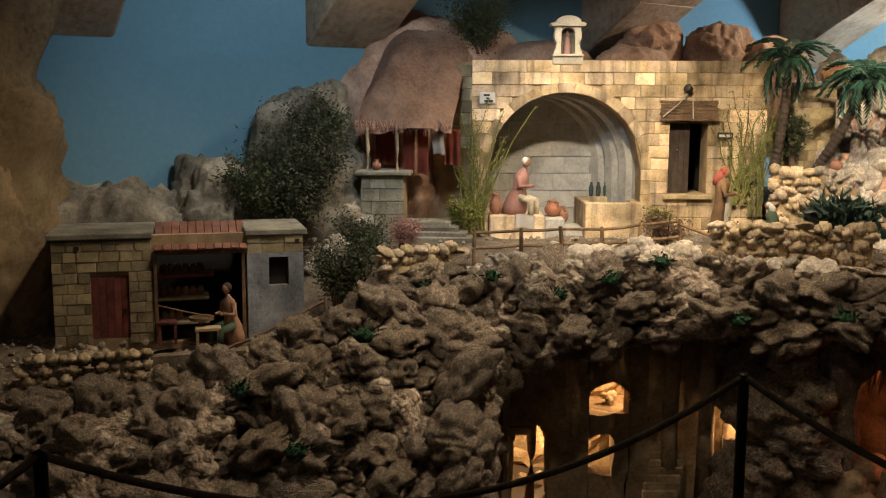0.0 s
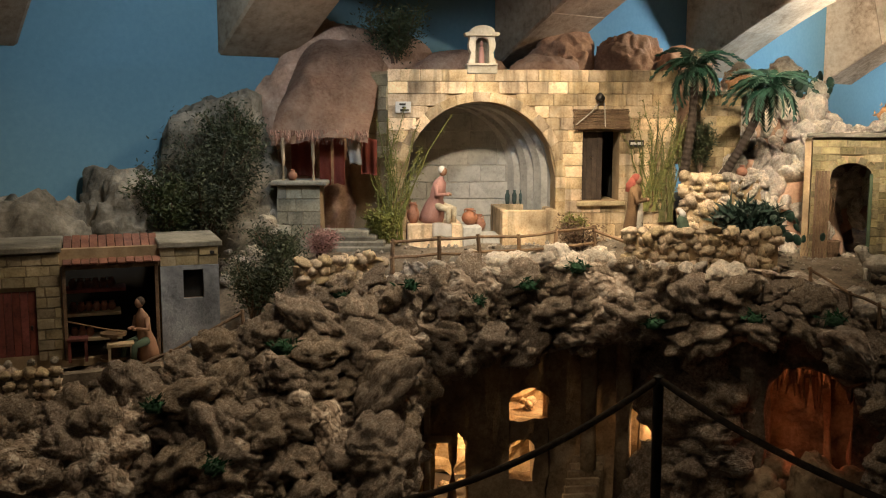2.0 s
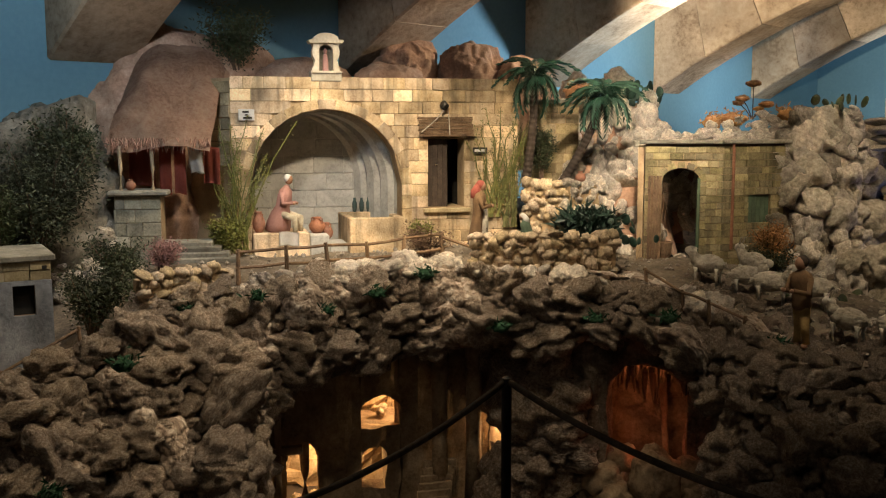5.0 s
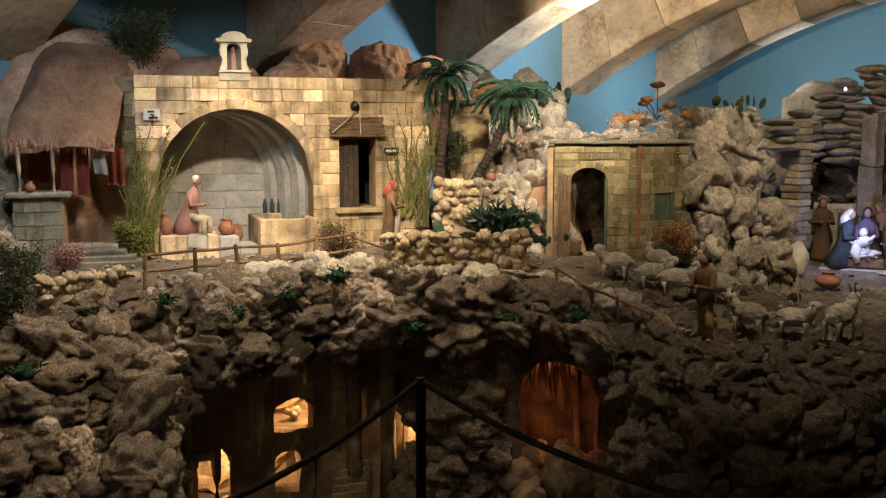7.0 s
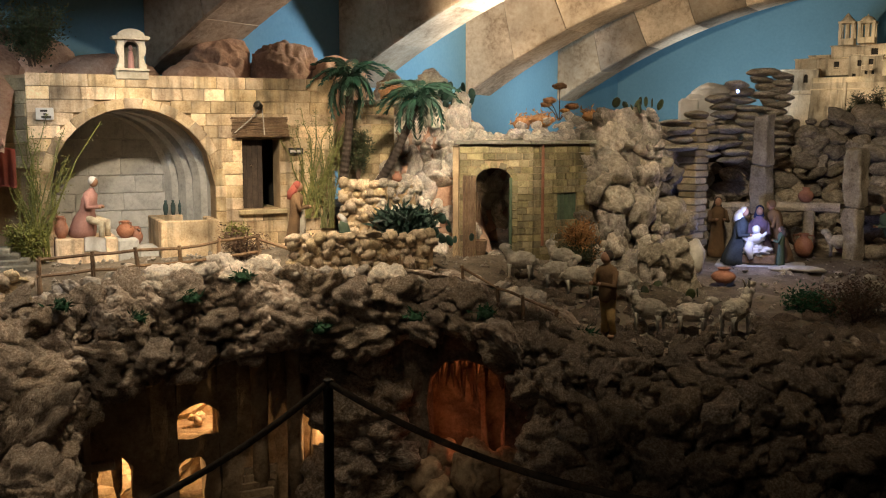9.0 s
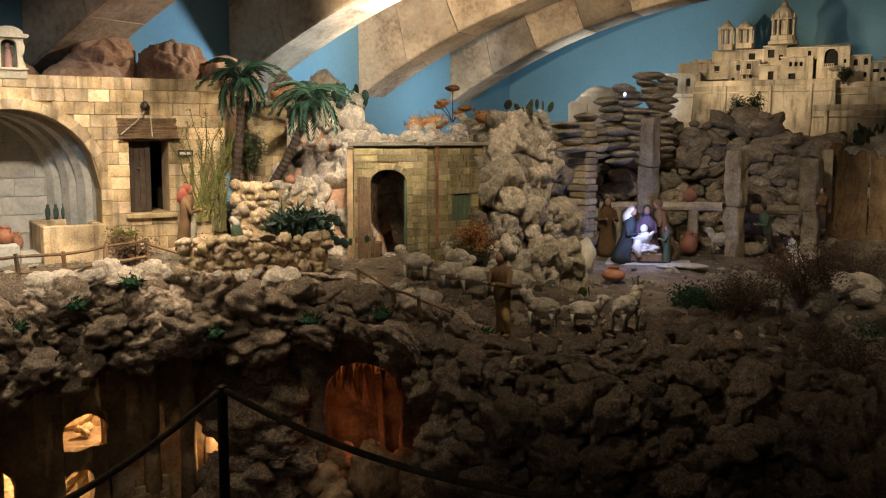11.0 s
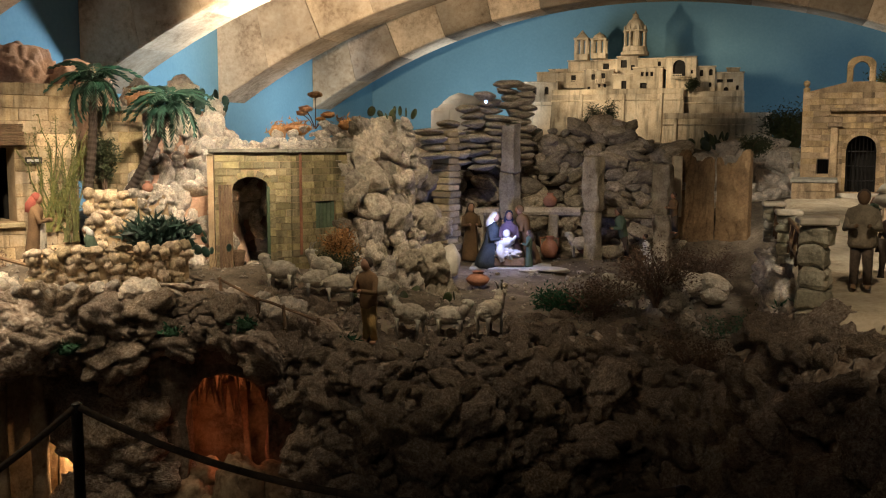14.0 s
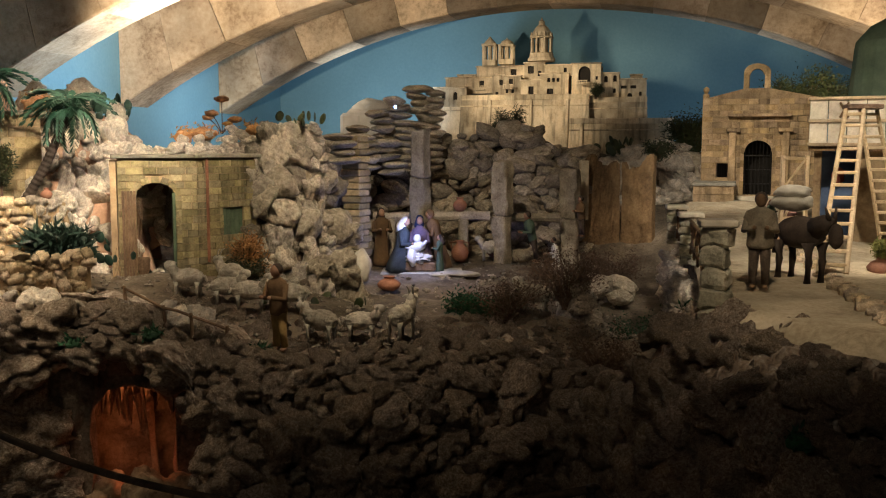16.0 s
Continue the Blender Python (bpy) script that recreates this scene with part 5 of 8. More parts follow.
# ---- roadside pier, steps and the cloth stall ----
pier = thing("stone_pier", (-3.7, 2.05, 1.05), "square pier of grey-green stone blocks with a cap slab", "pier")
PA, PB = (-3.73, 1.955), (-3.62, 2.1)
PC = on_wall(PA, PB, 0.0, 0.15, 0)
part("core", wall_solid(PA, PB, 0.95, 1.34, 0.15), MORTAR, pier)
ashlar(pier, PA, PB, 1.0, 1.34, 0.055, 0.08, GREY_BLOCK, (), 51, depth=0.02)
ashlar(pier, (PC.x, PC.y), PA, 1.0, 1.34, 0.055, 0.08, GREY_BLOCK, (), 52, depth=0.02)
bm = bmesh.new()
wall_box(bm, PA, PB, -0.03, 0.215, -0.03, 0.18, 1.34, 1.362, 0.006)
part("cap", bm, GREY_BLOCK, pier)
for u in (0.02, 0.15):
    bm = bmesh.new()
    tube(bm, [on_wall(PA, PB, u, 0.03, 1.362), on_wall(PA, PB, u + 0.002, 0.03, 1.45), on_wall(PA, PB, u - 0.002, 0.03, 1.545)], 0.008, 8)
    solid("canopy_pole", bm, WOOD_PALE, "pale wooden pole carrying the stall canopy", "pole", "canopy poles")
canopy = thing("stall_canopy", on_wall(PA, PB, 0.15, 0.0, 1.55), "reddish clay-covered thatch drape with a ragged fringe over the stall", "canopy")
bm = bmesh.new()
rng = random.Random(61)
grid = []
for i in range(41):
    u = -0.03 + 0.42 * i / 40
    col = []
    for j in range(25):
        t = j / 24
        p = on_wall(PA, PB, u + 0.05 * t, 0.48 * t ** 1.1, 1.545 + 0.46 * t ** 0.85 - (0.02 + 0.1 * t) * abs(i / 20 - 1) ** 3)
        col.append(bm.verts.new(p + Vector((0.6, -0.4, 0.4)) * (0.06 * noise.noise(p * 5) + 0.018 * noise.noise(p * 19) + 0.006 * noise.noise(p * 45))))
    grid.append(col)
for a, b in zip(grid, grid[1:]):
    for j in range(24):
        bm.faces.new((a[j], b[j], b[j + 1], a[j + 1]))
bmesh.ops.solidify(bm, geom=bm.faces[:], thickness=0.012)
part("drape", bm, RED_HILL, canopy, smooth=True)
bm = bmesh.new()
for k in range(170):
    u = -0.03 + 0.42 * rng.random()
    a = on_wall(PA, PB, u, 0.012 + rng.uniform(-0.006, 0.012), 1.57 + rng.uniform(-0.01, 0.012))
    b = a + Vector((rng.uniform(-0.012, 0.012), rng.uniform(-0.012, 0.012), -rng.uniform(0.015, 0.055)))
    tube(bm, [a, a.lerp(b, 0.5) + Vector((0.003, 0, 0)), b], [0.003, 0.0025, 0.0008], 4)
tagged(part("fringe", bm, THATCH, canopy, "ragged straw fringe"), "ragged straw fringe", "", "", "stuff")


def cloth(name, p0, p1, u0, u1, v, z0, z1, mat, label, wave=0.012, freq=3.0, slant=0.0):
    bm = bmesh.new()
    m, _ = wall_frame(p0, p1)
    nu, nz = 14, 12
    g = []
    for i in range(nu + 1):
        col = []
        for j in range(nz + 1):
            s, t = i / nu, j / nz
            u = u0 + (u1 - u0) * s + slant * (1 - t) * (u1 - u0)
            w = wave * math.sin(s * freq * 6.28 + t * 1.3) * (1.2 - t)
            col.append(bm.verts.new(m @ Vector((u, v + w, z0 + (z1 - z0) * t + 0.004 * math.sin(s * 5)))))
        g.append(col)
    for a, b in zip(g, g[1:]):
        for j in range(nz):
            bm.faces.new((a[j], b[j], b[j + 1], a[j + 1]))
    bmesh.ops.solidify(bm, geom=bm.faces[:], thickness=0.003)
    return solid(name, bm, mat, label, "cloth", smooth=True)


cloth("hanging_trousers", PA, PB, 0.17, 0.22, 0.1, 1.34, 1.54, CLOTH_RED, "rust-red trousers hanging at the stall", 0.004, 1)
cloth("hanging_trousers", PA, PB, 0.232, 0.28, 0.1, 1.34, 1.54, CLOTH_RED, "rust-red trouser leg hanging at the stall", 0.004, 1)
cloth("hanging_cloth", PA, PB, 0.29, 0.345, 0.06, 1.43, 1.56, CLOTH_WHITE, "white cloth hung over the stall's edge", 0.006, 1, 0.3)
cloth("hanging_cloth", PA, PB, 0.35, 0.42, 0.15, 1.38, 1.54, CLOTH_RED, "dark red cloth hanging in the stall shade", 0.008, 2)
cloth("hanging_cloth", PA, PB, 0.03, 0.14, 0.2, 1.37, 1.54, CLOTH_RED, "dark red cloth at the back of the stall", 0.008, 2)
bm = bmesh.new()
lathe(bm, [(0.0, 0), (0.045, 0.004), (0.05, 0.014), (0.046, 0.016), (0.04, 0.008), (0.0, 0.006)], Matrix.Translation((-3.735, 2.36, 1.47)) @ pose(0, 0, 0, 90, 0, 75), 22)
solid("metal_pan", bm, BRONZE, "round shiny metal pan hung on the house wall", "pan", smooth=True)
for k in range(4):
    bm = bmesh.new()
    c = Vector((-3.66 + 0.06 * k * 0.55, 2.2 + 0.02 * k, 1.125 - 0.022 * k))
    box(bm, Matrix.Translation(c) @ pose(0, 0, 0, 0, 0, 52), (0.3, 0.12, 0.03), 0.006)
    solid("stone_step", bm, ROOF_GREY, "worn pale stone step beside the wash-house", "step", "stone steps")
curtain("grey_rubble_wall", [(-3.8, 1.72, 0.95, 1.25), (-3.74, 1.95, 0.98, 1.22)], ROUND_ROCKS, 0.07, "grey-green rubble wall beside the stone pier", BOULDER, 63, 0.1)

# dry-stone terrace walls along the rim
for nm, a, b, z0, z1, sd in (("terrace_wall", polar(-41.6, 3.84, 0), polar(-33.2, 3.9, 0), 1.02, 1.19, 71), ("terrace_wall", polar(-61.0, 3.5, 0), polar(-56.3, 3.66, 0), 0.93, 1.1, 72)):
    rt = thing(nm, (a.x, a.y, z0), "dry-stone terrace wall of tan rubble stones", "wall")
    part("core", wall_solid(a, b, z0 - 0.1, z1 - 0.02, 0.08, (), -0.008), MORTAR, rt)
    m, ln = wall_frame(a, b)
    rng = random.Random(sd)
    z = z0
    while z < z1:
        u = rng.uniform(0, 0.02)
        while u < ln:
            w = rng.uniform(0.022, 0.07)
            put_rock(rt, RUBBLE, m @ Vector((u, rng.uniform(-0.006, 0.006), z + rng.uniform(-0.01, 0.01))), (w, 0.05, rng.uniform(0.03, 0.055)), rng, "stone", 0.45)
            u += w * 0.9
        z += 0.033

# palm terrace wall and the small house behind the palms
T0, T1 = (-2.71, 3.41), (-2.56, 3.5)
T2 = (-2.52, 3.72)
palm_wall = thing("palm_terrace", (-2.65, 3.5, 1.05), "grey rubble terrace wall holding the palm bed", "wall")
for a, b, sd in ((T0, T1, 73), (T1, T2, 74)):
    part("core", wall_solid(a, b, 1.0, 1.36, 0.06, (), -0.008), MORTAR, palm_wall)
    m, ln = wall_frame(a, b)
    rng = random.Random(sd)
    z = 1.08
    while z < 1.38:
        u = 0.0
        while u < ln + 0.01:
            w = rng.uniform(0.024, 0.065)
            put_rock(palm_wall, RUBBLE if sd == 73 else PALE_ROCKS, m @ Vector((u, rng.uniform(-0.006, 0.006), z + rng.uniform(-0.01, 0.01))), (w, 0.05, rng.uniform(0.035, 0.055)), rng, "stone", 0.45)
            u += w * 0.9
        z += 0.036
bm = bmesh.new()
vs = [(-2.71, 3.43), (-2.56, 3.52), (-2.54, 3.72), (-2.9, 3.75), (-2.88, 3.62)]
bm.faces.new([bm.verts.new((x, y, 1.37)) for x, y in vs])
bmesh.ops.solidify(bm, geom=bm.faces[:], thickness=0.06)
part("soil", bm, EARTH, palm_wall)
E0, E1 = (-2.99, 3.78), (-2.8, 3.93)
small_house = thing("small_house", (-2.95, 3.9, 1.3), "dark weathered stone house behind the palms", "house")
part("wall", wall_solid(E0, E1, 1.2, 1.74, 0.15), MORTAR, small_house)
ashlar(small_house, E0, E1, 1.3, 1.74, 0.05, 0.08, ASHLAR_DULL, (), 75, depth=0.02)
bm = bmesh.new()
wall_box(bm, E0, E1, -0.03, 0.27, -0.03, 0.2, 1.74, 1.76, 0.004)
part("cornice", bm, ROOF_GREY, small_house)

# ---- the stable ruin ----


def pillar(name, at, w, h, mat, label, courses, alternate=0.0, seed=1, turn=-15.0):
    root = thing(name, at, label, "pillar")
    rng = random.Random(seed)
    ch = h / courses
    for i in range(courses):
        k = w * (1 + (alternate if i % 2 else -alternate * 0.3)) * rng.uniform(0.96, 1.04)
        bm = bmesh.new()
        box(bm, Matrix.Translation(Vector(at) + Vector((rng.uniform(-0.004, 0.004), 0, ch * (i + 0.5)))) @ pose(0, 0, 0, rng.uniform(-1, 1), rng.uniform(-1, 1), turn + rng.uniform(-4, 4)), (k, k, ch - 0.003), min(0.008, ch * 0.15))
        if mat in (BOULDER, GREY_BLOCK):
            roughen(bm, 5, 0.016, 11)
        part("stone_block", bm, mat, root)
    return root


pillar("quoin_pillar", (-1.71, 5.25, 0.86), 0.115, 0.8, ASHLAR_DULL, "tan pillar of alternating stone blocks at the stable", 21, 0.08, 2)
pillar("stone_post", (-1.39, 5.5, 0.86), 0.092, 0.84, BOULDER, "tall grey stone post of two slabs in the stable", 3, 0.04, 3)
pillar("stone_post", (-0.92, 5.6, 0.86), 0.095, 0.66, BOULDER, "upright pale stone post of the stable", 2, 0.03, 4)
pillar("stone_post", (-0.55, 5.95, 0.86), 0.1, 0.6, BOULDER, "short grey stone post by the ruined wall", 2, 0.03, 5)
for a, b, lab in (((-1.72, 5.62, 1.17), (-1.02, 5.75, 1.18), "long rough stone rail along the manger"), ((-0.95, 5.74, 1.17), (-0.6, 5.8, 1.17), "short stone rail beside the posts")):
    bm = bmesh.new()
    n = 8
    tube(bm, [Vector(a).lerp(Vector(b), i / n) + Vector((0, 0, 0.008 * noise.noise(Vector((i * 1.3, 0, 0))))) for i in range(n + 1)], 0.028, 8)
    solid("manger_rail", bm, BOULDER, lab, "rail")
for x, y in ((-1.18, 5.72), (-1.62, 5.64)):
    bm = bmesh.new()
    box(bm, pose(x, y, 1.01, 2, 1, 10), (0.06, 0.06, 0.3), 0.008)
    solid("manger_post", bm, BOULDER, "short rough stone post under the manger rail", "post", "manger posts")
# corbelled slabs climbing over the stable
rng = random.Random(12)
slabs = thing("corbelled_slabs", (-1.6, 5.6, 1.5), "stair of flat grey slabs corbelled over the stable roof", "stone stair")
SLAB_ROCKS = [rock_mesh("flat_slab", 120 + i, BOULDER, 3, 0.3, 0.12, 0.5) for i in range(5)]
base_line = [(-1.86, 4.85, 1.62), (-1.76, 5.08, 1.65), (-1.69, 5.3, 1.7), (-1.63, 5.5, 1.79), (-1.57, 5.65, 1.87), (-1.5, 5.8, 1.95)]
for i, (x, y, zt) in enumerate(base_line):
    z = zt
    j = 0
    while z > 1.5 - 0.02 * i and j < 12:
        put_rock(slabs, SLAB_ROCKS, (x + rng.uniform(-0.02, 0.02) + 0.006 * j, y + 0.012 * j, z), (rng.uniform(0.12, 0.21), rng.uniform(0.12, 0.2), rng.uniform(0.045, 0.065)), rng, "slab", 0.09)
        z -= 0.043
        j += 1
for k in range(11):
    put_rock(slabs, SLAB_ROCKS, (-1.4 + rng.uniform(-0.02, 0.02), 5.85, 1.93 - 0.042 * k), (rng.uniform(0.12, 0.19), 0.14, rng.uniform(0.045, 0.06)), rng, "slab", 0.09)
bm = bmesh.new()
blob(bm, (-1.545, 5.5, 1.83), (0.008, 0.008, 0.01), 0, 1, 2)
STAR = bpy.data.materials.new("blue_led")
STAR.use_nodes = True
STAR.node_tree.nodes["Principled BSDF"].inputs["Emission Color"].default_value = (0.2, 0.35, 1.0, 1)
STAR.node_tree.nodes["Principled BSDF"].inputs["Emission Strength"].default_value = 12
solid("blue_lamp", bm, STAR, "tiny blue star lamp fixed among the roof slabs", "lamp")
bm = bmesh.new()
box(bm, pose(-1.33, 5.28, 0.885, 0, 0, 12), (0.46, 0.24, 0.02), 0.006)
solid("floor_slab", bm, PLASTER, "pale stone slab under the crib figures", "slab")
# ruined wall
RUIN = material("stained_ochre_plaster", [(0.1, 0.06, 0.03), (0.26, 0.16, 0.075), (0.38, 0.26, 0.13)], 7, 0.95, 0.8, 60, 0.1, stain=0.6)
ruin = thing("ruined_wall", (-0.3, 6.3, 1.0), "broken ochre plastered wall corner", "wall")
for a, b, tops in (((-0.5, 6.22), (-0.27, 6.36), (1.5, 1.54, 1.5, 1.46, 1.5)), ((-0.26, 6.36), (-0.06, 6.28), (1.5, 1.44, 1.47, 1.52, 1.55))):
    m, ln = wall_frame(a, b)
    bm = bmesh.new()
    n, rows = 22, 18
    faces_ = []
    for v in (0.0, 0.05):
        g = []
        for i in range(n + 1):
            q = i / n
            k = q * 4
            j = min(3, int(k))
            zt = tops[j] + (tops[j + 1] - tops[j]) * (k - j) + 0.03 * noise.noise(Vector((q * 11, a[0], 0)))
            col = []
            for r in range(rows + 1):
                z = 0.85 + (zt - 0.85) * r / rows
                w = 0.016 * noise.noise(Vector((q * 5, z * 14, a[0]))) + 0.008 * noise.noise(Vector((q * 14, z * 40, a[0])))
                col.append(bm.verts.new(m @ Vector((ln * q, v + (w if v == 0 else 0), z))))
            g.append(col)
        for p, q in zip(g, g[1:]):
            for r in range(rows):
                bm.faces.new((p[r], q[r], q[r + 1], p[r + 1]))
        faces_.append(g)
    f, g = faces_
    for i in range(n):
        bm.faces.new((f[i][-1], f[i + 1][-1], g[i + 1][-1], g[i][-1]))
    for i in (0, n):
        for r in range(rows):
            bm.faces.new((f[i][r], f[i][r + 1], g[i][r + 1], g[i][r]))
    part("wall", bm, RUIN, ruin)
bm = bmesh.new()
box(bm, pose(-0.49, 6.18, 1.32, 0, 0, 20), (0.055, 0.05, 0.38), 0.006)
part("door_jamb", bm, CREAM_STONE, ruin)

# ---- town on the hill ----
town = thing("hill_town", (-1.2, 9.1, 1.4), "sand-coloured model town with bastions, domes and bell towers", "town")


def tx(u):
    return -2.57 + 0.002422 * u


def tz(v):
    return 2.903 - 0.00241 * v


def house(u0, u1, v0, v1, y, wins=(), deep=0.25):
    y = 9.02 + (y - 9.02) * 1.7
    a, b = (tx(u0), y), (tx(u1), y)
    ops = []
    for u, v, w, h, kind in wins:
        if u - w / 2 < u0 + 1 or u + w / 2 > u1 - 1:
            continue
        lo = tz(v + h / 2)
        hi = tz(v - h / 2)
        c0, c1 = tx(u - w / 2) - a[0], tx(u + w / 2) - a[0]
        if kind:
            o = ("arch", c0, c1, lo, hi - (c1 - c0) / 2)
        else:
            o = ("rect", c0, c1, lo, hi)
        ops.append(o)
    body = part("building", wall_solid(a, b, tz(v1), tz(v0), 0.05, ops), CITY_STONE, town)
    bm = bmesh.new()
    box(bm, pose((a[0] + b[0]) / 2, y + 0.05 + deep / 2, (tz(v0) + tz(v1)) / 2 - 0.003), (b[0] - a[0] - 0.004, deep, tz(v0) - tz(v1) - 0.006))
    part("building_back", bm, CITY_STONE, body)
    bm = bmesh.new()
    box(bm, pose((a[0] + b[0]) / 2, y + 0.02, tz(v0) + 0.003), (b[0] - a[0] + 0.016, 0.07, 0.012), 0.002)
    part("cornice", bm, CITY_STONE, body)
    # a near-black pane puts the recess's shade into colour
    for o in ops:
        bm = bmesh.new()
        wall_box(bm, a, b, o[1], o[2], 0.03, 0.034, o[3], top_of(o, (o[1] + o[2]) / 2)[1])
        part("window", bm, DARK, body, "near-black pane filling the window opening")
    return body


def bastion(u0, u1, v0, v1, y, batter=0.06, buttress=()):
    bm = bmesh.new()
    x0, x1, z0, z1 = tx(u0), tx(u1), tz(v1), tz(v0)
    pts = [(x0 - 0.02, y - batter, z0), (x1 + 0.02, y - batter, z0), (x1, y, z1), (x0, y, z1)]
    f = [bm.verts.new(p) for p in pts]
    g = [bm.verts.new((p[0], y + 0.3, p[2])) for p in pts]
    bm.faces.new(f), bm.faces.new(g)
    for i in range(4):
        bm.faces.new((f[i], f[(i + 1) % 4], g[(i + 1) % 4], g[i]))
    for u in buttress:
        box(bm, pose(tx(u), y - batter * 0.4, (z0 + z1) / 2, math.degrees(math.atan2(batter, z1 - z0)) * -1), (0.03, 0.05, z1 - z0), 0.006)
    w = part("rampart", bm, CITY_STONE, town)
    bm = bmesh.new()
    box(bm, pose((x0 + x1) / 2, y - 0.005, z1 - 0.06), (x1 - x0 + 0.02, 0.03, 0.012), 0.003)
    box(bm, pose((x0 + x1) / 2, y + 0.01, z1 + 0.02), (x1 - x0 + 0.01, 0.03, 0.05), 0.004)
    part("parapet", bm, CITY_STONE, w)


bastion(285, 780, 360, 560, 9.0, 0.07, (400, 560, 700))
bastion(780, 995, 372, 560, 9.06, 0.05)
bastion(715, 1095, 455, 640, 8.85, 0.05, (760,))
bastion(160, 300, 375, 560, 9.1, 0.04)
house(168, 300, 310, 385, 9.05, ((207, 345, 16, 34, 1), (255, 343, 16, 34, 1)))
house(200, 395, 268, 330, 9.15, ((347, 292, 20, 26, 0),))
house(235, 310, 252, 275, 9.25)
house(320, 525, 222, 300, 9.2, ((470, 246, 24, 26, 0),))
house(395, 445, 262, 360, 9.1, ((432, 290, 14, 22, 0), (415, 335, 12, 16, 0)))
house(445, 515, 268, 362, 9.06, ((475, 288, 16, 20, 0), (460, 326, 10, 14, 0), (482, 326, 10, 14, 0)))
house(520, 600, 214, 290, 9.14, ((545, 240, 24, 30, 0), (580, 255, 14, 20, 0)))
house(515, 592, 286, 358, 9.05, ((555, 326, 20, 34, 0),))
house(590, 700, 262, 358, 9.04, ((624, 286, 11, 16, 0), (642, 286, 11, 16, 0), (660, 286, 11, 16, 0), (630, 332, 24, 26, 0)))
house(600, 712, 224, 266, 9.14, ((680, 243, 12, 18, 0),))
house(712, 822, 226, 362, 9.05, ((760, 265, 46, 60, 1), (806, 280, 9, 14, 0)))
house(822, 890, 262, 366, 9.08, ((840, 284, 14, 24, 1), (874, 282, 14, 24, 1), (873, 328, 10, 18, 1)))
house(888, 992, 285, 380, 9.1, ((907, 314, 22, 12, 0), (943, 314, 22, 12, 0), (930, 345, 18, 16, 1), (970, 340, 10, 16, 0)))
house(930, 975, 266, 290, 9.16)
# balconies
for u, v in ((360, 322), (470, 318), (755, 306)):
    bm = bmesh.new()
    box(bm, pose(tx(u), 9.0, tz(v)), (0.09, 0.05, 0.008), 0.002)
    for k in range(6):
        box(bm, pose(tx(u) - 0.04 + 0.016 * k, 8.978, tz(v) + 0.018), (0.005, 0.005, 0.03))
    box(bm, pose(tx(u), 8.978, tz(v) + 0.035), (0.09, 0.007, 0.006))
    part("balcony", bm, CITY_STONE, town)


def belfry(u, v0, v1, w, y, cap):
    x, z0, z1 = tx(u), tz(v1), tz(v0)
    h = z1 - z0
    bm = bmesh.new()
    box(bm, pose(x, y, z0 + h * 0.1), (w, w, h * 0.2), 0.003)
    for a in (-1, 1):
        for b in (-1, 1):
            box(bm, pose(x + a * w * 0.4, y + b * w * 0.4, z0 + h * 0.42), (w * 0.2, w * 0.2, h * 0.5), 0.002)
    box(bm, pose(x, y, z0 + h * 0.7), (w * 1.08, w * 1.08, h * 0.07), 0.002)
    lathe(bm, [(w * 0.16, 0), (w * 0.16, h * 0.5)], pose(x, y, z0 + h * 0.18), 8)
    lathe(bm, [(w * 0.5 * r, h * z) for r, z in cap], pose(x, y, z0 + h * 0.72), 10)
    part("bell_tower", bm, CITY_STONE, town)


belfry(380, 105, 222, 0.13, 9.25, ((1, 0), (0.9, 0.05), (0.6, 0.12), (0.45, 0.16), (0.2, 0.24), (0.02, 0.28)))
belfry(448, 112, 218, 0.14, 9.25, ((0.95, 0), (0.92, 0.06), (0.7, 0.14), (0.3, 0.2), (0.12, 0.22), (0.02, 0.28)))
bm = bmesh.new()
x, z0 = tx(588), tz(210)
lathe(bm, [(0.13, 0), (0.13, 0.03), (0.115, 0.035), (0.112, 0.075), (0.1, 0.08)], pose(x, 9.2, z0), 16)
for k in range(8):
    a = 2 * math.pi * (k + 0.5) / 8
    lathe(bm, [(0.014, 0), (0.011, 0.02), (0.011, 0.13), (0.015, 0.14)], pose(x + 0.095 * math.cos(a), 9.2 + 0.095 * math.sin(a), z0 + 0.08), 6)
    lathe(bm, [(0.012, 0), (0.008, 0.03), (0.001, 0.05)], pose(x + 0.1 * math.cos(a), 9.2 + 0.1 * math.sin(a), z0 + 0.225), 6)
lathe(bm, [(0.06, 0), (0.06, 0.15)], pose(x, 9.2, z0 + 0.08), 10)
lathe(bm, [(0.112, 0), (0.112, 0.012), (0.095, 0.02), (0.085, 0.06), (0.06, 0.1), (0.03, 0.125), (0.026, 0.15), (0.03, 0.155), (0.012, 0.17), (0.001, 0.2)], pose(x, 9.2, z0 + 0.215), 16)
part("dome", bm, CITY_STONE, town, "arcaded drum and dome")
# pale house on the far ridge
bm = bmesh.new()
box(bm, pose(-1.97, 6.3, 1.6, 0, 0, 15), (0.27, 0.25, 0.5), 0.03)
blob(bm, (-1.93, 6.3, 1.85), (0.14, 0.12, 0.07), 0.2, 3, 3)
box(bm, pose(-2.05, 6.2, 1.62, 0, 0, 15), (0.14, 0.12, 0.4), 0.02)
solid("ridge_house", bm, CLOTH_WHITE, "pale cream plastered rock house on the ridge", "house")
hill("far_hill", (-1.0, 8.55, 1.0), 1.3, 0.5, 0.55, EARTH, "brown earth hill below the town walls", 2.2, 0.08, seed=21)
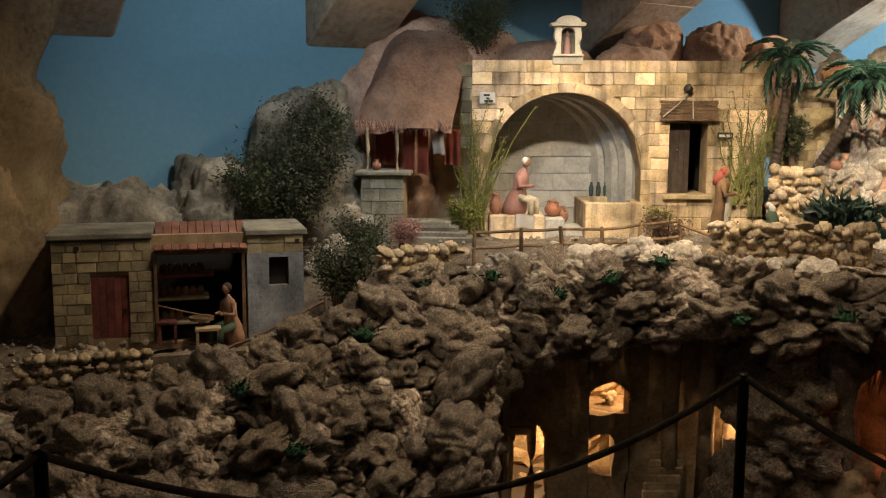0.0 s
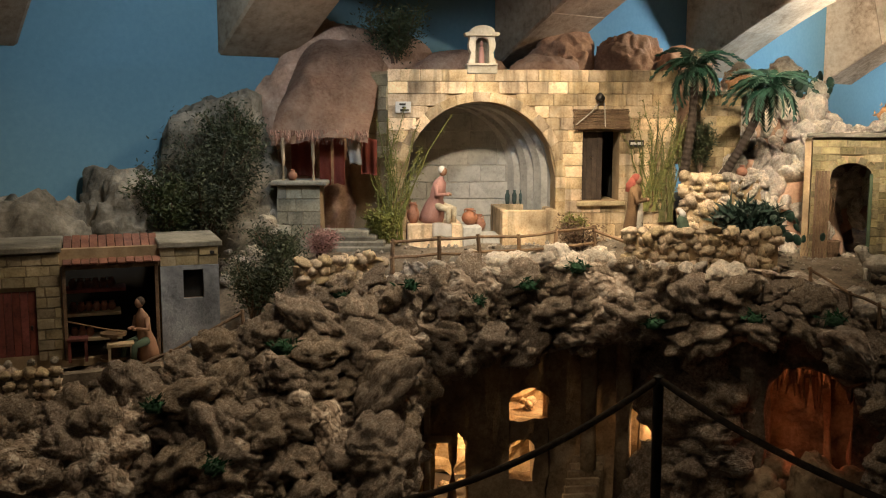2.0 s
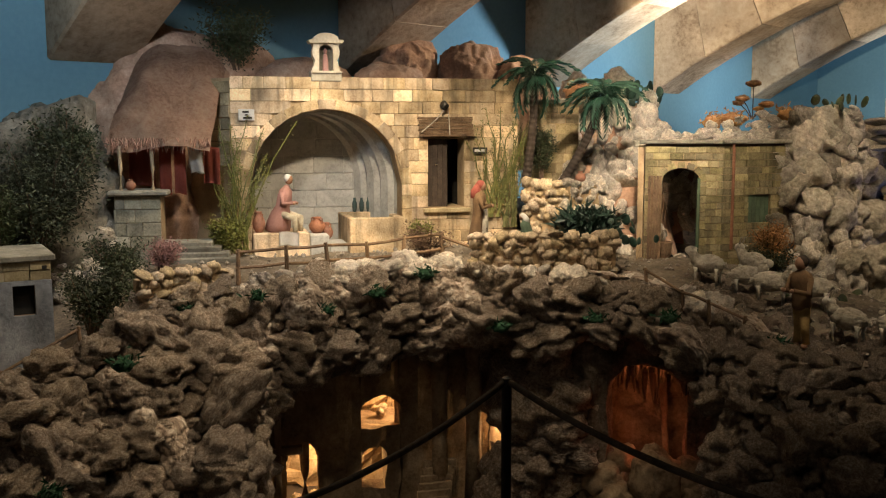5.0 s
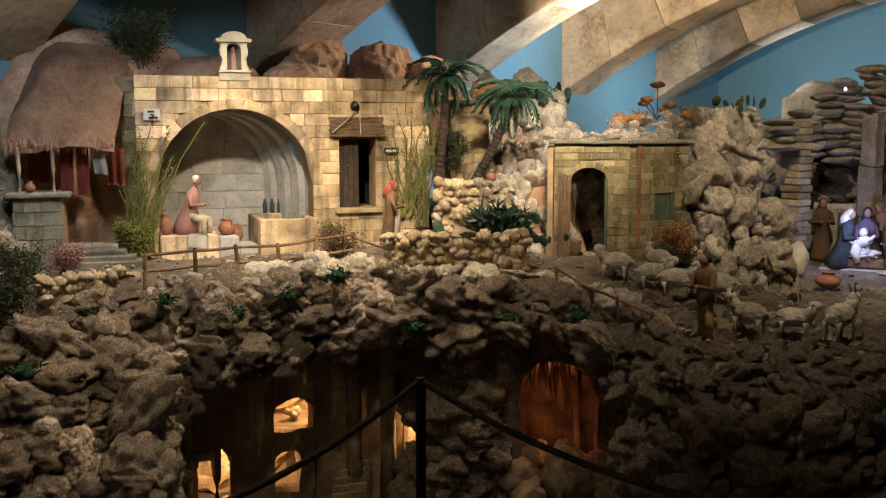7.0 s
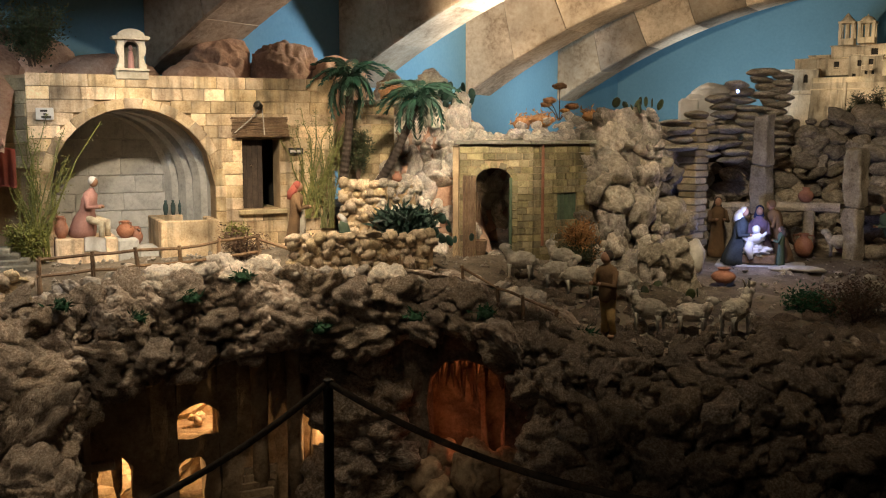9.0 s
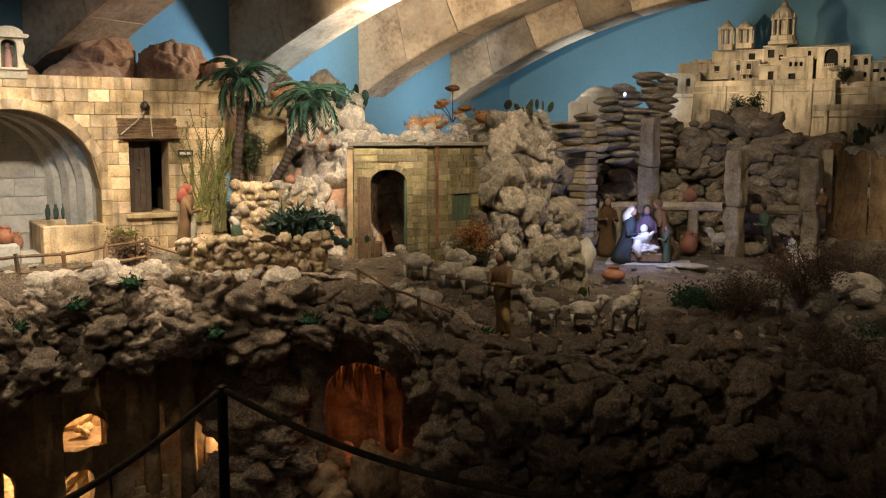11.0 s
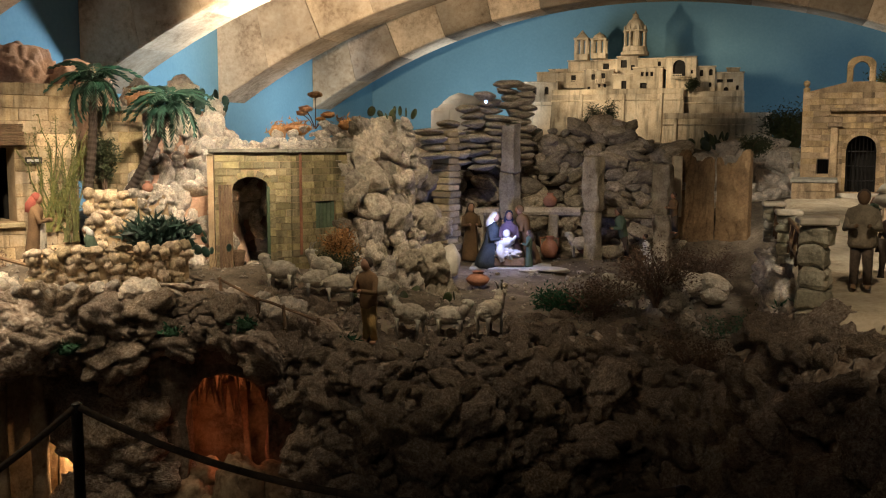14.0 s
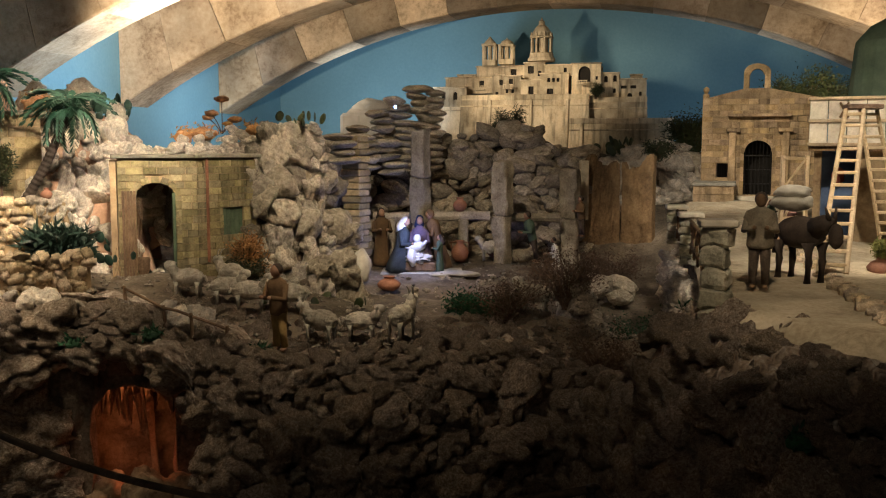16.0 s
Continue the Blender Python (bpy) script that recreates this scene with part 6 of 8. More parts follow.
hill("far_hill", (0.4, 8.6, 1.0), 0.9, 0.5, 0.5, EARTH, "brown earth hill behind the chapel", 2.2, 0.08, seed=22)

# ---- chapel ----
H0, H1 = (0.24, 6.45), (0.96, 6.40)
chapel = thing("chapel", (0.6, 6.5, 1.2), "tan limestone chapel with barred arched door and bell gable", "chapel")
CD, CW = ("arch", 0.262, 0.435, 1.29, 1.55), ("rect", 0.095, 0.165, 1.4, 1.49)
part("wall", wall_solid(H0, H1, 1.15, 1.9, 0.06, (CD, CW)), MORTAR, chapel)
ashlar(chapel, H0, H1, 1.2, 1.9, 0.037, 0.072, ASHLAR_TAN, (CD, CW), 81, 0.022, 0.02)
bm = bmesh.new()
m, ln = wall_frame(H0, H1)
tri = [(0.0, 1.9), (0.72, 1.9), (0.4, 1.965), (0.26, 1.965)]
f = [bm.verts.new(m @ Vector((u, 0.0, z))) for u, z in tri]
g = [bm.verts.new(m @ Vector((u, 0.06, z))) for u, z in tri]
bm.faces.new(f), bm.faces.new(g)
for i in range(4):
    bm.faces.new((f[i], f[(i + 1) % 4], g[(i + 1) % 4], g[i]))
part("gable", bm, ASHLAR_TAN, chapel)
for u0, u1, z0, z1, d in ((0.16, 0.54, 1.785, 1.805, 0.03), (0.15, 0.235, 1.69, 1.715, 0.025), (0.465, 0.55, 1.69, 1.715, 0.025)):
    bm = bmesh.new()
    wall_box(bm, H0, H1, u0, u1, -d - 0.02, 0.0, z0, z1, 0.004)
    part("cornice", bm, ASHLAR_TAN, chapel)
for u in (0.19, 0.51):
    bm = bmesh.new()
    wall_box(bm, H0, H1, u - 0.022, u + 0.022, -0.034, 0.0, 1.29, 1.69, 0.004)
    part("pilaster", bm, ASHLAR_TAN, chapel)
# near-black wall for the shade behind the barred door
bm = bmesh.new()
wall_box(bm, H0, H1, 0.1, 0.6, 0.2, 0.21, 1.2, 1.8)
part("inner_wall", bm, DARK, chapel)
bm = bmesh.new()
tube(bm, [on_wall(H0, H1, 0.262, 0.03, 1.36), on_wall(H0, H1, 0.435, 0.03, 1.36)], 0.003, 5)
gate_bars = part("gate", bm, IRON, chapel, "blue-black barred gate")
for k in range(8):
    u = 0.272 + 0.022 * k
    bm = bmesh.new()
    tube(bm, [on_wall(H0, H1, u, 0.03, 1.29), on_wall(H0, H1, u, 0.03, top_of(CD, u)[1])], 0.003, 5)
    part("bar", bm, IRON, gate_bars)
for z in (1.45, 1.54):
    bm = bmesh.new()
    tube(bm, [on_wall(H0, H1, 0.262, 0.03, z), on_wall(H0, H1, 0.435, 0.03, z)], 0.003, 5)
    part("crossbar", bm, IRON, gate_bars)
bm = bmesh.new()
for k in range(5):
    tube(bm, [on_wall(H0, H1, 0.102 + 0.014 * k, 0.01, 1.4), on_wall(H0, H1, 0.102 + 0.014 * k, 0.01, 1.49)], 0.0025, 5)
part("window_grille", bm, IRON, chapel)
for u in (0.265, 0.392):
    bm = bmesh.new()
    wall_box(bm, H0, H1, u - 0.018, u + 0.018, 0.005, 0.055, 1.96, 2.07, 0.004)
    part("belfry_pier", bm, ASHLAR_TAN, chapel)
bm = bmesh.new()
prof = [(0.248 + 0.0805 - 0.082 * math.cos(math.pi * k / 10), 2.065 + 0.055 * math.sin(math.pi * k / 10)) for k in range(11)]
inner = [(0.3285 - 0.04 * math.cos(math.pi * k / 10), 2.05 + 0.036 * math.sin(math.pi * k / 10)) for k in range(11)]
for v in (0.005, 0.055):
    o = [bm.verts.new(m @ Vector((u, v, z))) for u, z in prof]
    i_ = [bm.verts.new(m @ Vector((u, v, z))) for u, z in inner]
    for k in range(10):
        bm.faces.new((o[k], o[k + 1], i_[k + 1], i_[k]))
    if v > 0.01:
        for k in range(10):
            bm.faces.new((o[k], o[k + 1], po[k + 1], po[k]))
            bm.faces.new((i_[k], i_[k + 1], pi_[k + 1], pi_[k]))
    po, pi_ = o, i_
part("belfry_arch", bm, ASHLAR_TAN, chapel)
bm = bmesh.new()
lathe(bm, [(0.02, 0), (0.02, 0.03), (0.008, 0.035), (0.02, 0.055), (0.018, 0.07), (0.002, 0.08)], Matrix.Translation(on_wall(H0, H1, 0.02, 0.02, 1.9)), 10)
part("finial", bm, ASHLAR_TAN, chapel)
side = on_wall(H0, H1, 0.0, 0.5, 0)
part("wall", wall_solid((side.x, side.y), H0, 1.15, 1.88, 0.05), ASHLAR_TAN, chapel)
PL0, PL1 = on_wall(H0, H1, -0.03, -0.42, 0), on_wall(H0, H1, 0.21, -0.42, 0)
plinth = thing("chapel_terrace", (PL0.x, PL0.y, 1.1), "low block-built terrace wall before the chapel", "wall")
part("core", wall_solid(PL0, PL1, 1.05, 1.36, 0.38), MORTAR, plinth)
ashlar(plinth, PL0, PL1, 1.16, 1.36, 0.05, 0.08, ASHLAR_TAN, (), 82, depth=0.02)
bm = bmesh.new()
wall_box(bm, PL0, PL1, -0.01, 0.25, -0.015, 0.4, 1.36, 1.38, 0.004)
part("coping", bm, ROOF_GREY, plinth)
for k in range(4):
    bm = bmesh.new()
    wall_box(bm, H0, H1, 0.22 - 0.01 * k, 0.52 + 0.01 * k, -0.1 - 0.08 * k, -0.02, 1.15, 1.285 - 0.026 * k, 0.004)
    solid("chapel_step", bm, CREAM_STONE, "pale worn step up to the chapel door", "step", "chapel steps")

# ---- paved road with piers and rail, stall, ladder ----
road = thing("paved_road", (0.6, 3.6, 1.1), "pale dusty village road with a low kerb", "road", kind="structure")
rng = random.Random(91)
ROAD_DUST = material("pale_dusty_road", [(0.26, 0.2, 0.13), (0.47, 0.39, 0.27), (0.62, 0.53, 0.39)], 7, 0.95, 0.7, 60, 0.1, stain=0.45)
KERB = 0.56


def road_z(x, y):
    return 1.152 + max(0, y - 4.2) * 0.075 + (0.022 if x > KERB else 0.0)


bm = bmesh.new()
cells_, st = {}, 0.02
for i in range(95):
    for j in range(190):
        x, y = 0.14 + st * i, 2.1 + st * j
        h = math.degrees(math.atan2(x, y))
        wob = 0.05 * noise.noise(Vector((x * 6, y * 6, 3))) + 0.03 * noise.noise(Vector((x * 17, y * 17, 1)))
        out = min(math.hypot(x, y) - smooth_rim(h, 1) + 0.02 + wob, x - 0.16 + wob * 0.5 + max(0, y - 4) * 0.03)
        if out < -0.05 or x > 2.0:
            continue
        q = Vector((x, y, 0))
        z = road_z(x, y) + 0.012 * noise.noise(q * 4) + 0.005 * noise.noise(q * 14) + 0.003 * noise.noise(q * 40) - 0.1 * max(0, 1 - (out + 0.05) / 0.12) ** 1.3
        cells_[i, j] = bm.verts.new((x, y, z))
for (i, j), v in cells_.items():
    q = [cells_.get(k) for k in ((i + 1, j), (i + 1, j + 1), (i, j + 1))]
    if all(q):
        bm.faces.new((v, *q))
part("road_surface", bm, ROAD_DUST, road, "pale dusty trodden surface", smooth=True)
y = 2.55
while y < 4.4:
    dy = rng.uniform(0.05, 0.11)
    put_rock(road, RUBBLE, (KERB + rng.uniform(-0.008, 0.008), y + dy / 2, road_z(0, y) + 0.008), (0.035, dy, 0.04), rng, "kerb_stone", 0.1)
    y += dy
for p, h, w, lab in (((0.165, 3.0, 1.05), 0.31, 0.085, "square stone bridge pier with a cap slab at the road edge"), ((0.12, 4.2, 1.1), 0.2, 0.08, "small stone bridge pier with a cap slab"), ((0.07, 4.9, 1.12), 0.17, 0.08, "far small stone pier at the road edge")):
    rt = pillar("bridge_pier", p, w, h, GREY_BLOCK, lab, 5, 0.0, 6)
    bm = bmesh.new()
    box(bm, Matrix.Translation(Vector(p) + Vector((0, 0, h + 0.01))) @ pose(0, 0, 0, 0, 0, 5), (w * 1.3, w * 1.3, 0.022), 0.005)
    part("cap", bm, CREAM_STONE, rt)
rail = thing("bridge_railing", (0.14, 3.6, 1.14), "reddish wooden railing with crossed slats between piers", "railing")
for a, b in (((0.16, 3.05), (0.122, 4.15)), ((0.118, 4.25), (0.075, 4.85))):
    for z in (1.19, 1.285):
        bm = bmesh.new()
        tube(bm, [(a[0], a[1], z), (b[0], b[1], z)], 0.008, 6)
        part("rail", bm, CLOTH_BROWN, rail)
    n = 5
    for k in range(n):
        p = Vector((*a, 0)).lerp(Vector((*b, 0)), k / n)
        q = Vector((*a, 0)).lerp(Vector((*b, 0)), (k + 1) / n)
        for z0, z1 in ((1.15, 1.285), (1.285, 1.15)):
            bm = bmesh.new()
            tube(bm, [(p.x, p.y, z0), (q.x, q.y, z1)], 0.006, 5)
            part("slat", bm, CLOTH_BROWN, rail)

W0, W1 = (0.64, 4.45), (1.3, 4.3)
stall = thing("market_house", (0.95, 4.4, 1.1), "house with cream boarded balcony over a blue doorway", "house")
part("wall", wall_solid(W0, W1, 1.1, 1.62, 0.04, (("rect", 0.03, 0.17, 1.13, 1.58),)), OCHRE, stall)
for k in range(9):
    bm = bmesh.new()
    wall_box(bm, W0, W1, -0.02 + 0.075 * k, 0.052 + 0.075 * k, -0.05, -0.035, 1.6, 1.8, 0.002)
    part("board", bm, CREAM_STONE, stall)
for z in (1.6, 1.7, 1.795):
    bm = bmesh.new()
    wall_box(bm, W0, W1, -0.025, 0.66, -0.06, -0.05, z, z + 0.014, 0.002)
    part("ledge", bm, WOOD_PALE, stall)
for sgn in (1, -1):
    bm = bmesh.new()
    tube(bm, [on_wall(W0, W1, 0.1, -0.062, 1.72 if sgn > 0 else 1.785), on_wall(W0, W1, 0.135, -0.062, 1.785 if sgn > 0 else 1.72)], 0.005, 5)
    part("cross_slat", bm, CLOTH_BROWN, stall)
bm = bmesh.new()
wall_box(bm, W0, W1, -0.02, 0.66, -0.04, 0.3, 1.58, 1.6)
part("balcony_floor", bm, WOOD, stall)
bm = bmesh.new()
wall_box(bm, W0, W1, 0.0, 0.3, 0.2, 0.22, 1.1, 1.6)
part("inner_wall", bm, BLUE_PAINT, stall, "blue painted inner wall")
bm = bmesh.new()
blob(bm, on_wall(W0, W1, 0.09, 0.17, 1.47), (0.03, 0.02, 0.04), 0.3, 3, 2)
part("lantern", bm, CLOTH_RED, stall, "red lantern")
tower_at = (1.02, 4.85, 1.15)
bm = bmesh.new()
lathe(bm, [(0.22, 0), (0.2, 0.5), (0.165, 0.9), (0.16, 0.93), (0.1, 1.0), (0.01, 1.05)], Matrix.Translation(tower_at), 20)
solid("mill_tower", bm, GREEN_PAINT, "grey-green plastered mill tower behind the market house", "tower", smooth=False)
gate = thing("wooden_gate", (0.6, 4.42, 1.13), "pale wooden gate leaf with diagonal braces, standing open", "gate")
GA, GC = (0.5, 4.38), (0.625, 4.44)
for u in (0.0, 0.118):
    bm = bmesh.new()
    wall_box(bm, GA, GC, u, u + 0.018, 0, 0.014, 1.14, 1.56, 0.002)
    part("stile", bm, WOOD_PALE, gate)
for z in (1.16, 1.28, 1.41, 1.54):
    bm = bmesh.new()
    wall_box(bm, GA, GC, 0.018, 0.118, 0.002, 0.012, z, z + 0.016, 0.002)
    part("crossbar", bm, WOOD_PALE, gate)
for z in (1.17, 1.3, 1.43):
    bm = bmesh.new()
    tube(bm, [on_wall(GA, GC, 0.02, 0.0, z), on_wall(GA, GC, 0.115, 0.0, z + 0.115)], 0.006, 5)
    part("brace", bm, WOOD_PALE, gate)


def ladder(name, foot, head, width, rungs, label, turn):
    root = thing(name, foot, label, "ladder", "step ladder")
    f, h = Vector(foot), Vector(head)
    side = Vector((math.cos(radians(turn)), math.sin(radians(turn)), 0))
    for s in (-1, 1):
        bm = bmesh.new()
        tube(bm, [f + side * s * width / 2, h + side * s * width * 0.36], 0.009, 6)
        part("rail", bm, WOOD_PALE, root)
    for k in range(rungs):
        t = (k + 0.6) / rungs
        c = f.lerp(h, t)
        w = width / 2 * (1 - 0.28 * t)
        bm = bmesh.new()
        box(bm, Matrix.Translation(c) @ pose(0, 0, 0, 0, 0, turn), (w * 2.05, 0.022, 0.012), 0.002)
        part("rung", bm, WOOD_PALE, root)


ladder("ladder", (0.566, 3.43, 1.172), (0.714, 3.987, 1.74), 0.088, 13, "pale wooden ladder leaning against its pair", -8)
ladder("ladder", (0.92, 4.2, 1.18), (0.772, 4.03, 1.74), 0.088, 13, "second pale wooden ladder of the pair", 12)
bm = bmesh.new()
box(bm, pose(0.75, 4.02, 1.752, 0, 0, 6), (0.13, 0.09, 0.02), 0.004)
solid("ladder_platform", bm, WOOD, "brown wooden platform joining the ladder tops", "platform")

# ---- plain figurines ----


def figure(name, at, h, turn, mats, label, kind="stand", lean=0.0, arms=0.6, seed=0, width=1.0):
    """A small plain figurine as one mesh. mats: robe, scarf, face, apron."""
    bm = bmesh.new()
    rr = random.Random(seed)
    if kind == "stand":
        prof = [(0.15, 0), (0.145, 0.1), (0.125, 0.3), (0.105, 0.5), (0.11, 0.6), (0.13, 0.72), (0.115, 0.8), (0.05, 0.84), (0.04, 0.86)]
        top = 0.92
    elif kind == "trousers":
        prof = [(0.1, 0.42), (0.115, 0.46), (0.11, 0.55), (0.12, 0.65), (0.14, 0.74), (0.115, 0.81), (0.05, 0.845), (0.04, 0.86)]
        top = 0.92
    elif kind == "kneel":
        prof = [(0.26, 0), (0.25, 0.12), (0.2, 0.28), (0.15, 0.42), (0.15, 0.56), (0.14, 0.68), (0.06, 0.74), (0.045, 0.77)]
        top = 0.86
    else:
        prof = [(0.24, 0), (0.24, 0.12), (0.2, 0.3), (0.14, 0.42), (0.15, 0.58), (0.13, 0.68), (0.06, 0.74), (0.045, 0.77)]
        top = 0.86
    prof = [(r * width, z) for r, z in prof]
    lathe(bm, prof, Matrix(), 20, 0.72)
    for v in bm.verts:
        a = math.atan2(v.co.y, v.co.x)
        fold = 1 + 0.09 * max(0, 0.75 - v.co.z) * math.sin(a * 7 + seed) + 0.05 * math.sin(a * 11 + v.co.z * 5)
        v.co.x *= fold
        v.co.y *= fold
    if kind == "trousers":
        for s in (-1, 1):
            tube(bm, [(s * 0.05, 0, 0.46), (s * 0.06, -0.02 * s, 0.24), (s * 0.065, 0, 0.05)], [0.062, 0.05, 0.04], 10, 3)
            blob(bm, (s * 0.065, -0.03, 0.025), (0.035, 0.06, 0.026), 0.05, 2, 1, 2)
    if kind == "sit":
        for s in (-1, 1):
            tube(bm, [(s * 0.09, -0.05, 0.3), (s * 0.11, -0.3, 0.3), (s * 0.11, -0.36, 0.05)], [0.07, 0.055, 0.04], 10, 3)
    if len(mats) > 3 and kind in ("stand", "kneel"):
        tube(bm, [(0, -0.075, 0.62), (0, -0.1, 0.35), (0, -0.115, 0.06)], [0.05, 0.075, 0.09], 10, 3)
    blob(bm, (0, -0.012, top), (0.058, 0.066, 0.078), 0.04, 2, 2, 2)
    blob(bm, (0, 0.012, top + 0.018), (0.068, 0.07, 0.074), 0.06, 2, 2, 1)
    if kind in ("stand", "kneel") and mats[1] is not mats[0]:
        tube(bm, [(0, 0.035, top + 0.02), (0, 0.07, top - 0.1), (0, 0.085, top - 0.2)], [0.055, 0.085, 0.06], 10, 1)
    sh = prof[-3][1] - 0.03
    for s in (-1, 1):
        elbow = Vector((s * 0.155, -0.05, sh - 0.17))
        hand = Vector((s * 0.06, -0.1 - 0.14 * arms, sh - 0.2 + 0.12 * arms))
        tube(bm, [(s * 0.115, 0, sh), elbow, hand], [0.042, 0.038, 0.028], 8, 0)
        blob(bm, hand + Vector((0, -0.02, 0)), (0.026, 0.03, 0.026), 0.05, 2, 1, 2)
    m = Matrix.Translation(at) @ pose(0, 0, 0, 0, 0, turn) @ pose(0, 0, 0, lean) @ Matrix.Diagonal((h, h, h, 1))
    bmesh.ops.transform(bm, matrix=m, verts=bm.verts)
    return solid(name, bm, list(mats), label, "figurine", smooth=True)


def sheep(at, size, turn, label, mat=None, lying=False, goat=False):
    bm = bmesh.new()
    z = 0.16 if lying else 0.42
    blob(bm, (0, 0, z), (0.34, 0.165, 0.185), 0.16, 9, 4)
    blob(bm, (0.38, 0, z + 0.24), (0.13, 0.085, 0.1), 0.08, 3, 2, 1)
    tube(bm, [(0.24, 0, z + 0.05), (0.32, 0, z + 0.15), (0.37, 0, z + 0.24)], [0.13, 0.1, 0.08], 10)
    for s in (-1, 1):
        tube(bm, [(0.34, s * 0.07, z + 0.29), (0.3, s * 0.15, z + 0.27)], [0.03, 0.012], 6, 1)
        if goat:
            tube(bm, [(0.35, s * 0.03, z + 0.32), (0.3, s * 0.05, z + 0.44), (0.24, s * 0.06, z + 0.47)], [0.02, 0.015, 0.006], 6, 1)
        if not lying:
            for x in (-0.22, 0.22):
                tube(bm, [(x, s * 0.1, z - 0.08), (x + 0.01, s * 0.1, 0.18), (x, s * 0.1, 0.0)], [0.06, 0.035, 0.03], 7, 1)
    tube(bm, [(-0.34, 0, z + 0.05), (-0.4, 0, z - 0.08)], [0.03, 0.02], 6)
    m = Matrix.Translation(at) @ pose(0, 0, 0, 0, 0, turn) @ Matrix.Diagonal((size, size, size, 1))
    bmesh.ops.transform(bm, matrix=m, verts=bm.verts)
    return solid("sheep_figurine", bm, [mat or WOOL, SACK], label, "figurine", "flock", smooth=True)


def gz(x, y, extra=0.0):
    return (x, y, ground_z(x, y) + 0.012 + extra)


figure("woman_figurine", (-2.81, 3.17, 1.1), 0.29, 130, (CLOTH_BROWN, CLOTH_RED, SKIN, SACK), "standing figurine in a brown robe and red headscarf", lean=6, seed=1, width=1.1)
figure("kneeling_figurine", (-2.56, 3.27, 1.1), 0.17, -70, (CLOTH_GREEN, CLOTH_WHITE, SKIN, CLOTH_GREEN), "crouching figurine in a teal cloak by the terrace wall", "kneel", 20, seed=2, width=1.2)
figure("seated_figurine", on_wall(C0, C1, 0.2, 0.06, 1.15), 0.285, 118, (CLOTH_PINK, CLOTH_WHITE, SKIN, CLOTH_STRIPE), "seated figurine in a pink blouse and striped skirt", "sit", 14, seed=3)
figure("potter_figurine", (-3.3, 1.2, 0.775), 0.24, 20, (SKIN, HIDE, SKIN, CLOTH_GREEN), "seated bare-armed potter figurine with dark cap", "sit", 8, seed=4, width=0.8)
figure("kneeling_figurine", (-1.455, 5.21, 0.895), 0.335, 85, (CLOTH_DARK, CLOTH_WHITE, SKIN), "kneeling figurine in a blackish robe and white veil", "kneel", 10, seed=5)
figure("standing_figurine", gz(-1.62, 5.45), 0.34, 30, (CLOTH_BROWN, HIDE, SKIN), "standing bearded figurine in a brown robe", seed=6)
figure("seated_figurine", (-1.365, 5.345, 0.895), 0.34, 20, (CLOTH_VIOLET, CLOTH_BLUE, SKIN), "seated figurine holding the child over the manger", "kneel", 12, seed=7)
figure("bending_figurine", gz(-1.225, 5.42), 0.35, -75, (CLOTH_BROWN, CLOTH_BROWN, SKIN), "bending figurine in a brown hooded cloak", lean=16, seed=8, width=1.2)
figure("child_figurine", (-1.215, 5.24, 0.895), 0.21, -80, (CLOTH_GREEN, HIDE, SKIN), "small child figurine in a green tunic", seed=9)
figure("standing_figurine", gz(-0.72, 5.7), 0.31, -60, (CLOTH_GREEN, HIDE, SKIN, HIDE), "shepherd figurine in a green waistcoat bending forward", "trousers", 14, seed=10)
figure("seated_figurine", gz(-0.58, 5.55), 0.2, -70, (CLOTH_WHITE, HIDE, SKIN, CLOTH_BROWN), "seated shepherd figurine in a pale shirt", "sit", 10, seed=11)
figure("standing_figurine", (-0.42, 5.25, 1.11), 0.22, -50, (CLOTH_BROWN, HIDE, SKIN, HIDE), "piper figurine in a brown jacket on a boulder", "trousers", 4, seed=12)
figure("shepherd_figurine", gz(-1.30, 3.12), 0.31, -20, (CLOTH_BROWN, HIDE, SKIN, STRAW), "barefoot shepherd figurine in a dark waistcoat", "trousers", 3, seed=13)
figure("drover_figurine", (0.3, 3.12, 1.157), 0.3, -5, (DRAB, HIDE, CLOTH_BROWN, COAT), "standing drover figurine in a long drab coat", "trousers", 0, seed=14, width=1.2)
figure("child_figurine", (0.5, 4.75, 1.2), 0.15, 40, (CLOTH_GREEN, SKIN, SKIN), "small child figurine in a green dress", seed=15)
figure("child_figurine", (0.58, 4.65, 1.19), 0.17, -30, (CLOTH_PINK, CLOTH_RED, SKIN), "small child figurine in a pink dress", seed=16)
bm = bmesh.new()
blob(bm, (-1.35, 5.225, 0.975), (0.075, 0.045, 0.035), 0.7, 6, 4)
tube(bm, [(-1.4, 5.21, 1.0), (-1.36, 5.2, 1.03), (-1.32, 5.2, 1.045), (-1.29, 5.2, 1.04)], [0.012, 0.03, 0.028, 0.012], 9)
tube(bm, [(-1.36, 5.19, 1.02), (-1.37, 5.175, 0.98), (-1.35, 5.17, 0.93)], [0.02, 0.026, 0.012], 8)
tube(bm, [(-1.31, 5.19, 1.04), (-1.275, 5.175, 1.075)], [0.012, 0.007], 6)
tube(bm, [(-1.38, 5.19, 1.03), (-1.425, 5.175, 1.05)], [0.012, 0.007], 6)
blob(bm, (-1.335, 5.195, 1.085), (0.022, 0.022, 0.026), 0.05, 2, 2)
solid("infant_figurine", bm, CLOTH_WHITE, "tiny swaddled white figurine on the manger", "figurine", smooth=True)
bm = bmesh.new()
box(bm, pose(-1.34, 5.24, 0.925, 0, 0, 12), (0.2, 0.1, 0.05), 0.008)
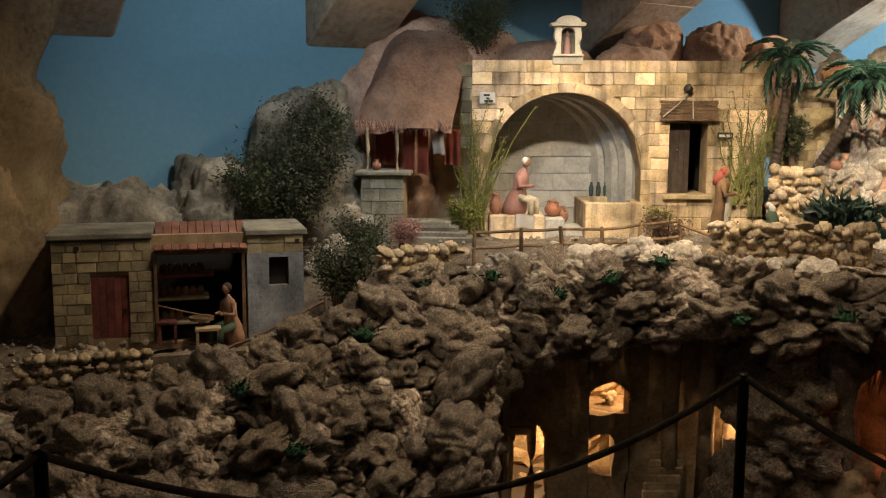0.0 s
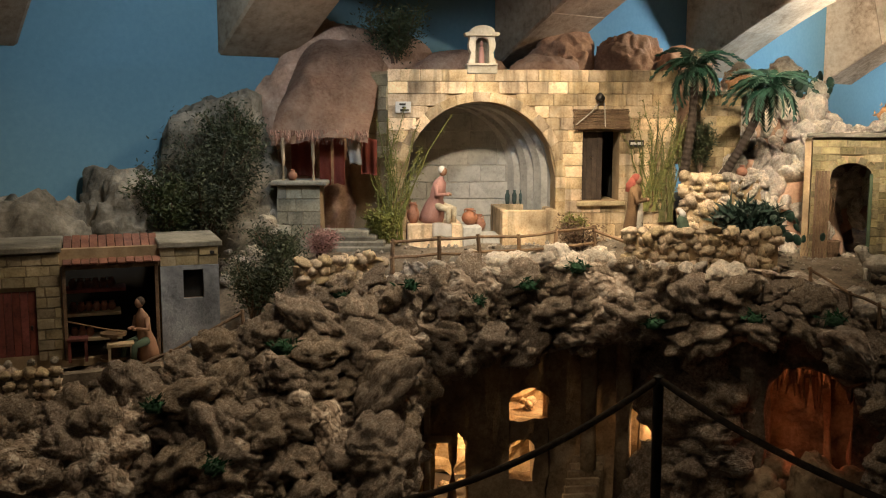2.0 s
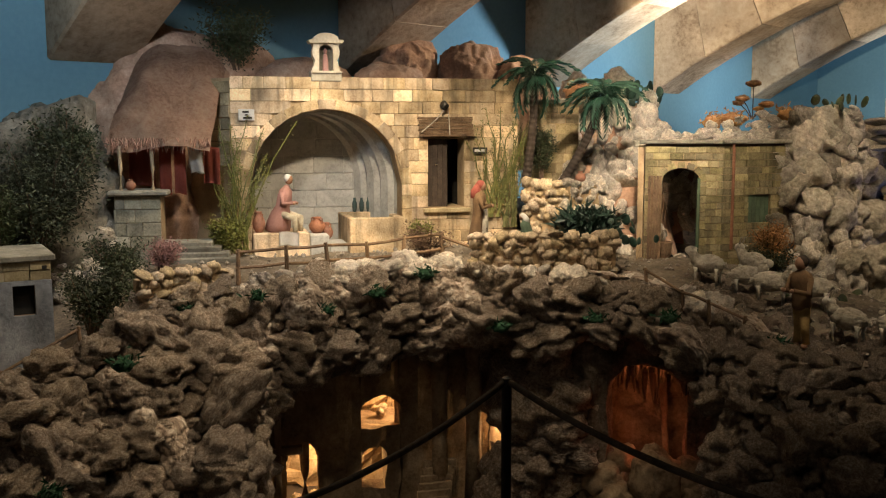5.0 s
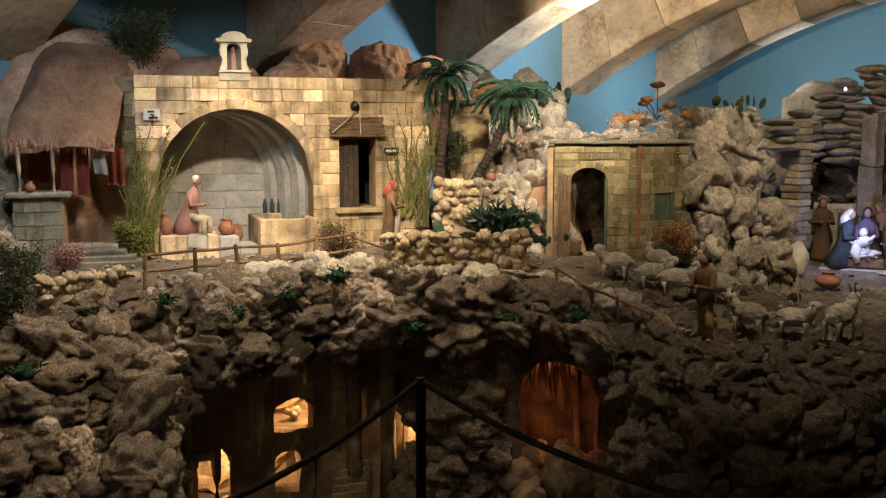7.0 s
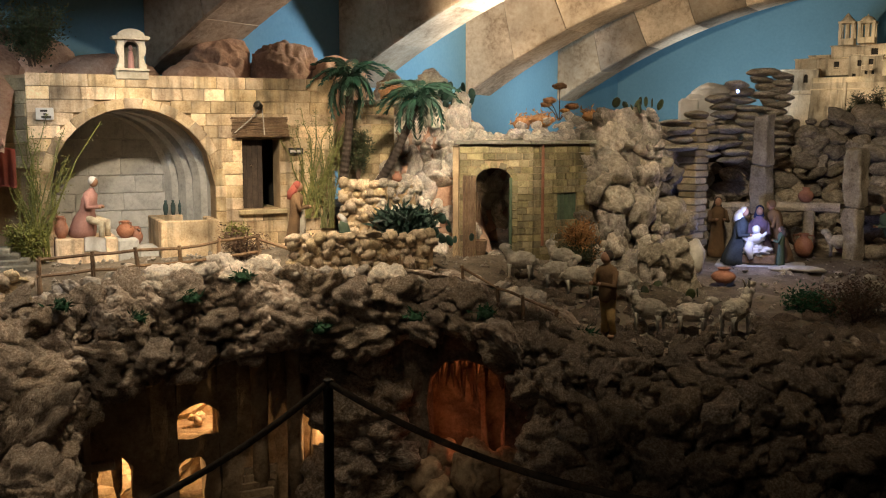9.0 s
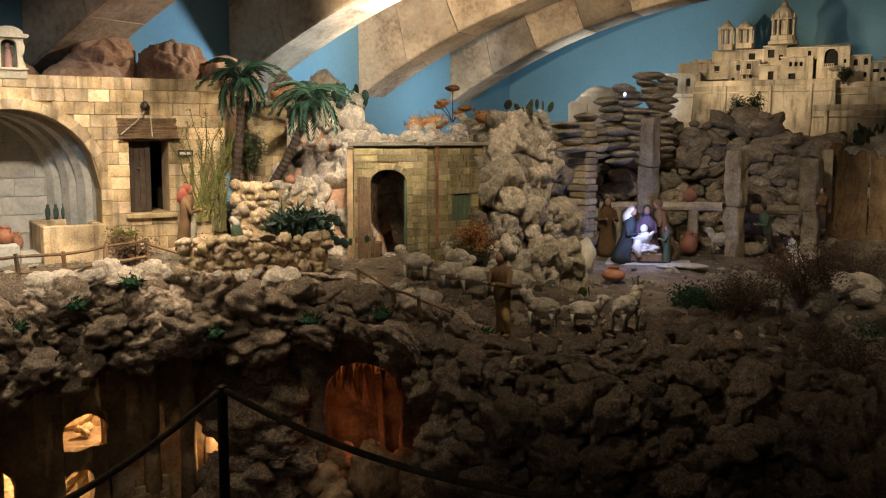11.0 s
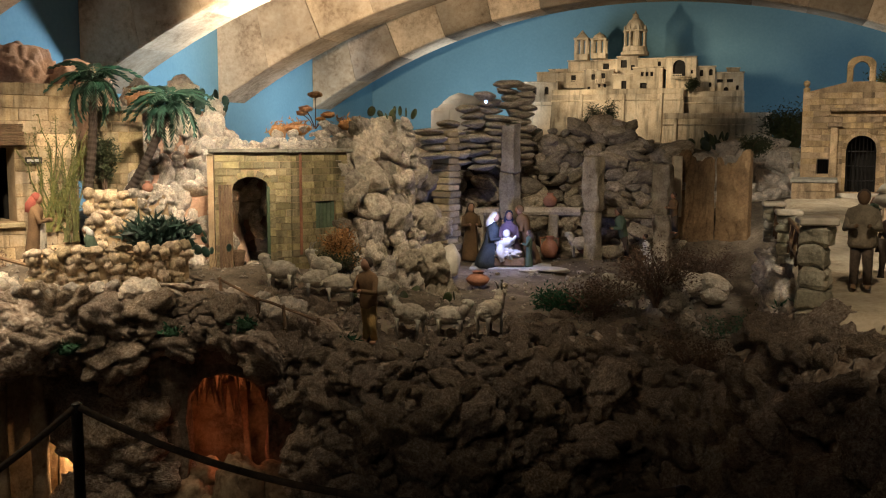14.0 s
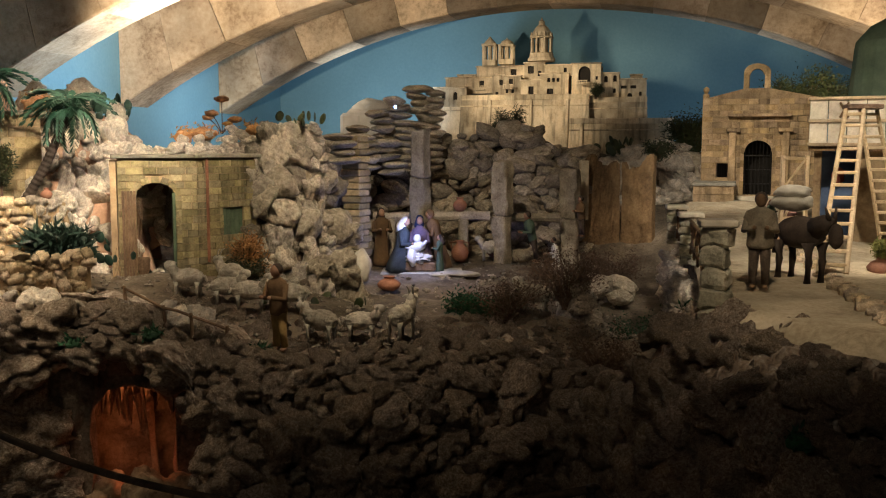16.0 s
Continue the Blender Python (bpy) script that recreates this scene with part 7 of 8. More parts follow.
solid("manger", bm, WOOD, "low wooden manger at the centre of the stable", "manger")
for i, (x, y, s, tn, lab, gt) in enumerate(((-1.55, 3.42, 0.2, 20, "cream sheep standing on the rocky bank", False), (-1.2, 3.26, 0.2, 170, "brown-cream goat beside the shepherd", True), (-1.06, 3.3, 0.18, 10, "cream sheep grazing near the bank's edge", False),
                                            (-0.92, 3.34, 0.22, 75, "long-haired cream goat on the bank", True), (-1.85, 3.5, 0.2, 185, "cream sheep by the wooden fence", False), (-1.72, 3.62, 0.2, 160, "cream sheep with curled horns near the gate house", True),
                                            (-1.42, 3.5, 0.2, 200, "cream sheep in the flock behind the shepherd", False), (-1.66, 3.45, 0.19, 30, "cream sheep among the bank rocks", False), (-1.0, 5.68, 0.2, 180, "cream sheep beside the clay pots", False), (-0.52, 4.05, 0.21, 170, "cream lamb standing on a rock", False))):
    sheep(gz(x, y), s, tn, lab, goat=gt)
sheep(gz(-0.82, 5.68), 0.22, 20, "grey sheep lying near the stable posts", BOULDER, True)


def donkey(at, size, turn):
    bm = bmesh.new()
    blob(bm, (0, 0, 0.58), (0.36, 0.17, 0.19), 0.08, 3, 3)
    tube(bm, [(0.26, 0, 0.64), (0.4, 0, 0.72), (0.48, 0, 0.7)], [0.14, 0.1, 0.08], 10)
    blob(bm, (0.55, 0, 0.58), (0.09, 0.075, 0.15), 0.06, 3, 2)
    for s in (-1, 1):
        tube(bm, [(0.48, s * 0.04, 0.76), (0.46, s * 0.08, 0.9)], [0.03, 0.01], 6)
        for x in (-0.24, 0.24):
            tube(bm, [(x, s * 0.1, 0.48), (x + 0.02, s * 0.1, 0.26), (x, s * 0.1, 0.0)], [0.08, 0.045, 0.045], 8)
    tube(bm, [(-0.34, 0, 0.62), (-0.42, 0, 0.45), (-0.42, 0, 0.3)], [0.03, 0.02, 0.03], 6)
    m = Matrix.Translation(at) @ pose(0, 0, 0, 0, 0, turn) @ Matrix.Diagonal((size, size, size, 1))
    bmesh.ops.transform(bm, matrix=m, verts=bm.verts)
    return solid("donkey_figurine", bm, HIDE, "dark brown donkey figurine on the paved road", "figurine", smooth=True)


donkey((0.45, 3.36, 1.15), 0.285, -55)


def sack(at, size, label, mat=SACK):
    bm = bmesh.new()
    blob(bm, (at[0], at[1], at[2] + size[2] * 0.95), size, 0.2, 3, 3)
    solid("sack", bm, mat, label, "sack", smooth=True)


sack((0.42, 3.38, 1.385), (0.07, 0.06, 0.032), "pale full sack across the donkey's back")
sack((0.42, 3.37, 1.425), (0.06, 0.05, 0.025), "second pale sack on the donkey's load")
sack(gz(-1.5, 4.68), (0.05, 0.045, 0.085), "tied white sack standing by the stable pillar")
sack((-1.08, 5.14, 0.885), (0.12, 0.06, 0.016), "white cloth bundle lying by the crib")
sack((-1.18, 5.1, 0.885), (0.06, 0.05, 0.014), "folded white cloth on the stable floor")


def jar(at, r, h, label, mat=TERRACOTTA, handles=True):
    root = thing("clay_jar", at, label, "jar")
    bm = bmesh.new()
    lathe(bm, [(r * 0.5, 0), (r * 0.85, h * 0.2), (r, h * 0.45), (r * 0.75, h * 0.7), (r * 0.42, h * 0.82), (r * 0.42, h * 0.92), (r * 0.55, h), (r * 0.45, h), (r * 0.35, h * 0.9)], Matrix.Translation(at), 16)
    part("body", bm, mat, root, smooth=True)
    if handles:
        for s in (-1, 1):
            bm = bmesh.new()
            p = Vector(at)
            tube(bm, [p + Vector((s * r * 0.45, 0, h * 0.92)), p + Vector((s * r * 1.0, 0, h * 0.9)), p + Vector((s * r * 0.95, 0, h * 0.6))], r * 0.1, 6)
            part("handle", bm, mat, root)


jar(on_wall(C0, C1, 0.115, 0.02, 1.15), 0.03, 0.095, "tall orange clay jug on the arch bench")
jar(on_wall(C0, C1, 0.385, 0.08, 1.135), 0.04, 0.075, "round orange clay jar on the wash-house step")
jar(on_wall(C0, C1, 0.43, 0.11, 1.1), 0.035, 0.08, "round clay jar beside the trough")
jar(gz(-1.3, 4.5), 0.06, 0.07, "wide clay bowl-jar on the stable ground", handles=False)
jar(gz(-1.18, 5.62), 0.055, 0.13, "red clay jar near the manger rail")
jar(gz(-1.0, 5.85), 0.06, 0.1, "red clay jar under the stone rail")
jar((-1.2, 5.72, 1.205), 0.045, 0.085, "red clay jar standing on the manger rail", handles=False)
jar((-3.68, 2.0, 1.365), 0.022, 0.045, "small red clay jug on the stone pier", handles=False)
jar((-2.55, 3.6, 1.375), 0.025, 0.05, "small clay flower pot on the palm terrace", handles=False)
jar((0.74, 3.52, 1.155), 0.05, 0.07, "orange clay flower pot on the paving", handles=False)
cloth("hanging_cloth", C0, C1, 0.2, 0.29, -0.037, 1.09, 1.155, CLOTH_WHITE, "white cloth draped over the arch bench", 0.003, 1)
for k in range(5):
    bm = bmesh.new()
    lathe(bm, [(0.008, 0), (0.012, 0.02), (0.012, 0.045), (0.006, 0.06), (0.007, 0.07)], Matrix.Translation(on_wall(C0, C1, 0.6 + 0.035 * k, 0.32, 1.21)), 10)
    solid("glass_bottle", bm, WATER, "small grey-green bottle on the trough's edge", "bottle", "trough bottles", smooth=True)

# ---- plants ----


def leaves(bm, centres, size, rng, slot=0, long=1.8, droop=0.0):
    for c in centres:
        d = Vector((rng.uniform(-1, 1), rng.uniform(-1, 1), rng.uniform(-0.6, 1) - droop)).normalized()
        q = d.to_track_quat("Y", "Z") @ Euler((0, rng.uniform(0, 6.28), 0)).to_quaternion()
        s = size * rng.uniform(0.8, 1.6)
        c = Vector(c)
        pts = [(0, 0, 0), (0.3 * s, long * s * 0.4, 0.08 * s), (0, long * s, 0), (-0.3 * s, long * s * 0.4, 0.08 * s)]
        bm.faces.new([bm.verts.new(c + q @ Vector(p)) for p in pts]).material_index = slot


def bush(name, at, radii, n, size, mat, label, seed, stems=9, category="shrub", twig=DRY_TWIG, long=1.8):
    rng = random.Random(seed)
    root = thing(name, at, label, category)
    base = Vector(at)
    bs, bl = bmesh.new(), bmesh.new()
    cs = []
    for k in range(stems):
        a = rng.uniform(0, 6.28)
        t = rng.uniform(0.35, 1.0)
        tip = base + Vector((radii[0] * t * math.cos(a), radii[1] * t * math.sin(a), radii[2] * rng.uniform(0.6, 1.05)))
        mid = base.lerp(tip, 0.5) + Vector((rng.uniform(-0.1, 0.1) * radii[0], rng.uniform(-0.1, 0.1) * radii[1], 0.12 * radii[2]))
        tube(bs, [base + Vector((rng.uniform(-0.1, 0.1) * radii[0], rng.uniform(-0.1, 0.1) * radii[1], 0)), mid, tip], [0.005, 0.004, 0.0015], 5)
        for i in range(n * 8 // stems):
            u = rng.uniform(0.25, 1.0)
            p = (base.lerp(mid, u * 2) if u < 0.5 else mid.lerp(tip, u * 2 - 1))
            sp = 0.22 * min(radii)
            cs.append(p + Vector((rng.gauss(0, sp), rng.gauss(0, sp), rng.gauss(0, sp))))
    leaves(bl, cs, size * 0.72, rng, long=long)
    tagged(part("twiggery", bs, twig, root), "", "", "", "stuff")
    tagged(part("foliage", bl, mat, root), "", "", "", "stuff")
    return root


bush("shrub", (-3.72, 1.62, 1.1), (0.2, 0.24, 0.45), 1500, 0.012, LEAF, "dense dark green shrub on the grey rocks", 1, 22)
bush("shrub", (-3.68, 1.45, 1.15), (0.12, 0.14, 0.24), 500, 0.012, LEAF, "dark green shrub spreading over the workshop roof", 2, 12)
bush("shrub", (-3.8, 1.78, 1.3), (0.12, 0.14, 0.4), 700, 0.012, LEAF, "tall dark green shrub against the grey rock", 3, 14)
bush("shrub", (-3.3, 1.62, 0.86), (0.12, 0.14, 0.26), 600, 0.011, LEAF, "olive green shrub at the workshop's end wall", 4, 14)
bush("shrub", (-3.45, 1.8, 1.0), (0.12, 0.12, 0.18), 400, 0.01, LEAF, "low olive shrub on the yard slope", 5, 10)
bush("shrub", (-3.95, 2.72, 1.9), (0.16, 0.22, 0.26), 520, 0.014, LEAF, "dark shrub growing on top of the red cliff", 6, 12)
bush("heather", (-3.5, 2.02, 1.05), (0.09, 0.1, 0.1), 350, 0.008, CLOTH_PINK, "dry purplish heather at the pier's foot", 7, 14)
bush("shrub", (-3.56, 2.38, 1.06), (0.07, 0.07, 0.16), 300, 0.012, LEAF_IVY, "bright green leafy plant at the house corner", 8, 10)
bush("shrub", (-2.98, 3.0, 1.1), (0.05, 0.05, 0.1), 180, 0.011, LEAF_IVY, "small bright green plant by the rail fence", 9, 8)
bush("dry_bush", (-2.86, 2.92, 1.06), (0.1, 0.1, 0.13), 260, 0.009, DRY_TWIG, "brown dry bush at the terrace edge", 10, 14)
bush("dry_bush", (-0.42, 4.4, 0.85), (0.18, 0.2, 0.26), 700, 0.009, DRY_TWIG, "dark reddish-brown dry bush near the stream bed", 11, 24)
bush("shrub", (-0.75, 4.0, 0.86), (0.2, 0.14, 0.09), 500, 0.012, MOSS, "low dark green plants on the bank", 12, 16)
bush("shrub", (-2.85, 3.7, 1.37), (0.06, 0.08, 0.24), 350, 0.012, LEAF, "dark green shrub behind the palm trunks", 13, 9)
bush("cypress", (-1.25, 7.9, 1.5), (0.14, 0.12, 0.38), 700, 0.014, LEAF, "dark green bushy tree below the town wall", 14, 16, "tree")
bush("tree", (0.2, 8.3, 1.45), (0.26, 0.2, 0.38), 800, 0.018, LEAF, "dark olive tree beside the town bastion", 15, 18, "tree")
bush("tree", (0.95, 7.4, 1.75), (0.24, 0.2, 0.36), 600, 0.018, LEAF, "dark tree behind the chapel gable", 16, 14, "tree")
bush("tree", (1.3, 7.6, 1.7), (0.24, 0.2, 0.42), 600, 0.018, LEAF, "dark tree between chapel and mill", 17, 14, "tree")
bush("shrub", (-0.62, 9.0, 2.03), (0.09, 0.05, 0.13), 260, 0.012, LEAF, "green shrub growing on the town rampart", 18, 8)
bush("potted_plant", (0.74, 3.52, 1.215), (0.05, 0.05, 0.06), 200, 0.01, LEAF_IVY, "small green plant in the clay pot", 19, 8)
bush("orange_bush", gz(-1.82, 3.98, 0.02), (0.07, 0.08, 0.16), 420, 0.009, ORANGE_MOSS, "orange dyed bush beside the gate house", 20, 14)
bush("dry_bush", gz(-0.25, 5.2), (0.16, 0.14, 0.2), 400, 0.01, DRY_TWIG, "brown dry shrub by the ruined wall", 21, 14)
bush("shrub", (-0.05, 6.9, 1.5), (0.14, 0.1, 0.12), 300, 0.012, LEAF, "low green shrub on the far rocks", 22, 10)
bush("shrub", (-2.28, 3.3, 1.08), (0.06, 0.06, 0.08), 180, 0.009, DRY_TWIG, "dry twigs at the end of the terrace wall", 23, 8)


bush("dry_bush", (-0.1, 4.25, 0.63), (0.14, 0.2, 0.2), 420, 0.009, MOSS, "dark green brush choking the stream bed", 24, 14)
bush("dry_bush", (-0.2, 3.72, 0.66), (0.18, 0.16, 0.2), 420, 0.009, DRY_TWIG, "dark dry brush at the stream bed's mouth", 25, 14)
bush("dry_bush", gz(-0.62, 3.85), (0.2, 0.16, 0.14), 420, 0.009, DRY_TWIG, "low dry brush on the bank below the stable", 26, 14)
bush("shrub", gz(-1.75, 3.85), (0.1, 0.1, 0.08), 260, 0.009, LEAF, "low green plants at the boulders' foot", 27, 10)
bush("dry_bush", (-2.62, 3.05, 1.07), (0.08, 0.06, 0.1), 200, 0.008, DRY_TWIG, "small dry plant on the terrace wall", 28, 9)
bush("shrub", (-3.15, 1.75, 0.95), (0.08, 0.1, 0.1), 220, 0.009, LEAF, "low green plant on the rock slope", 29, 9)


def ivy(p0, p1, u0, z0, z1, width, n, seed, label):
    rng = random.Random(seed)
    root = thing("ivy", on_wall(p0, p1, u0, -0.02, z0), label, "climbing plant")
    bs, bl = bmesh.new(), bmesh.new()
    cs = []
    for k in range(13):
        pts = []
        u = u0 + rng.uniform(-0.03, 0.03)
        top = z0 + (z1 - z0) * rng.uniform(0.55, 1.0)
        drift = rng.uniform(-width, width) * 1.35
        for i in range(8):
            t = i / 7
            pts.append(on_wall(p0, p1, u + drift * t ** 1.4 + rng.uniform(-0.014, 0.014), -0.022 + rng.uniform(-0.008, 0.0), z0 + (top - z0) * t))
        tube(bs, pts, [0.005 * (1 - 0.7 * i / 7) for i in range(8)], 5)
        for i in range(n * 3 // 13):
            t = rng.uniform(0.15, 1) * 6.99
            a = pts[int(t)].lerp(pts[int(t) + 1], t - int(t))
            cs.append(a + Vector((rng.gauss(0, 0.011), rng.gauss(0, 0.008), rng.gauss(0, 0.011))))
    leaves(bl, cs, 0.0062, rng)
    tagged(part("twiggery", bs, LEAF_IVY, root), "", "", "", "stuff")
    tagged(part("foliage", bl, LEAF_IVY, root), "", "", "", "stuff")


ivy(C0, C1, 0.0, 1.06, 1.72, 0.12, 480, 1, "yellow-green ivy climbing the house corner")
ivy(C0, C1, 0.03, 1.06, 1.66, 0.24, 330, 2, "yellow-green ivy creeping toward the arch")
ivy(C0, C1, 1.22, 1.2, 1.78, 0.15, 480, 3, "yellow-green ivy climbing beside the house door")
ivy(C0, C1, 1.29, 1.15, 1.66, 0.06, 300, 4, "bright green ivy on the house's far corner")

bush("agave", (-2.43, 3.5, 1.08), (0.13, 0.09, 0.15), 260, 0.034, AGAVE, "dense blue-green agave clump below the palm terrace", 30, 16, long=2.6)

# palms
fb = bmesh.new()
rng = random.Random(31)
mid = [Vector((0, 0.23 * t, 0.075 * math.sin(t * 2.4) - 0.13 * t * t)) for t in [i / 14 for i in range(15)]]
tube(fb, mid, [0.004 * (1 - 0.8 * i / 14) for i in range(15)], 4)
for i in range(2, 15):
    for s in (-1, 1):
        ln = 0.085 * (1 - 0.55 * i / 14) * rng.uniform(0.85, 1.1)
        a = mid[i]
        tip = a + Vector((s * ln * 0.75, ln * 0.65, -0.028 - 0.02 * rng.random()))
        w = Vector((0, 0.011, 0))
        fb.faces.new([fb.verts.new(p) for p in (a - w * 0.5, a.lerp(tip, 0.5) - w, tip, a.lerp(tip, 0.5) + w)])
FROND = mesh_from(fb, "palm_frond", PALM_LEAF)


def palm(base, top, bend, label, seed, fronds=26, scale=1.0):
    rng = random.Random(seed)
    root = thing("palm_tree", base, label, "palm tree", "palms")
    b, t = Vector(base), Vector(top)
    bm = bmesh.new()
    pts, rad = [], []
    for i in range(41):
        k = i / 40
        pts.append(b.lerp(t, k) + Vector(bend) * math.sin(k * 3.14))
        rad.append((0.022 - 0.006 * k) * (1.12 if i % 2 else 0.95))
    tube(bm, pts, rad, 12)
    part("trunk", bm, HIDE, root, "dark ringed trunk")
    for k in range(fronds):
        a = 360 * k / fronds * 2.4 + rng.uniform(-12, 12)
        lift = -55 + 105 * (k / fronds) + rng.uniform(-8, 8)
        s = scale * rng.uniform(0.85, 1.15)
        piece("frond", FROND, root, Matrix.Translation(t) @ pose(0, 0, 0, 0, 0, a) @ pose(0, 0, 0, lift) @ Matrix.Diagonal((s, s, s, 1)))


palm((-2.867, 3.598, 1.36), (-2.835, 3.62, 1.86), (0.015, 0, 0), "upright palm tree with glossy green fronds", 1, 30, 0.68)
palm((-2.68, 3.63, 1.36), (-2.52, 3.73, 1.76), (0.02, -0.01, -0.01), "leaning palm tree beside the white rocks", 2, 30, 0.68)


def cactus(name, at, spread, n, size, label, seed, mat=AGAVE):
    rng = random.Random(seed)
    root = thing(name, at, label, "cactus")
    for k in range(n):
        bm = bmesh.new()
        s = size * rng.uniform(0.7, 1.2)
        m = Matrix.Translation(Vector(at) + Vector((rng.gauss(0, spread[0]), rng.gauss(0, spread[1]), rng.uniform(0.2, 1) * spread[2]))) @ pose(0, 0, 0, rng.uniform(-30, 30), rng.uniform(-35, 35), rng.uniform(0, 180)) @ Matrix.Diagonal((s, s * 0.25, s * 1.4, 1))
        bmesh.ops.create_icosphere(bm, subdivisions=2, radius=1, matrix=m)
        part("pad", bm, mat, root, smooth=True)


cactus("prickly_pear", (-2.4, 3.53, 1.1), (0.1, 0.06, 0.12), 90, 0.018, "dense dark green succulent clump below the palm terrace", 1)
cactus("prickly_pear", (-2.72, 4.35, 1.72), (0.05, 0.04, 0.13), 34, 0.02, "dark green prickly pear on top of the pale rocks", 2)
cactus("prickly_pear", (-1.75, 4.5, 1.7), (0.06, 0.06, 0.05), 10, 0.018, "small dark prickly pear on the boulder stack", 3, LEAF)
cactus("prickly_pear", (-0.35, 7.2, 1.55), (0.07, 0.05, 0.1), 16, 0.03, "dark prickly pear below the town", 4, LEAF)
cactus("prickly_pear", (-1.55, 3.75, 0.93), (0.12, 0.1, 0.03), 16, 0.02, "low green succulents behind the flock", 5, LEAF)


def moss(at, size, mat, label, n=90, seed=1):
    rng = random.Random(seed)
    root = thing("moss_tuft", at, label, "moss")
    bm, bl = bmesh.new(), bmesh.new()
    blob(bm, at, size, 0.35, 5, 3)
    part("cushion", bm, mat, root, smooth=True)
    cs = [Vector(at) + Vector((rng.gauss(0, 0.6) * size[0], rng.gauss(0, 0.6) * size[1], abs(rng.gauss(0, 0.7)) * size[2])) for _ in range(n)]
    leaves(bl, cs, 0.01, rng, long=2.2)
    tagged(part("fuzz", bl, mat, root), "", "", "", "stuff")


for i, (p, s) in enumerate(((polar(-62.3, 3.18, 0.86), 0.045), (polar(-69.8, 3.1, 0.71), 0.04), (polar(-58.8, 3.52, 0.98), 0.04), (polar(-54.5, 3.55, 1.0), 0.03), (polar(-47.5, 3.62, 0.99), 0.035), (polar(-40.0, 3.6, 0.86), 0.04), (polar(-50.5, 3.6, 0.93), 0.03), (polar(-44.5, 3.7, 1.05), 0.04), (polar(-66.5, 2.9, 0.56), 0.04), (polar(-34.2, 3.6, 0.9), 0.04), (polar(-30.0, 3.5, 0.93), 0.04), (polar(8.0, 2.3, 0.92), 0.05), (polar(-24, 3.3, 0.9), 0.035), (polar(2.0, 3.6, 1.0), 0.05))):
    moss(p, (s * 0.75, s * 0.75, s * 0.45), MOSS, "dark green moss tuft clinging to the rocks", 90, i)
for i, (p, s) in enumerate((((-2.2, 4.35, 1.66), (0.07, 0.06, 0.03)), ((-2.28, 4.3, 1.64), (0.04, 0.04, 0.035)), ((-1.78, 3.95, 1.05), (0.06, 0.06, 0.04)), ((-2.95, 4.15, 1.8), (0.08, 0.08, 0.04)), ((-1.95, 4.4, 1.68), (0.04, 0.04, 0.025)))):
    moss(p, s, ORANGE_MOSS, "orange dried moss cushion among the rocks", 120, 40 + i)
root = thing("orange_shrub", (-2.12, 4.4, 1.66), "thin orange dried shrub with flat flower heads", "shrub")
for k, (dx, dz, s) in enumerate(((0.0, 0.17, 0.035), (-0.055, 0.1, 0.035), (-0.075, 0.08, 0.03), (0.07, 0.07, 0.035), (0.03, 0.05, 0.025))):
    bm = bmesh.new()
    tube(bm, [(-2.12, 4.4, 1.66), (-2.12 + dx * 0.5, 4.4, 1.66 + dz * 0.6), (-2.12 + dx, 4.4, 1.66 + dz)], 0.0025, 5)
    part("stem", bm, DRY_TWIG, root)
    bm = bmesh.new()
    blob(bm, (-2.12 + dx, 4.4, 1.66 + dz), (s, s, s * 0.45), 0.35, 6, 3)
    part("flower_head", bm, ORANGE_MOSS, root, smooth=True)

# ---- rustic fences ----


def fence(name, posts, label, post_h=0.1, r=0.009, mat=WOOD, rails=(0.35, 0.9), lean=0.01, seed=1):
    rng = random.Random(seed)
    root = thing(name, posts[0], label, "fence")
    tops = []
    for p in posts:
        p = Vector(p)
        t = p + Vector((rng.uniform(-lean, lean), rng.uniform(-lean, lean), post_h * rng.uniform(0.95, 1.1)))
        bm = bmesh.new()
        tube(bm, [p - Vector((0, 0, 0.03)), p.lerp(t, 0.5) + Vector((rng.uniform(-0.004, 0.004), 0, 0)), t], [r * 1.1, r, r * 0.85], 7)
        part("post", bm, mat, root)
        tops.append((p, t))
    for (a, b), (c, d) in zip(tops, tops[1:]):
        for k in rails:
            bm = bmesh.new()
            p, q = a.lerp(b, k), c.lerp(d, k)
            tube(bm, [p.lerp(q, -0.06), p.lerp(q, 0.5) + Vector((0, 0, rng.uniform(-0.006, 0.006))), p.lerp(q, 1.06)], r * 0.75, 6)
            part("rail", bm, mat, root)
    return root


fence("rail_fence", [(-3.177, 2.174, 1.03), (-3.097, 2.35, 1.04), (-3.0, 2.49, 1.045), (-2.92, 2.63, 1.05), (-2.85, 2.77, 1.06), (-2.78, 2.93, 1.07)], "rustic brown branch fence along the terrace edge", 0.105, 0.009)
fence("yard_fence", [(-3.13, 1.06, 0.71), (-3.1, 1.2, 0.75), (-3.09, 1.32, 0.8), (-3.07, 1.46, 0.86)], "thin brown branch fence along the yard path", 0.09, 0.007, rails=(0.9,), seed=2)
fence("bank_fence", [(-1.95, 3.2, 0.98), (-1.76, 3.14, 0.93), (-1.62, 3.09, 0.9), (-1.48, 3.06, 0.87)], "dark wooden rail fence sloping down the bank", 0.1, 0.007, rails=(0.9,), seed=3)
bm = bmesh.new()
tube(bm, [(-2.78, 2.93, 1.16), (-2.68, 3.0, 1.12), (-2.55, 3.04, 1.07)], 0.007, 6)
solid("fallen_branch", bm, WOOD, "crooked brown branch sloping from the fence", "branch")

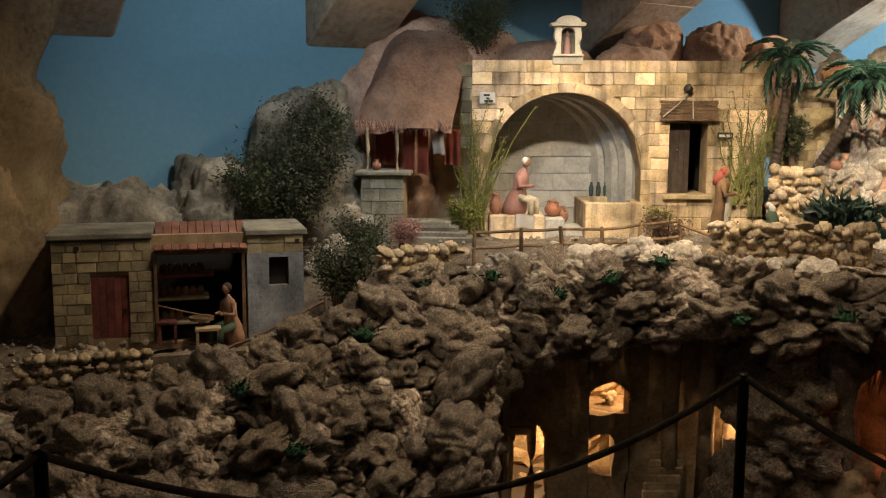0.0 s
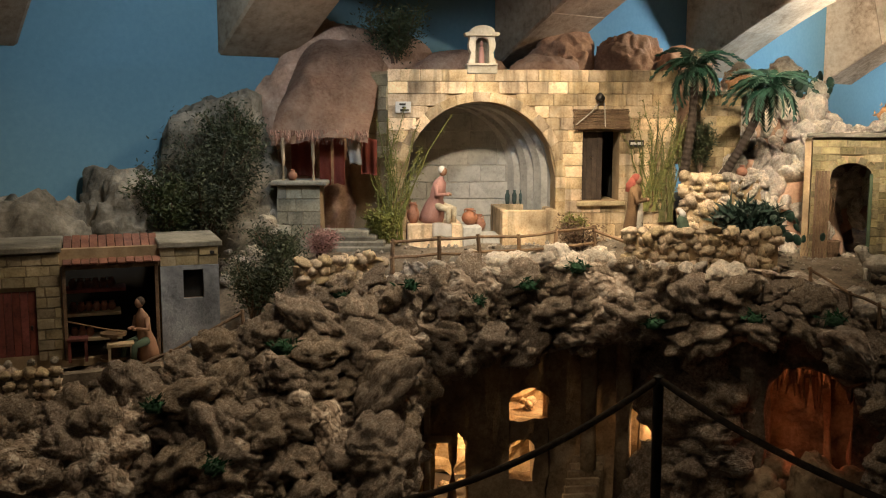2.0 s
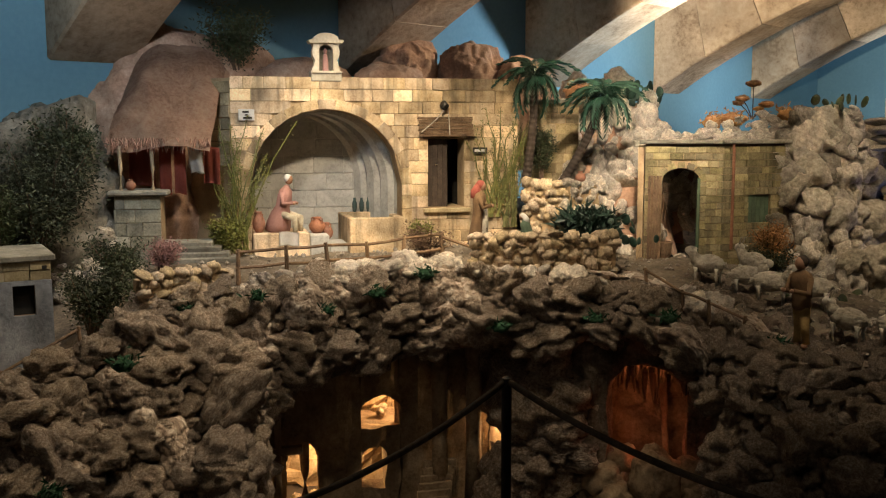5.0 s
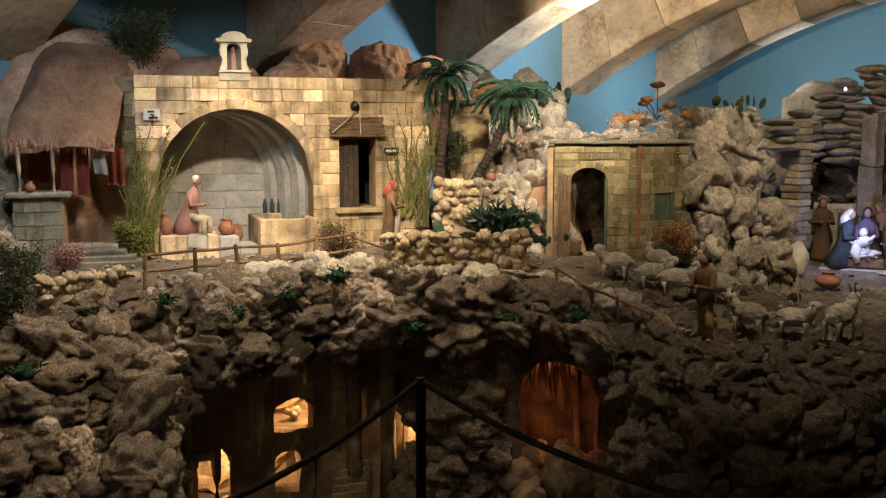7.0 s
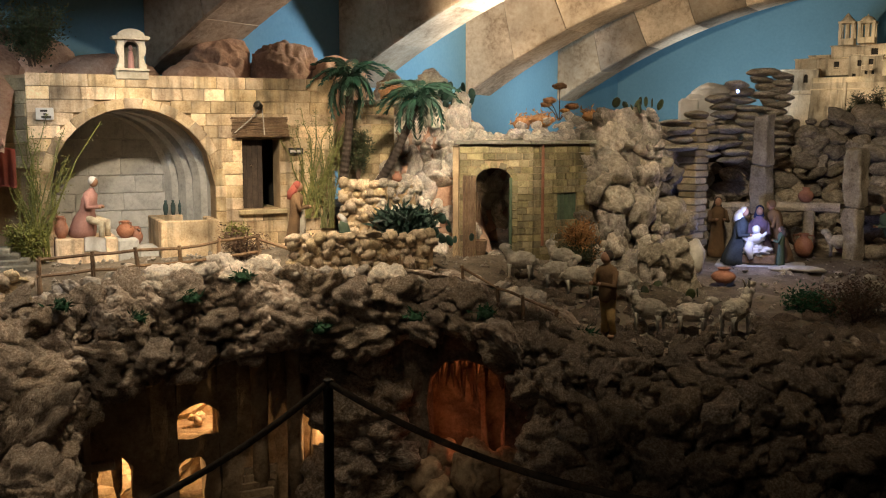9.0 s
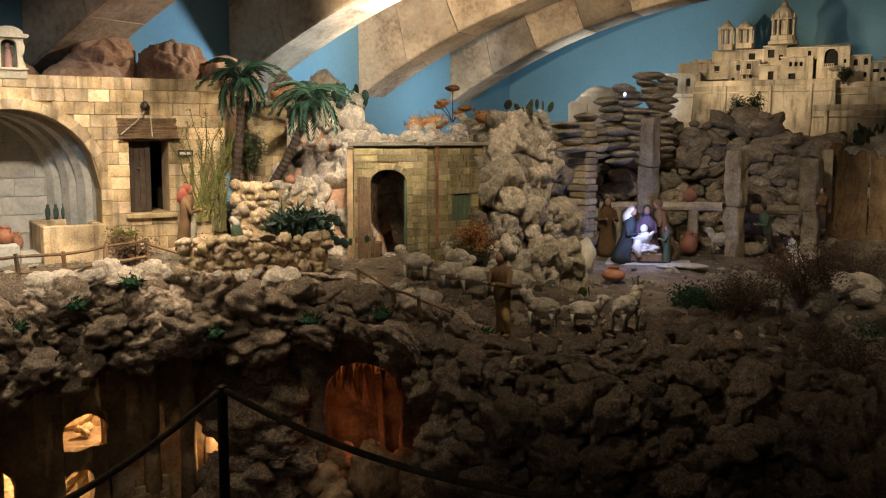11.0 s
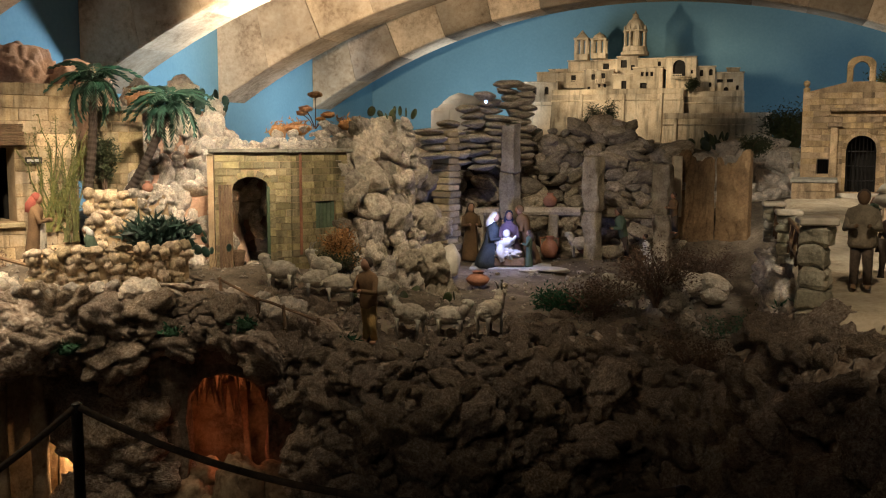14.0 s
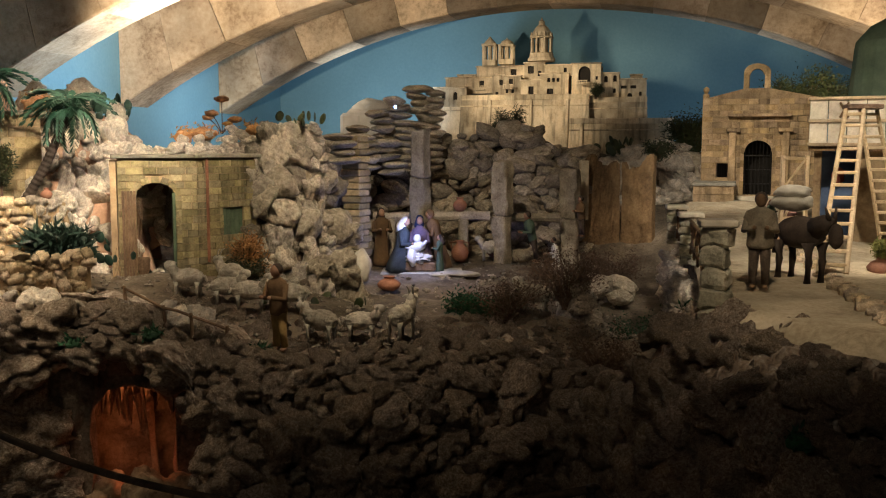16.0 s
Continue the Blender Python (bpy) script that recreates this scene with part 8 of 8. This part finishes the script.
# ---- loose rocks on the field and rim ----
for nm, h0, h1, d0, d1, n, s0, s1, meshes, lab, sd in (("rim_rocks", -56, -27, -0.06, 0.2, 170, 0.035, 0.12, PALE_ROCKS, "pale rocks strewn along the bridge rim", 5), ("field_rocks", -29, -4, -0.05, 0.5, 240, 0.025, 0.075, TUFA_ROCKS, "brown pitted rocks strewn on the shepherds' field", 6),
                                                       ("yard_rocks", -80, -56, -0.05, 0.16, 110, 0.025, 0.08, TUFA_ROCKS, "small pitted rocks along the yard path", 7), ("road_rim_rocks", -1, 20, -0.16, 0.03, 130, 0.03, 0.1, TUFA_ROCKS, "knobbly rocks along the road's broken edge", 9), ("field_stones", -27, -2, 0.5, 1.9, 150, 0.012, 0.05, ROUND_ROCKS, "small grey stones scattered before the stable", 8)):
    rng = random.Random(sd)
    hm = (h0 + h1) / 2
    c = polar(hm, smooth_rim(hm, 1), 0)
    root = thing(nm, gz(c.x, c.y), lab, "rocks")
    for i in range(n):
        h = rng.uniform(h0, h1)
        p = polar(h, smooth_rim(h, 1) + rng.uniform(d0, d1), 0)
        if nm == "rim_rocks" and -42.5 < h < -32.5 and p.length > smooth_rim(h, 1) - 0.01:
            continue
        s = rng.uniform(s0, s1) * rng.uniform(0.6, 1.0)
        put_rock(root, meshes, (p.x, p.y, ground_z(p.x, p.y) + s * 0.1), (s * 1.2, s, s * 0.75), rng, "rock", 0.8)
root = thing("step_boulders", gz(-0.35, 5.05), "large pale boulders by the stream bed", "rocks")
rng = random.Random(77)
for x, y, s in ((-0.33, 4.95, 0.2), (-0.22, 5.1, 0.17), (-0.45, 5.2, 0.2), (-0.38, 4.8, 0.14), (-0.2, 4.85, 0.13), (-0.5, 4.95, 0.12)):
    put_rock(root, ROUND_ROCKS, (x, y, ground_z(x, y) + s * 0.4), (s * 1.2, s, s * 0.75), rng, "rock", 0.4)

# gravel over the trodden ground
rng = np.random.RandomState(5)
verts, faces = [], []
octa = np.array([(1, 0, 0), (0, 1, 0), (-1, 0, 0), (0, -1, 0), (0, 0, 0.8), (0, 0, -0.8)])
tri = [(0, 1, 4), (1, 2, 4), (2, 3, 4), (3, 0, 4), (1, 0, 5), (2, 1, 5), (3, 2, 5), (0, 3, 5)]
made = 0
while made < 5200:
    h = rng.uniform(-84, 12)
    p = polar(h, smooth_rim(h, 1) + 0.12 + rng.uniform(0, 1) ** 1.5 * 2.2, 0)
    if p.x < WALL_X + 0.1 or (p.x > 0.1 and p.y > 2.5):
        made += 1
        continue
    s = rng.uniform(0.003, 0.013)
    q = octa * s * rng.uniform(0.7, 1.3, (6, 1)) + np.array((p.x, p.y, ground_z(p.x, p.y) + s * 0.3))
    faces += [tuple(len(verts) + i for i in t) for t in tri]
    verts += [tuple(v) for v in q]
    made += 1
me = bpy.data.meshes.new("gravel")
me.from_pydata(verts, [], faces)
me.materials.append(BOULDER)
tagged(new("gravel", me), "loose grey-brown gravel over the model ground", "gravel", kind="stuff")

# ---- visitors' rope barrier ----
STANDS = [(-0.9, -1.3), (-1.857, 0.292), (-1.534, 1.855), (-0.112, 1.739), (1.35, 0.6)]
TOP = 0.975
for x, y in STANDS:
    root = thing("barrier_post", (x, y, 0), "slim black metal barrier post with a rope eye", "barrier post", "rope barrier")
    bm = bmesh.new()
    lathe(bm, [(0.15, 0), (0.15, 0.008), (0.13, 0.016), (0.02, 0.022)], pose(x, y, 0), 24)
    part("base_plate", bm, IRON, root)
    bm = bmesh.new()
    lathe(bm, [(0.0135, 0.016), (0.0135, TOP - 0.02), (0.011, TOP - 0.012)], pose(x, y, 0), 14)
    part("pole", bm, IRON, root)
    bm = bmesh.new()
    lathe(bm, [(0.011, TOP - 0.014), (0.015, TOP - 0.008), (0.013, TOP), (0.004, TOP + 0.004)], pose(x, y, 0), 14)
    part("cap", bm, IRON, root)
for (a, b), sag in zip(zip(STANDS, STANDS[1:]), (0.15, 0.2, 0.11, 0.2)):
    bm = bmesh.new()
    pts = []
    for i in range(41):
        t = i / 40
        pts.append((a[0] + (b[0] - a[0]) * t, a[1] + (b[1] - a[1]) * t, TOP - 0.006 - sag * (1 - (2 * t - 1) ** 2)))
    tube(bm, pts, 0.0085, 8)
    solid("barrier_rope", bm, ROPE, "brown twisted rope sagging between barrier posts", "rope", "rope barrier", smooth=True)
